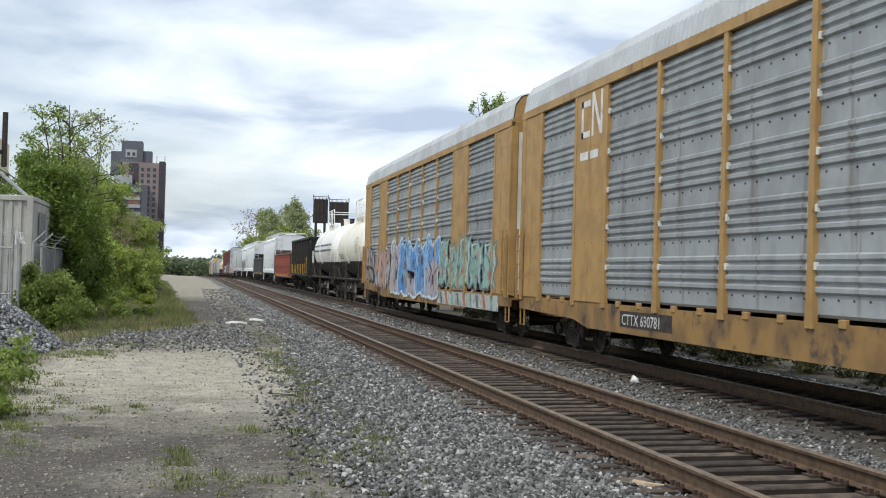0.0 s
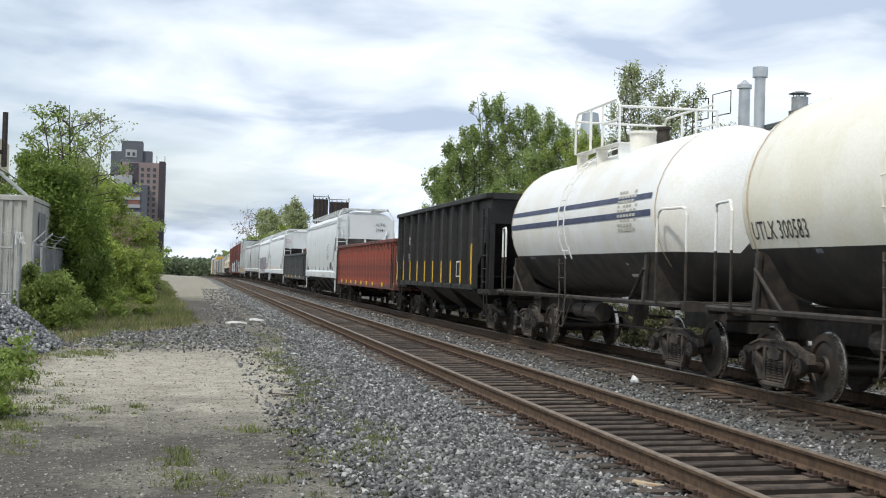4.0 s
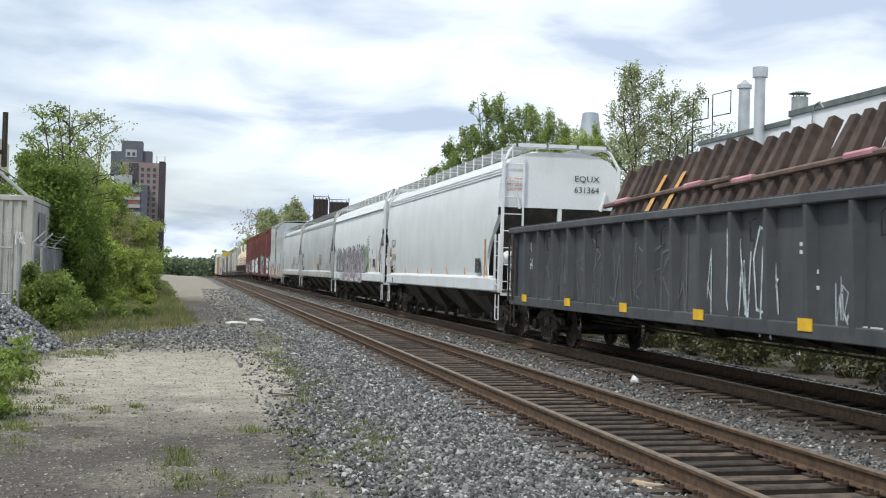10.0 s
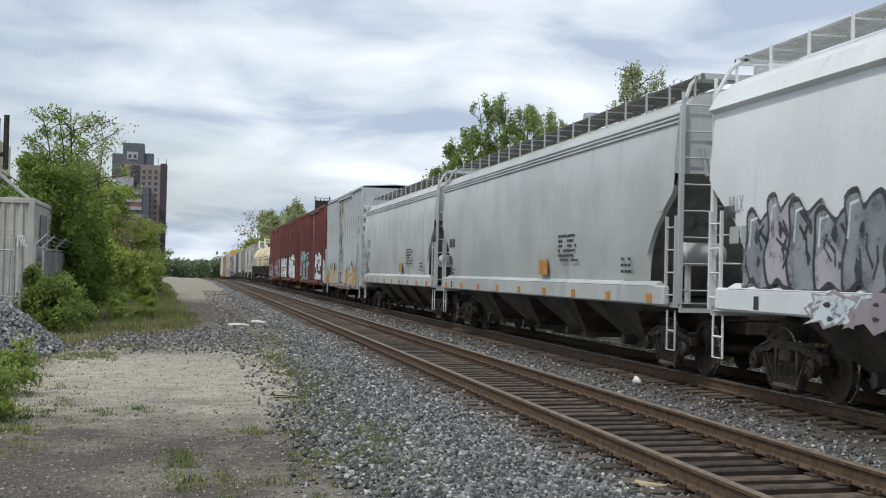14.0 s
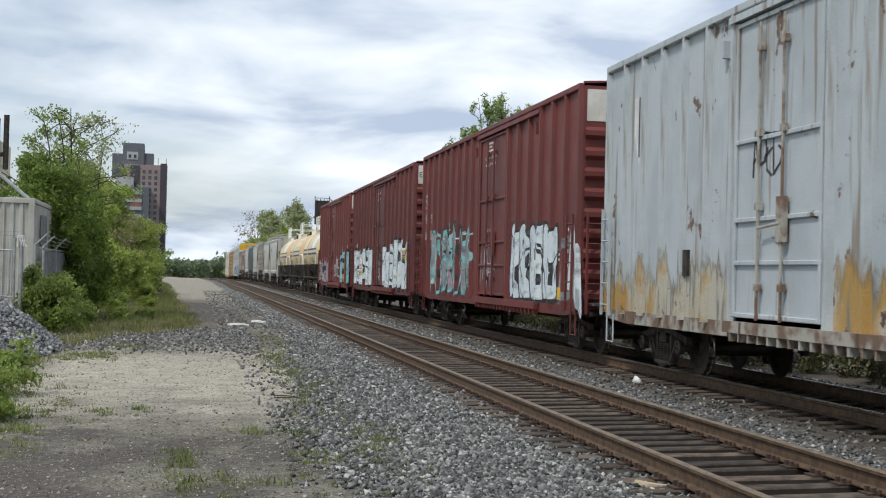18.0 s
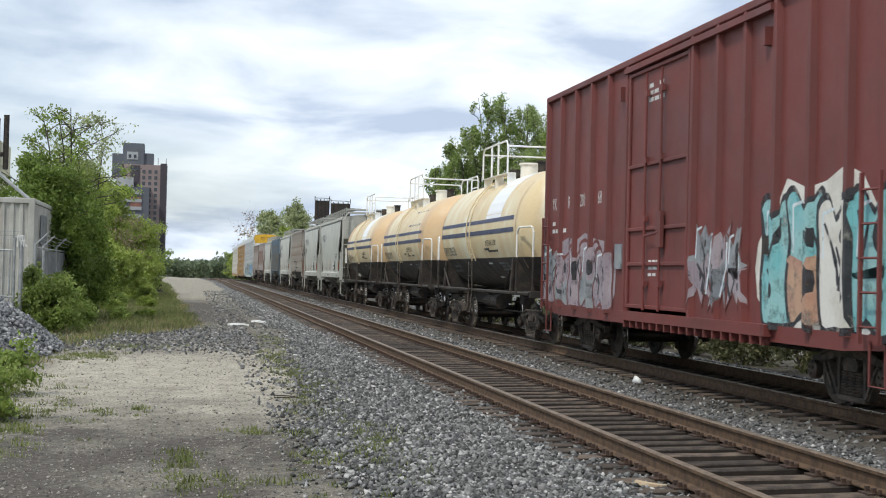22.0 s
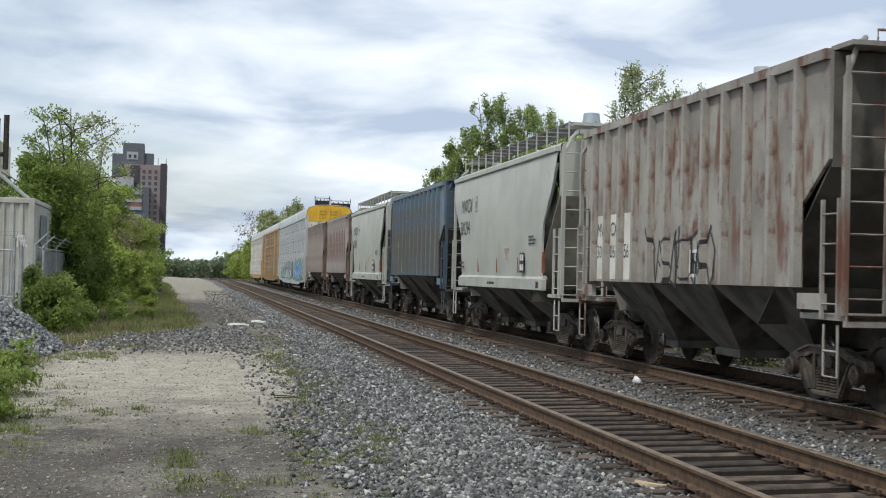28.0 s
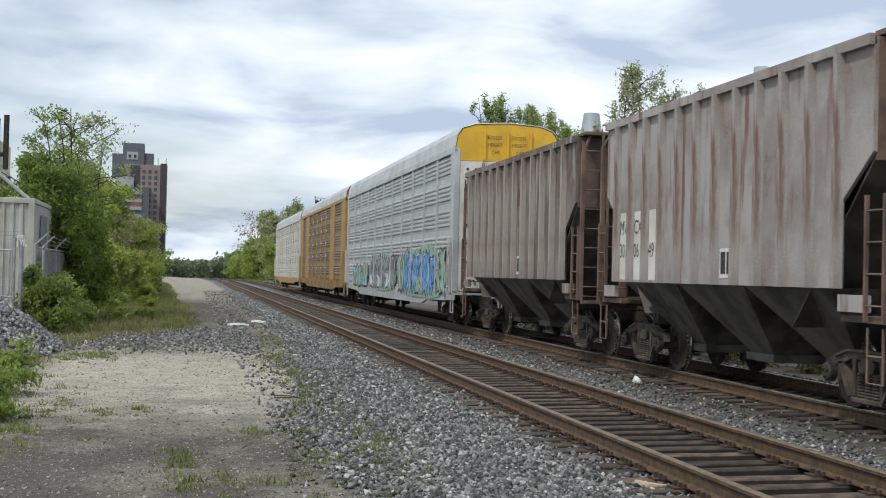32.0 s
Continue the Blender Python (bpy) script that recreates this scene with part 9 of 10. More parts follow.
for k, (x, y, h, sp, lf, bare) in enumerate(((14.6, 186, 8.0, 2.4, "leaf_light", False), (16.2, 215, 12.0, 3.0, "leaf_pale", False), (15.4, 240, 8.8, 3.0, "leaf_light", False), (16.8, 275, 14.5, 3.8, "leaf_pale", False), (15.5, 320, 8.4, 3.4, "leaf_light", False), (17.0, 375, 21.0, 5.5, "leaf_dry", True), (15.5, 385, 8.0, 3.6, "leaf_light", False), (15.0, 430, 8.6, 4.0, "leaf_light", False), (16.5, 480, 9.5, 4.6, "leaf_mid", False), (20, 330, 19.0, 5.0, "leaf_pale", False), (18.5, 255, 17.0, 3.8, "leaf_pale", False), (15.0, 330, 11.0, 3.6, "leaf_light", False))):
    plant("tree", "bare spreading tree by the line" if bare else "spring green tree beside the far track", "tree", x, y, h, sp, 90 + k, lf, 60 if bare else 100, 6 if bare else 50, 0.09 + 0.0006 * y, stems=2, low=0.2 if bare else 0.04, clump_r=0.33 * sp, group="trees along the far line", bare=bare, thick=0.14)
# weeds along the far track
for k in range(44):
    yy = 18 + 1.05 * k
    plant("weed", "low weedy scrub beyond the far track", "weed", 12.9 + 2.6 * frac(k, 5), yy, 0.4 + 0.7 * frac(k, 2), 0.8, 140 + k, "leaf_scrub", 30, 26, 0.06, stems=4, low=0.02, clump_r=0.25, group="weeds beyond the tracks", thick=0.015)

# far woods closing the view
rngw = np.random.default_rng(77)
C, R = [], []
for k in range(620):
    x = -120 + 280 * rngw.random()
    y = 520 + 130 * rngw.random()
    hgt = 6.5 + 2.0 * rngw.random() + 1.2 * math.sin(x * 0.13)
    if -7 < x < 15:
        hgt *= 0.72
    for q in range(5):
        C.append((x + 2.5 * rngw.normal(), y, dip(y) + hgt * (0.1 + 0.8 * q / 4)))
        R.append(2.3)
V_, F_ = leaf_cloud(np.array(C), np.array(R), 26, 0.95, rngw)
tagged(new("far_woods", raw_mesh("far_woods", V_, F_, M["leaf_far"])), "hazy belt of woods closing the view down the line", "woods", kind="stuff")


# grass: blades in tufts
def blades(points, rng, h, per, spread):
    n = len(points)
    base = np.repeat(points, per, 0)
    base[:, :2] += spread * rng.normal(size=(n * per, 2))
    hh = np.repeat(h, per) * (0.5 + 0.8 * rng.random(n * per))
    a = rng.random(n * per) * 6.283
    d = np.stack([np.cos(a), np.sin(a), np.zeros_like(a)], -1)
    lean = rng.normal(size=(n * per, 2)) * 0.35
    tip = base + np.stack([lean[:, 0] * hh, lean[:, 1] * hh, hh], -1)
    w = (0.006 + 0.05 * hh)[:, None]
    V = np.stack([base - d * w, base + d * w, tip], 1).reshape(-1, 3)
    return V, np.arange(len(V)).reshape(-1, 3)


rngg = np.random.default_rng(5)
pts = []
while len(pts) < 4200:
    y = 20 * (150 / 20) ** rngg.random()
    x = grass_edge(y) + 0.25 - 4.5 * rngg.random() ** 1.3
    if zones(x, y)[0] > rngg.random() and heap(x, y) < 0.02:
        pts.append((x, y, land(x, y)))
pts = np.array(pts)
V_, F_ = blades(pts, rngg, 0.05 + 0.12 * rngg.random(len(pts)) ** 2 + 0.001 * pts[:, 1], 18, 0.16)
tagged(new("verge_grass", raw_mesh("verge_grass", V_, F_, M["grass"])), "rough green grass on the verge", "grass", kind="stuff")
dry = pts[rngg.random(len(pts)) < np.where(pts[:, 1] < 44, 0.65, 0.35)]
V_, F_ = blades(dry, rngg, 0.06 + 0.05 * rngg.random(len(dry)) + 0.001 * dry[:, 1], 12, 0.2)
tagged(new("dry_grass", raw_mesh("dry_grass", V_, F_, M["straw"])), "straw-coloured dry grass among the green", "grass", kind="stuff")
tp = []
for cx, cy, rx, ry, n in ((1.95, 22.5, 0.35, 2.6, 60), (1.95, 13.8, 0.26, 2.2, 80), (-0.08, 12.4, 0.14, 1.0, 24), (-1.95, 15.5, 0.55, 2.2, 110), (-2.6, 19.5, 0.7, 3.0, 120), (-2.0, 27.5, 0.7, 1.2, 70), (-1.4, 30.8, 0.9, 1.0, 60), (0.9, 14.8, 0.4, 0.5, 14), (-0.9, 17.0, 0.4, 0.5, 10), (0.2, 11.2, 0.3, 0.5, 16), (2.1, 34, 0.3, 3.0, 30), (1.6, 17.5, 0.4, 3.0, 50), (1.75, 27, 0.35, 4.0, 60), (1.2, 12.5, 0.4, 1.6, 24)):
    for k in range(n):
        x, y = cx + rx * rngg.normal() * 0.6, cy + ry * rngg.normal() * 0.6
        tp.append((x, y, land(x, y)))
tp = np.array(tp)
V_, F_ = blades(tp, rngg, 0.025 + 0.05 * rngg.random(len(tp)), 16, 0.06)
tagged(new("grass_tufts", raw_mesh("grass_tufts", V_, F_, M["grass"])), "small grass tufts growing in the gravel", "grass", kind="stuff")
plant("weed_clump", "leafy green weed clump at the road edge", "weed", -2.3, 15.9, 0.5, 0.42, 201, "leaf_mid", 60, 40, 0.035, stems=6, low=0.02, clump_r=0.16, thick=0.008)
plant("weed_clump", "leafy green weed clump at the road edge", "weed", -2.75, 19.0, 0.6, 0.5, 202, "leaf_mid", 60, 40, 0.04, stems=6, low=0.02, clump_r=0.18, thick=0.008)

for k, (x, y, h) in enumerate(((-1.5, 48, 0.3), (-2.3, 45, 0.4), (-2.8, 52, 0.5), (-3.2, 40, 0.7), (-1.9, 60, 0.5), (-3.0, 58, 0.6), (-2.2, 67, 0.9), (-2.6, 74, 1.3), (-2.4, 82, 1.2))):
    plant("weed_clump", "rank green weeds on the verge", "weed", x, y, h, 0.12 + 0.35 * h, 230 + k, ("leaf_light", "leaf_mid")[k % 2], 50, 36, 0.045, stems=6, low=0.02, clump_r=0.08 + 0.12 * h, group="weeds on the verge", thick=0.01)

# ---------------------------------------------------------------- litter
M["paper"] = mat("white_litter", (0.78, 0.78, 0.76), (0.62, 0.61, 0.58), 0.7, 0, 12, 60)
M["timber"] = mat("pale_split_timber", (0.52, 0.40, 0.26), (0.38, 0.28, 0.18), 0.8, 0, 8, 60)


def litter(name, label, cat, x, y, lx, ly, h, turn, material, bend=0.02):
    b = Bm()
    rings = []
    for k in range(6):
        f = k / 5 - 0.5
        w = ly * (0.5 - 0.12 * abs(f)) * (1 + 0.2 * (frac(k, x) - 0.5))
        zz = bend * math.sin(3 * f + x)
        rings.append([(lx * f, -w, zz), (lx * f, w, zz + 0.2 * bend), (lx * f, w * 0.9, zz + h), (lx * f, -w * 0.9, zz + h)])
    b.loft(rings)
    me = b.mesh(name, M[material])
    ob = tagged(new(name, me), label, cat)
    ob.matrix_basis = pose(x, y, land(x, y) + 0.012, 0, 0, turn)
    return ob


litter("plastic_sheet", "crumpled white plastic sheet lying on gravel", "litter", 1.5, 43.0, 0.62, 0.45, 0.05, 10, "paper", 0.03)
litter("plastic_sheet", "folded white plastic scrap lying on gravel", "litter", 2.28, 45.5, 0.46, 0.35, 0.06, -12, "paper", 0.03)
litter("paper_scrap", "white paper scrap among ballast stones", "litter", 2.26, 28.3, 0.2, 0.12, 0.015, 20, "paper")
litter("paper_scrap", "white paper scrap among ballast stones", "litter", 2.05, 20.6, 0.10, 0.06, 0.012, 60, "paper")
litter("timber_offcut", "pale split timber offcut beside the rail", "timber", 4.03, 11.15, 0.34, 0.10, 0.03, -28, "timber", 0.015)
litter("paper_scrap", "small white scrap on the verge", "litter", -2.35, 32.5, 0.14, 0.1, 0.02, 0, "paper")
litter("paper_scrap", "small white scrap on the verge", "litter", -1.7, 30.4, 0.12, 0.1, 0.02, 40, "paper")
b = Bm()
rs = np.random.default_rng(8)
Vs, Fs = stones(np.array([(0.0, 0.0, 0.05)]), np.array([0.12]), rs)
ob = tagged(new("white_stone", raw_mesh("white_stone", Vs, Fs, M["paper"])), "large pale stone between the two tracks", "stone")
ob.matrix_basis = pose(7.68, 22.2, land(7.68, 22.2))
ob = thing("tree_stump", "dark weathered tree stump on the verge", "stump", at=(-2.5, 92.0, land(-2.5, 92.0)))
b = Bm()
rings = []
for k in range(5):
    rr = (0.62, 0.5, 0.46, 0.48, 0.40)[k]
    rings.append([(rr * (1 + 0.25 * math.sin(3 * q + k)) * math.cos(q), rr * (1 + 0.2 * math.cos(2 * q)) * math.sin(q), (0, 0.3, 0.7, 1.05, 1.2)[k] + 0.1 * math.sin(4 * q)) for q in [2 * math.pi * i / 14 for i in range(14)]])
b.loft(rings)
part("stump_wood", b, M["bark"], ob)
b = Bm()
rings = []
ob = thing("wire_frame", "short wire frame lying on the gravel", "frame", at=(1.35, 18.9, land(1.35, 18.9)))
b.tube([(-0.16, -0.12, 0.02), (0.16, -0.12, 0.03), (0.16, 0.12, 0.02), (-0.16, 0.12, 0.03), (-0.16, -0.12, 0.02)], 0.008, 5)
part("frame", b, M["running_gear"], ob)

# ---------------------------------------------------------------- yard by the fence
M["container"] = mat("grey_cream_container_paint", (0.46, 0.45, 0.41), (0.38, 0.37, 0.33), 0.6, 0, 1.2, 40, streak=(0.28, 0.25, 0.2), streak_at=(0.6, 0.8))
M["galv"] = mat("dull_galvanised_steel", (0.42, 0.43, 0.43), (0.32, 0.33, 0.33), 0.5, 0.5, 4, 60)
M["slat"] = mat("grey_fence_slats", (0.23, 0.24, 0.25), (0.17, 0.175, 0.18), 0.6, 0.1, 1.5, 40)
M["cream_wall"] = mat("cream_tank_wall", (0.62, 0.58, 0.42), (0.54, 0.5, 0.36), 0.7, 0, 1.0, 30)
cont = thing("storage_container", "grey-cream corrugated storage container behind the fence", "container", at=(-4.52, 40.0, 0.50))
CX0, CY1, CH = -6.4, 5.6, 3.2
prof = []
n = 24
for i in range(n):
    x0 = CX0 + 0.12 + (-CX0 - 0.24) * i / n
    w = (-CX0 - 0.24) / n
    prof += [(x0, 0.0), (x0 + 0.3 * w, 0.0), (x0 + 0.42 * w, 0.05), (x0 + 0.85 * w, 0.05)]
prof.append((-0.12, 0.0))
b = Bm().loft([[(p[0], p[1], 0.16) for p in prof], [(p[0], p[1], CH - 0.14) for p in prof]], cap=False, closed=False)
part("front_panel", b, M["container"], cont)
prof = []
for i in range(18):
    y0 = 0.12 + (CY1 - 0.24) * i / 18
    w = (CY1 - 0.24) / 18
    prof += [(0.0, y0), (0.0, y0 + 0.3 * w), (-0.05, y0 + 0.42 * w), (-0.05, y0 + 0.85 * w)]
b = Bm().loft([[(p[0], p[1], 0.16) for p in prof], [(p[0], p[1], CH - 0.14) for p in prof]], cap=False, closed=False)
part("side_panel", b, M["container"], cont)
b = Bm()
for x0, x1, y0, y1, z0, z1 in ((CX0, 0.02, -0.03, 0.12, 0.0, 0.16), (CX0, 0.02, -0.03, 0.12, CH - 0.14, CH), (-0.14, 0.03, -0.04, 0.13, 0.0, CH), (CX0, CX0 + 0.15, -0.04, 0.13, 0, CH), (-0.12, 0.02, 0.1, CY1, 0.0, 0.16), (-0.12, 0.02, 0.1, CY1, CH - 0.12, CH), (-0.14, 0.03, CY1 - 0.15, CY1, 0, CH)):
    b.box(x0, x1, y0, y1, z0, z1, 0, 0.01)
part("frame", b, M["container"], cont)
part("roof", Bm().box(CX0 + 0.02, -0.02, 0.05, CY1, CH - 0.05, CH + 0.02), M["container"], cont)
part("back_panel", Bm().box(CX0 + 0.02, -0.1, CY1 - 0.1, CY1 - 0.05, 0.1, CH), M["container"], cont)
b = Bm().box(0.02, 0.05, 1.6, 3.2, 1.9, 2.8, 0, 0.01)
part("vent_hatch", b, M["slat"], cont)
part("skid", Bm().box(CX0 + 0.3, -0.3, 0.3, 0.6, -0.35, 0.0).box(CX0 + 0.3, -0.3, 4.6, 4.9, -0.35, 0.0), M["running_gear"], cont)
ob = thing("sloping_pipe", "grey steel pipe sloping down to the container roof", "pipe", at=(-4.75, 40.4, 3.68))
part("pipe", Bm().tube([(0.05, 0, 0.02), (-1.2, 0.2, 1.05), (-2.6, 0.4, 2.2)], 0.05, 8), M["galv"], ob)
part("foot_plate", Bm().box(-0.12, 0.16, -0.12, 0.12, 0.02 - 0.02, 0.05), M["galv"], ob)

fence = thing("chain_fence", "grey slatted security fence with barbed wire arms", "fence", at=(0, 0, 0))
run = [(-4.05, 36.4), (-4.15, 39.4), (-4.12, 42.6), (-4.1, 45.8)]
for k, (x, y) in enumerate(run):
    z = land(x, y)
    b = Bm().cyl((x, y, z + 1.15), "z", 0.04, 2.4, 10)
    b.tube([(x, y, z + 2.32), (x + 0.3, y, z + 2.62)], 0.022, 6)
    part("post", b, M["galv"], fence)
for k, ((xa, ya), (xb, yb)) in enumerate(zip(run, run[1:])):
    za, zb = land(xa, ya), land(xb, yb)
    b = Bm()
    n = 34
    for i in range(n):
        f = (i + 0.5) / n
        x, y, z = xa + (xb - xa) * f, ya + (yb - ya) * f, za + (zb - za) * f
        b.box(x - 0.006, x + 0.006, y - 0.036, y + 0.036, z + 0.1, z + 2.2)
    if k > 0:
        part("slat_panel", b, M["slat"], fence)
    b = Bm()
    for dz in (0.12, 2.25):
        b.tube([(xa, ya, za + dz), (xb, yb, zb + dz)], 0.024, 6)
    part("rail", b, M["galv"], fence)
    b = Bm()
    for q in range(3):
        dx = 0.08 + 0.1 * q
        b.tube([(xa + dx, ya, za + 2.4 + 0.09 * q), ((xa + xb) / 2 + dx, (ya + yb) / 2, (za + zb) / 2 + 2.36 + 0.09 * q), (xb + dx, yb, zb + 2.4 + 0.09 * q)], 0.008, 4)
    part("barbed_wire", b, M["galv"], fence)
gate = thing("yard_gate", "galvanised tube gate with wire mesh infill", "gate", at=(-4.35, 36.0, land(-4.35, 36.0)))
for x, r in ((0.0, 0.055), (-0.17, 0.035)):
    b = Bm().cyl((x, 0, 1.2), "z", r, 2.4, 12)
    b.cyl((x, 0, 2.43), "z", r * 1.2, 0.08, 12)
    part("gate_post", b, M["galv"], gate)
b = Bm()
for z in (0.1, 0.95, 2.15):
    b.tube([(-0.17, 0, z), (-3.4, 0, z)], 0.025, 6)
for x in (-0.28, -1.8, -3.3):
    b.tube([(x, 0, 0.1), (x, 0, 2.15)], 0.022, 6)
part("gate_frame", b, M["galv"], gate)
b = Bm()
for i in range(44):
    x0 = -0.28 - 0.07 * i
    b.box(x0 - 0.003, x0 + 0.003, -0.003, 0.003, 0.1, 2.15)
for i in range(28):
    z = 0.14 + 0.072 * i
    b.box(-3.3, -0.28, 0.003, 0.008, z - 0.003, z + 0.003)
part("wire_mesh", b, M["galv"], gate)
b = Bm()
for q in range(3):
    b.tube([(0.0, 0, 2.44 + 0.1 * q), (-3.4, 0, 2.4 + 0.1 * q)], 0.008, 4)
part("barbed_wire", b, M["galv"], gate)
b = Bm()
rr = random.Random(4)
for q in range(9):
    b.tube([(-0.02 - 0.05 * rr.random(), -0.05, 2.44), (-0.1 + 0.2 * rr.random(), -0.08, 2.55), (-0.16 + 0.32 * rr.random(), -0.05, 2.42 - 0.2 * rr.random())], 0.022, 5)
part("tied_rag", b, M["paper"], gate, "white rag tied over the post top")
silo = thing("cream_silo", "cream block tower with a railed roof beyond the yard", "building", at=(-9.6, 66.0, 0.6))
part("wall", Bm().box(-3.0, 0.5, 0.0, 4.0, -0.8, 7.1, 0, 0.05), M["cream_wall"], silo)
b = Bm()
for x in (-2.8, -1.6, -0.4, 0.45):
    b.box(x - 0.04, x + 0.04, 0.05, 0.13, 7.1, 8.1)
b.box(-2.8, 0.5, 0.05, 0.12, 8.0, 8.08)
part("roof_rail", b, M["running_gear"], silo)
part("vent_pipe", Bm().cyl((0.75, 0.3, 7.0), "z", 0.13, 2.6, 10), M["running_gear"], silo)
part("bracket", Bm().box(0.5, 0.75, 0.2, 0.4, 6.3, 6.5), M["running_gear"], silo)

# ---------------------------------------------------------------- tower block
# brick raised to a paler tone, distance haze mixed into its colour
M["tower_brick"] = mat("hazy_mauve_brown_brick", (0.30, 0.235, 0.225), (0.26, 0.20, 0.19), 0.85, 0, 0.08, 1.5)
M["tower_dark"] = mat("dark_plum_cladding", (0.06, 0.05, 0.06), (0.05, 0.043, 0.05), 0.7, 0, 0.08, 1.5)
M["tower_grey"] = mat("slate_grey_cladding", (0.12, 0.13, 0.15), (0.10, 0.105, 0.125), 0.7, 0, 0.08, 1.5)
M["tower_pale"] = mat("pale_concrete_band", (0.40, 0.41, 0.42), (0.34, 0.35, 0.36), 0.8, 0, 0.08, 1.5)
M["tower_glass"] = mat("dark_window_glass", (0.04, 0.05, 0.06), (0.06, 0.07, 0.08), 0.15, 0, 0.2, 0)
M["tower_red"] = mat("brick_red_panel", (0.26, 0.12, 0.09), (0.22, 0.1, 0.08), 0.8, 0, 0.1, 1.5)
tower = thing("apartment_tower", "brown brick apartment tower with slate penthouse storeys", "tower block", at=(0, 600, -3.0))


def storeys(parent, x0, x1, y, z0, z1, cols, rows, w, h, skip=()):
    me = Bm().box(-w / 2, w / 2, -0.12, 0.0, -h / 2, h / 2).mesh("window", M["tower_glass"])
    for i in range(cols):
        for j in range(rows):
            if (i, j) in skip:
                continue
            part("window", me, None, parent, at=(x0 + (x1 - x0) * (i + 0.5) / cols, y, z0 + (z1 - z0) * (j + 0.5) / rows))


w_ = part("wall", Bm().box(-30.5, -14.6, 0, 16, -3, 49.8), M["tower_brick"], tower)
storeys(w_, -23.0, -15.2, -0.02, 12, 48, 3, 14, 1.3, 1.5)
part("dark_wall", Bm().box(-14.6, -11.9, -0.2, 16, -3, 50.6), M["tower_dark"], tower)
b = Bm().box(-31.0, -21.9, 1, 12, 49.8, 59.2)
w_ = part("penthouse", b, M["tower_grey"], tower)
part("penthouse_wing", Bm().box(-35.5, -31.0, 2, 12, 44, 54.5), M["tower_grey"], tower)
part("penthouse_wing", Bm().box(-21.9, -17.8, 2, 12, 49.8, 55.0), M["tower_grey"], tower)
q = part("pale_panel", Bm().box(-29.2, -24.4, 0.8, 1.0, 52.0, 55.4), M["tower_pale"], tower)
storeys(q, -29.0, -24.6, 0.8, 52.2, 54.6, 2, 1, 1.2, 1.5)
part("dark_bay", Bm().box(-27.6, -23.4, -0.25, 0.0, 38.5, 49.4), M["tower_dark"], tower)
storeys(tower, -27.2, -23.8, -0.28, 46.8, 48.6, 2, 1, 1.3, 1.0)
part("low_wing", Bm().box(-39.0, -19.0, -8, -0.3, -3, 39.5), M["tower_grey"], tower)
part("wing_block", Bm().box(-33.3, -25.8, -7, -1, 39.5, 43.6), M["tower_pale"], tower)
for k, z in enumerate((36.2, 32.8, 29.4, 26.0, 22.6)):
    part("balcony_band", Bm().box(-39.0 + 1.0 * (k % 2), -22.0, -8.5, -7.9, z, z + 1.5), M["tower_pale"], tower)
part("brick_panel", Bm().box(-27.0, -22.2, -8.3, -7.95, 30.2, 35.2), M["tower_red"], tower)
for x in (-18.3, -15.8, -12.3):
    part("mast", Bm().box(x - 0.12, x + 0.12, 4, 4.2, 49.8, 53.2), M["tower_dark"], tower)

# ---------------------------------------------------------------- billboard backs
M["board"] = mat("dark_brown_board", (0.06, 0.045, 0.04), (0.04, 0.032, 0.03), 0.8, 0, 1.0, 20)
for k, (x0, x1, z0, z1) in enumerate(((13.45, 15.1, 7.4, 10.1), (15.55, 17.8, 7.6, 10.0))):
    bb = thing("billboard", "dark back of a billboard on steel posts", "billboard", "billboards by the line", at=((x0 + x1) / 2, 150.0 + 3 * k, land(15, 150)))
    w = (x1 - x0) / 2
    part("panel", Bm().box(-w, w, 0, 0.25, z0, z1, 0, 0.03), M["board"], bb)
    for i in range(4):
        xx = -w + 2 * w * (i + 0.5) / 4
        part("backing_bar", Bm().box(xx - 0.05, xx + 0.05, -0.12, 0.0, z0, z1 + 0.15), M["running_gear"], bb)
    for xx in (-0.6 * w, 0.6 * w):
        part("post", Bm().cyl((xx, 0.12, z0 / 2), "z", 0.14, z0, 10), M["running_gear"], bb)
    b = Bm()
    for xx in (-w, w):
        b.box(xx - 0.04, xx + 0.04, 0.0, 0.08, z1, z1 + 0.5)
    b.box(-w, w, 0.0, 0.06, z1 + 0.25, z1 + 0.31)
    part("catwalk_rail", b, M["running_gear"], bb)

# ---------------------------------------------------------------- white works building
M["white_wall"] = mat("white_painted_block", (0.84, 0.85, 0.86), (0.79, 0.80, 0.81), 0.8, 0, 0.8, 30, streak=(0.70, 0.70, 0.69), streak_at=(0.62, 0.8))
M["bare_block"] = mat("bare_concrete_block", (0.46, 0.43, 0.36), (0.38, 0.355, 0.3), 0.9, 0, 2.0, 40, jitter=0.12)
M["flashing"] = mat("grey_green_roof_flashing", (0.16, 0.19, 0.17), (0.12, 0.14, 0.13), 0.6, 0.2, 2, 40)
M["pane"] = mat("dark_glass_pane", (0.05, 0.06, 0.07), (0.08, 0.09, 0.1), 0.12, 0, 1.0, 0)
M["skirt"] = mat("green_painted_base", (0.045, 0.12, 0.055), (0.035, 0.09, 0.045), 0.7, 0, 1.2, 40)
works = thing("works_building", "white-painted block works building with stacks", "building", at=(18.0, 0, land(18, 40)))
GZ = land(18, 40)
low_top, high_top = 6.72 - GZ, 6.93 - GZ
wins = [(42.15, 43.25), (38.5, 39.75), (35.05, 36.05)]


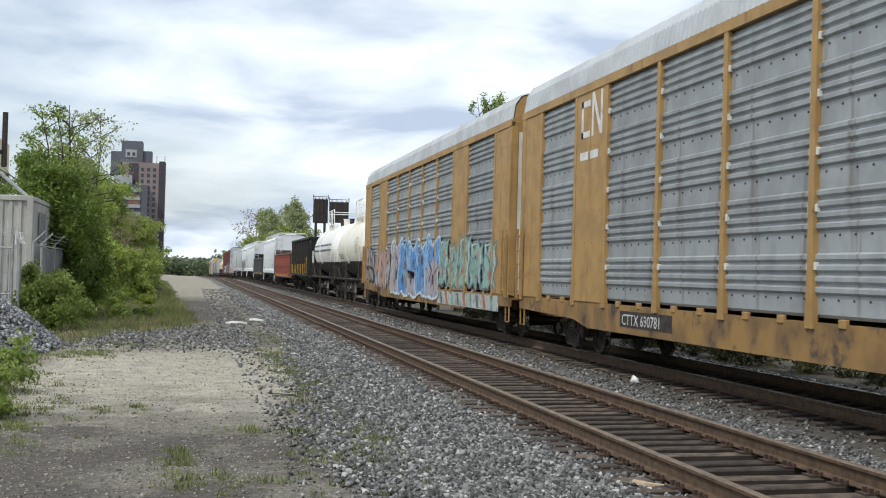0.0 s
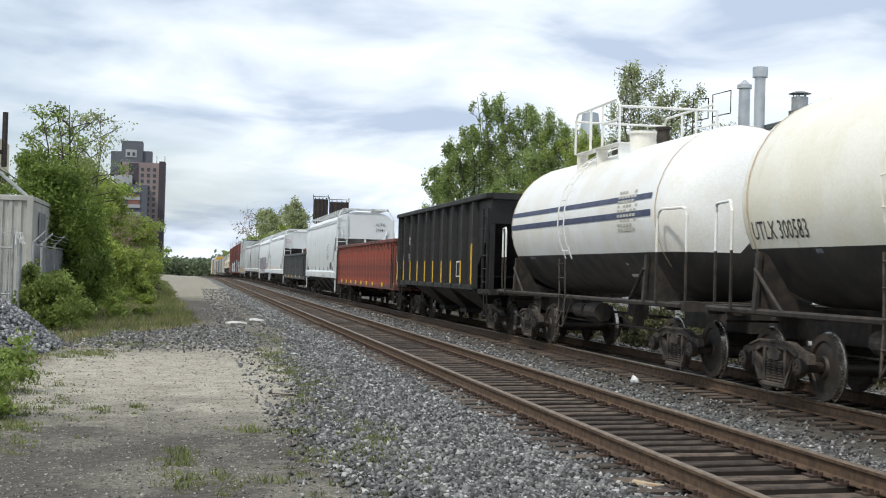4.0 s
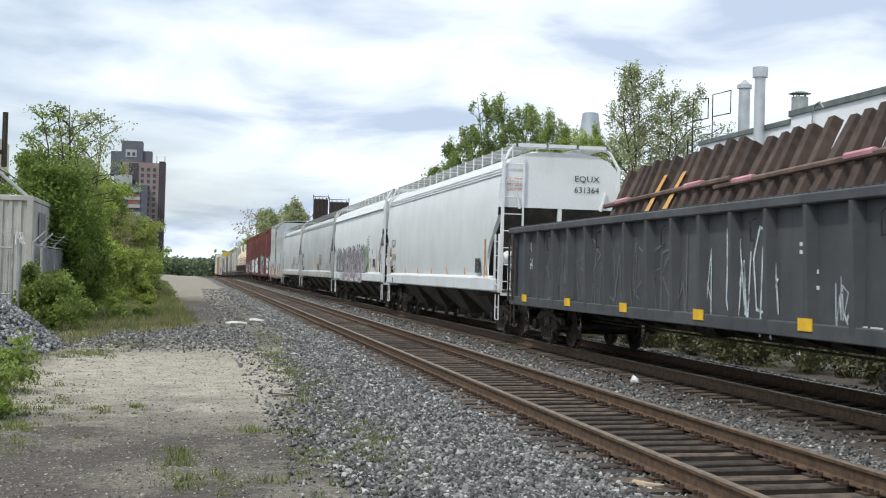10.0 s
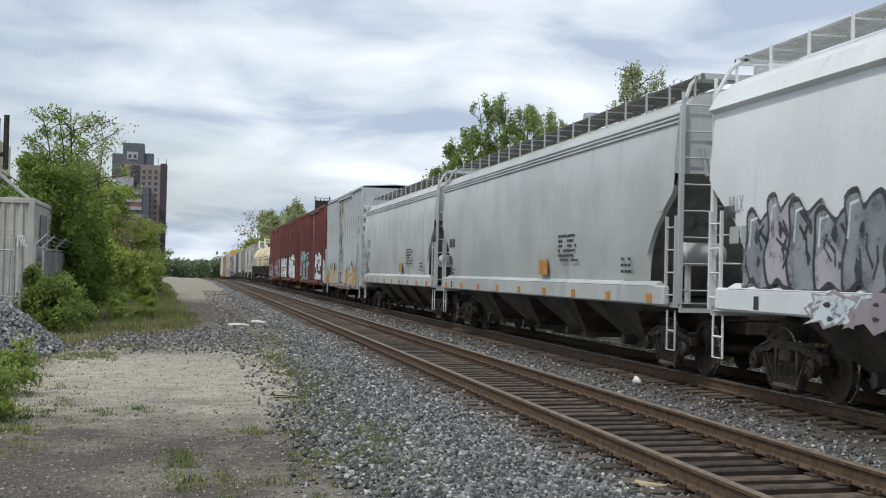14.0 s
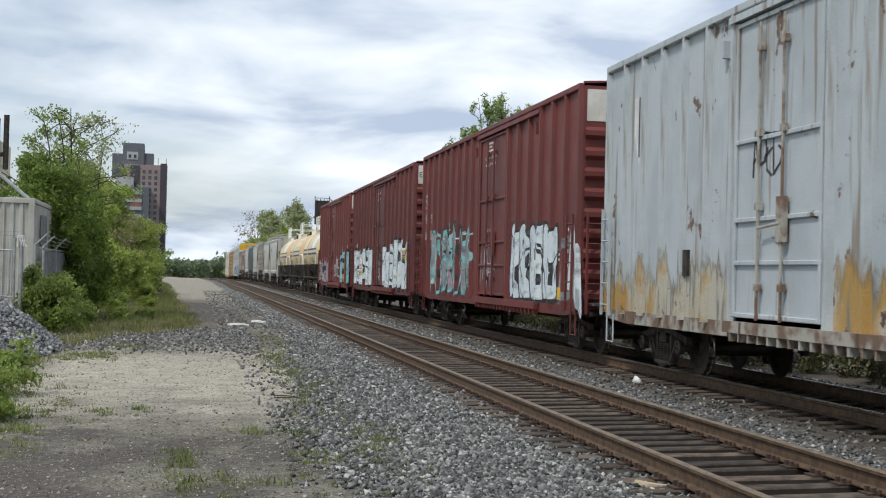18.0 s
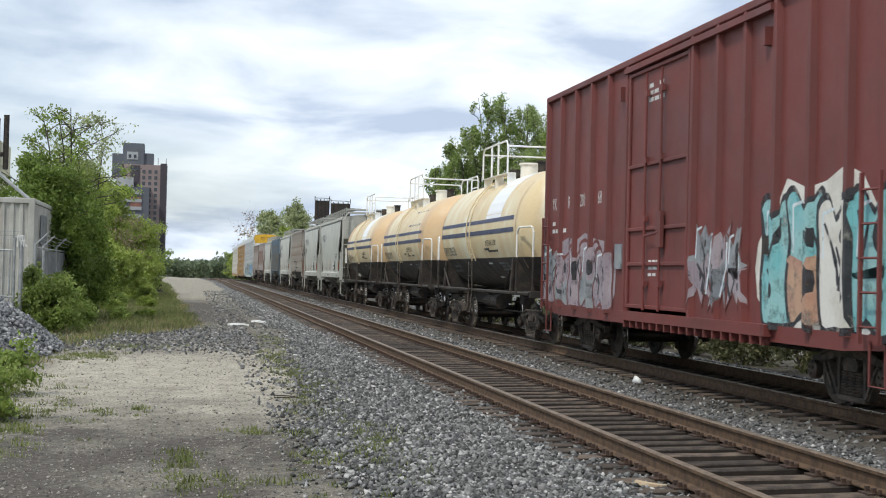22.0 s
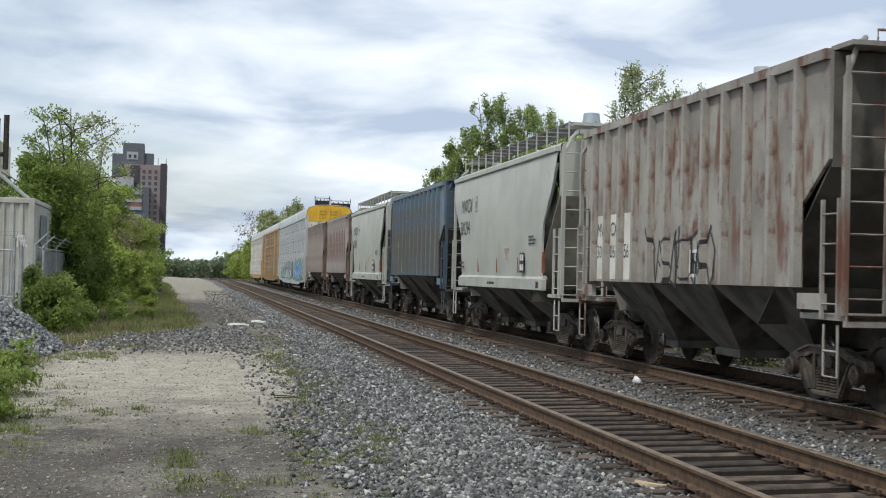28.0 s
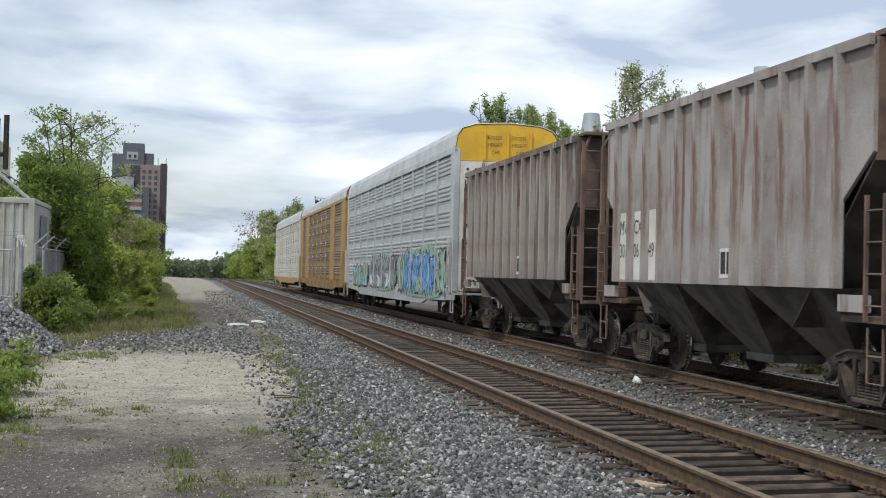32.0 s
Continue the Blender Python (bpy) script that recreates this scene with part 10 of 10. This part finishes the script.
def wall_with_openings(y0, y1, ztop, holes):
    b = Bm()
    cuts = sorted(holes)
    y = y0
    for a, c in cuts:
        b.box(0, 0.3, y, a, 0, ztop)
        b.box(0, 0.3, a, c, 0, 4.35 - GZ)
        b.box(0, 0.3, a, c, 5.70 - GZ, ztop)
        y = c
    b.box(0, 0.3, y, y1, 0, ztop)
    return b


part("wall", wall_with_openings(38.32, 45.6, low_top, wins[:2]), M["white_wall"], works)
part("wall", wall_with_openings(8.0, 38.30, high_top, wins[2:]), M["white_wall"], works)
part("end_wall", Bm().box(0.3, 14, 45.3, 45.6, 0, low_top), M["white_wall"], works)
part("far_wall", Bm().box(0.3, 14, 8.0, 8.3, 0, high_top), M["white_wall"], works)
part("base_skirt", Bm().box(-0.03, 0.0, 29.0, 36.5, 0.0, 0.9), M["skirt"], works)
part("roof", Bm().box(0.0, 14, 38.3, 45.6, low_top, low_top + 0.06).box(0.0, 14, 8, 38.3, high_top, high_top + 0.06), M["flashing"], works)
part("roof_flashing", Bm().box(-0.07, 0.02, 38.2, 45.7, low_top - 0.06, low_top + 0.10, 0, 0.01), M["flashing"], works)
part("roof_flashing", Bm().box(-0.07, 0.02, 8, 38.25, high_top - 0.04, high_top + 0.14, 0, 0.01), M["flashing"], works)
for a, c in wins:
    win = part("window", Bm().box(-0.02, 0.06, a - 0.05, c + 0.05, 4.30 - GZ, 4.36 - GZ).box(-0.02, 0.06, a - 0.05, c + 0.05, 5.70 - GZ, 5.77 - GZ).box(-0.02, 0.06, a - 0.05, a + 0.02, 4.3 - GZ, 5.77 - GZ).box(-0.02, 0.06, c - 0.02, c + 0.05, 4.3 - GZ, 5.77 - GZ), M["white_wall"], works)
    m = (a + c) / 2
    part("pane", Bm().box(0.10, 0.13, a + 0.02, m - 0.03, 4.36 - GZ, 5.70 - GZ), M["pane"], win)
    part("pane", Bm().box(0.12, 0.15, m + 0.03, c - 0.02, 4.36 - GZ, 5.70 - GZ), M["pane"], win)
    part("mullion", Bm().box(0.06, 0.14, m - 0.03, m + 0.03, 4.36 - GZ, 5.70 - GZ), M["white_wall"], win)
# bare blocks where the paint has gone
rb = random.Random(9)
blk = Bm().box(-0.012, 0.0, -0.19, 0.19, -0.095, 0.095, 0, 0.004).mesh("block", M["bare_block"])
for j in range(6):
    for i in range(6):
        if rb.random() < 0.32:
            continue
        part("block", blk, None, works, at=(0.0, 42.2 + 0.40 * i + 0.2 * (j % 2), 5.35 + 0.2 * j - GZ))
for j in range(4):
    part("block", blk, None, works, at=(0.0, 40.95 + 0.2 * (j % 2), 5.6 + 0.2 * j - GZ))
M["galv_bright"] = mat("bright_galvanised_sheet", (0.55, 0.57, 0.58), (0.44, 0.46, 0.47), 0.38, 0.55, 1.2, 40)
b = Bm().cyl((-0.35, 39.75, 5.4 - GZ), "z", 0.17, 6.1, 16)
b.cyl((-0.35, 39.75, 8.46 - GZ), "z", 0.24, 0.32, 16)
st = part("flue_pipe", b, M["galv_bright"], works, "tall galvanised stack with a cap", smooth=True)
part("stack_bracket", Bm().box(-0.5, 0.0, 39.7, 39.8, 6.05 - GZ, 6.12 - GZ), M["galv"], st)
b = Bm().cyl((1.2, 44.55, 7.75 - GZ), "z", 0.20, 2.1, 16).cyl((1.2, 44.55, 8.72 - GZ), "z", 0.26, 0.14, 16).cyl((1.2, 44.55, 8.87 - GZ), "z", 0.22, 0.16, 16, 0, 0.05)
part("flue_pipe", b, M["galv_bright"], works, "short galvanised stack with a cone cap", smooth=True)
b = Bm().cyl((0.9, 39.5, 7.3 - GZ), "z", 0.26, 0.8, 16).cyl((0.9, 39.5, 7.85 - GZ), "z", 0.36, 0.08, 16, 0, 0.12)
for q in range(5):
    b.box(0.9 + 0.2 * math.cos(q * 1.256) - 0.015, 0.9 + 0.2 * math.cos(q * 1.256) + 0.015, 39.5 + 0.2 * math.sin(q * 1.256) - 0.015, 39.5 + 0.2 * math.sin(q * 1.256) + 0.015, 7.68 - GZ, 7.85 - GZ)
part("roof_vent", b, M["galv"], works, "round roof vent with a rain cap")
b = Bm()
b.tube([(-0.08, 35.9, 6.9 - GZ), (-0.08, 36.15, 7.1 - GZ), (-0.08, 36.45, 7.05 - GZ), (-0.08, 36.6, 6.8 - GZ), (-0.08, 36.6, 5.6 - GZ)], 0.025, 6)
b.box(-0.14, 0.0, 36.5, 36.7, 5.35 - GZ, 5.6 - GZ)
part("conduit", b, M["galv"], works, "bent cable conduit with a junction box")
b = Bm()
ladder(b, 45.75, 46.2, -0.25, 0.4, 6.9 - GZ, 18, "x", 0.014, 0.022)
b.tube([(-0.25, 45.75, 6.7 - GZ), (-0.25, 45.75, 8.35 - GZ), (-0.25, 44.3, 8.2 - GZ), (-0.25, 44.3, 7.5 - GZ), (-0.25, 45.75, 7.55 - GZ)], 0.022, 5)
b.tube([(0.5, 45.75, 6.7 - GZ), (0.5, 45.75, 8.55 - GZ), (0.5, 44.1, 8.5 - GZ), (0.5, 44.1, 7.7 - GZ), (0.5, 45.75, 7.75 - GZ)], 0.022, 5)
part("roof_ladder", b, M["running_gear"], works, "black fixed ladder with roof rails")
b = Bm()
rings = [[(33.4 + r * math.cos(q), 110 + r * math.sin(q), z) for q in [2 * math.pi * i / 20 for i in range(20)]] for z, r in ((-0.6, 1.1), (13.4, 1.1), (14.0, 0.95), (15.85, 0.68), (15.9, 0.6))]
M["pale_stack"] = mat("pale_sheet_metal", (0.40, 0.44, 0.47), (0.34, 0.38, 0.41), 0.4, 0.3, 0.4, 10)
vent = thing("vent_stack", "pale galvanised conical stack above the trees", "stack")
part("shaft", b.loft(rings), M["pale_stack"], vent, smooth=True)
part("collar", Bm().cyl((33.4, 110, 13.4), "z", 1.18, 0.2, 20), M["pale_stack"], vent)

# ---------------------------------------------------------------- motion
def motions():
    """The train rolls towards the camera and past it at a steady pace; its wheels turn with it."""
    for car, s in CARS:
        rows = []
        for k in range(0, 33):
            y = s - V * k
            rows.append((k, pose(T2, y, RAIL_Z + dip(y))))
        walk(car, rows)
    turn = math.degrees(V / WR)
    lead = WHEELS[0][0]
    for w, car, y in WHEELS:
        w.matrix_parent_inverse = Matrix.Translation(w.location)
        w.matrix_basis = Matrix.Identity(4)
    walk(lead, [(k / 20, pose(0, 0, 0, turn * k / 20)) for k in range(0, 641)])
    # all wheels have one size and turn alike
    act, sl = lead.animation_data.action, lead.animation_data.action_slot
    for w, car, y in WHEELS[1:]:
        w.rotation_mode = "QUATERNION"
        keys = w.animation_data_create()
        keys.action = act
        keys.action_slot = sl


motions()
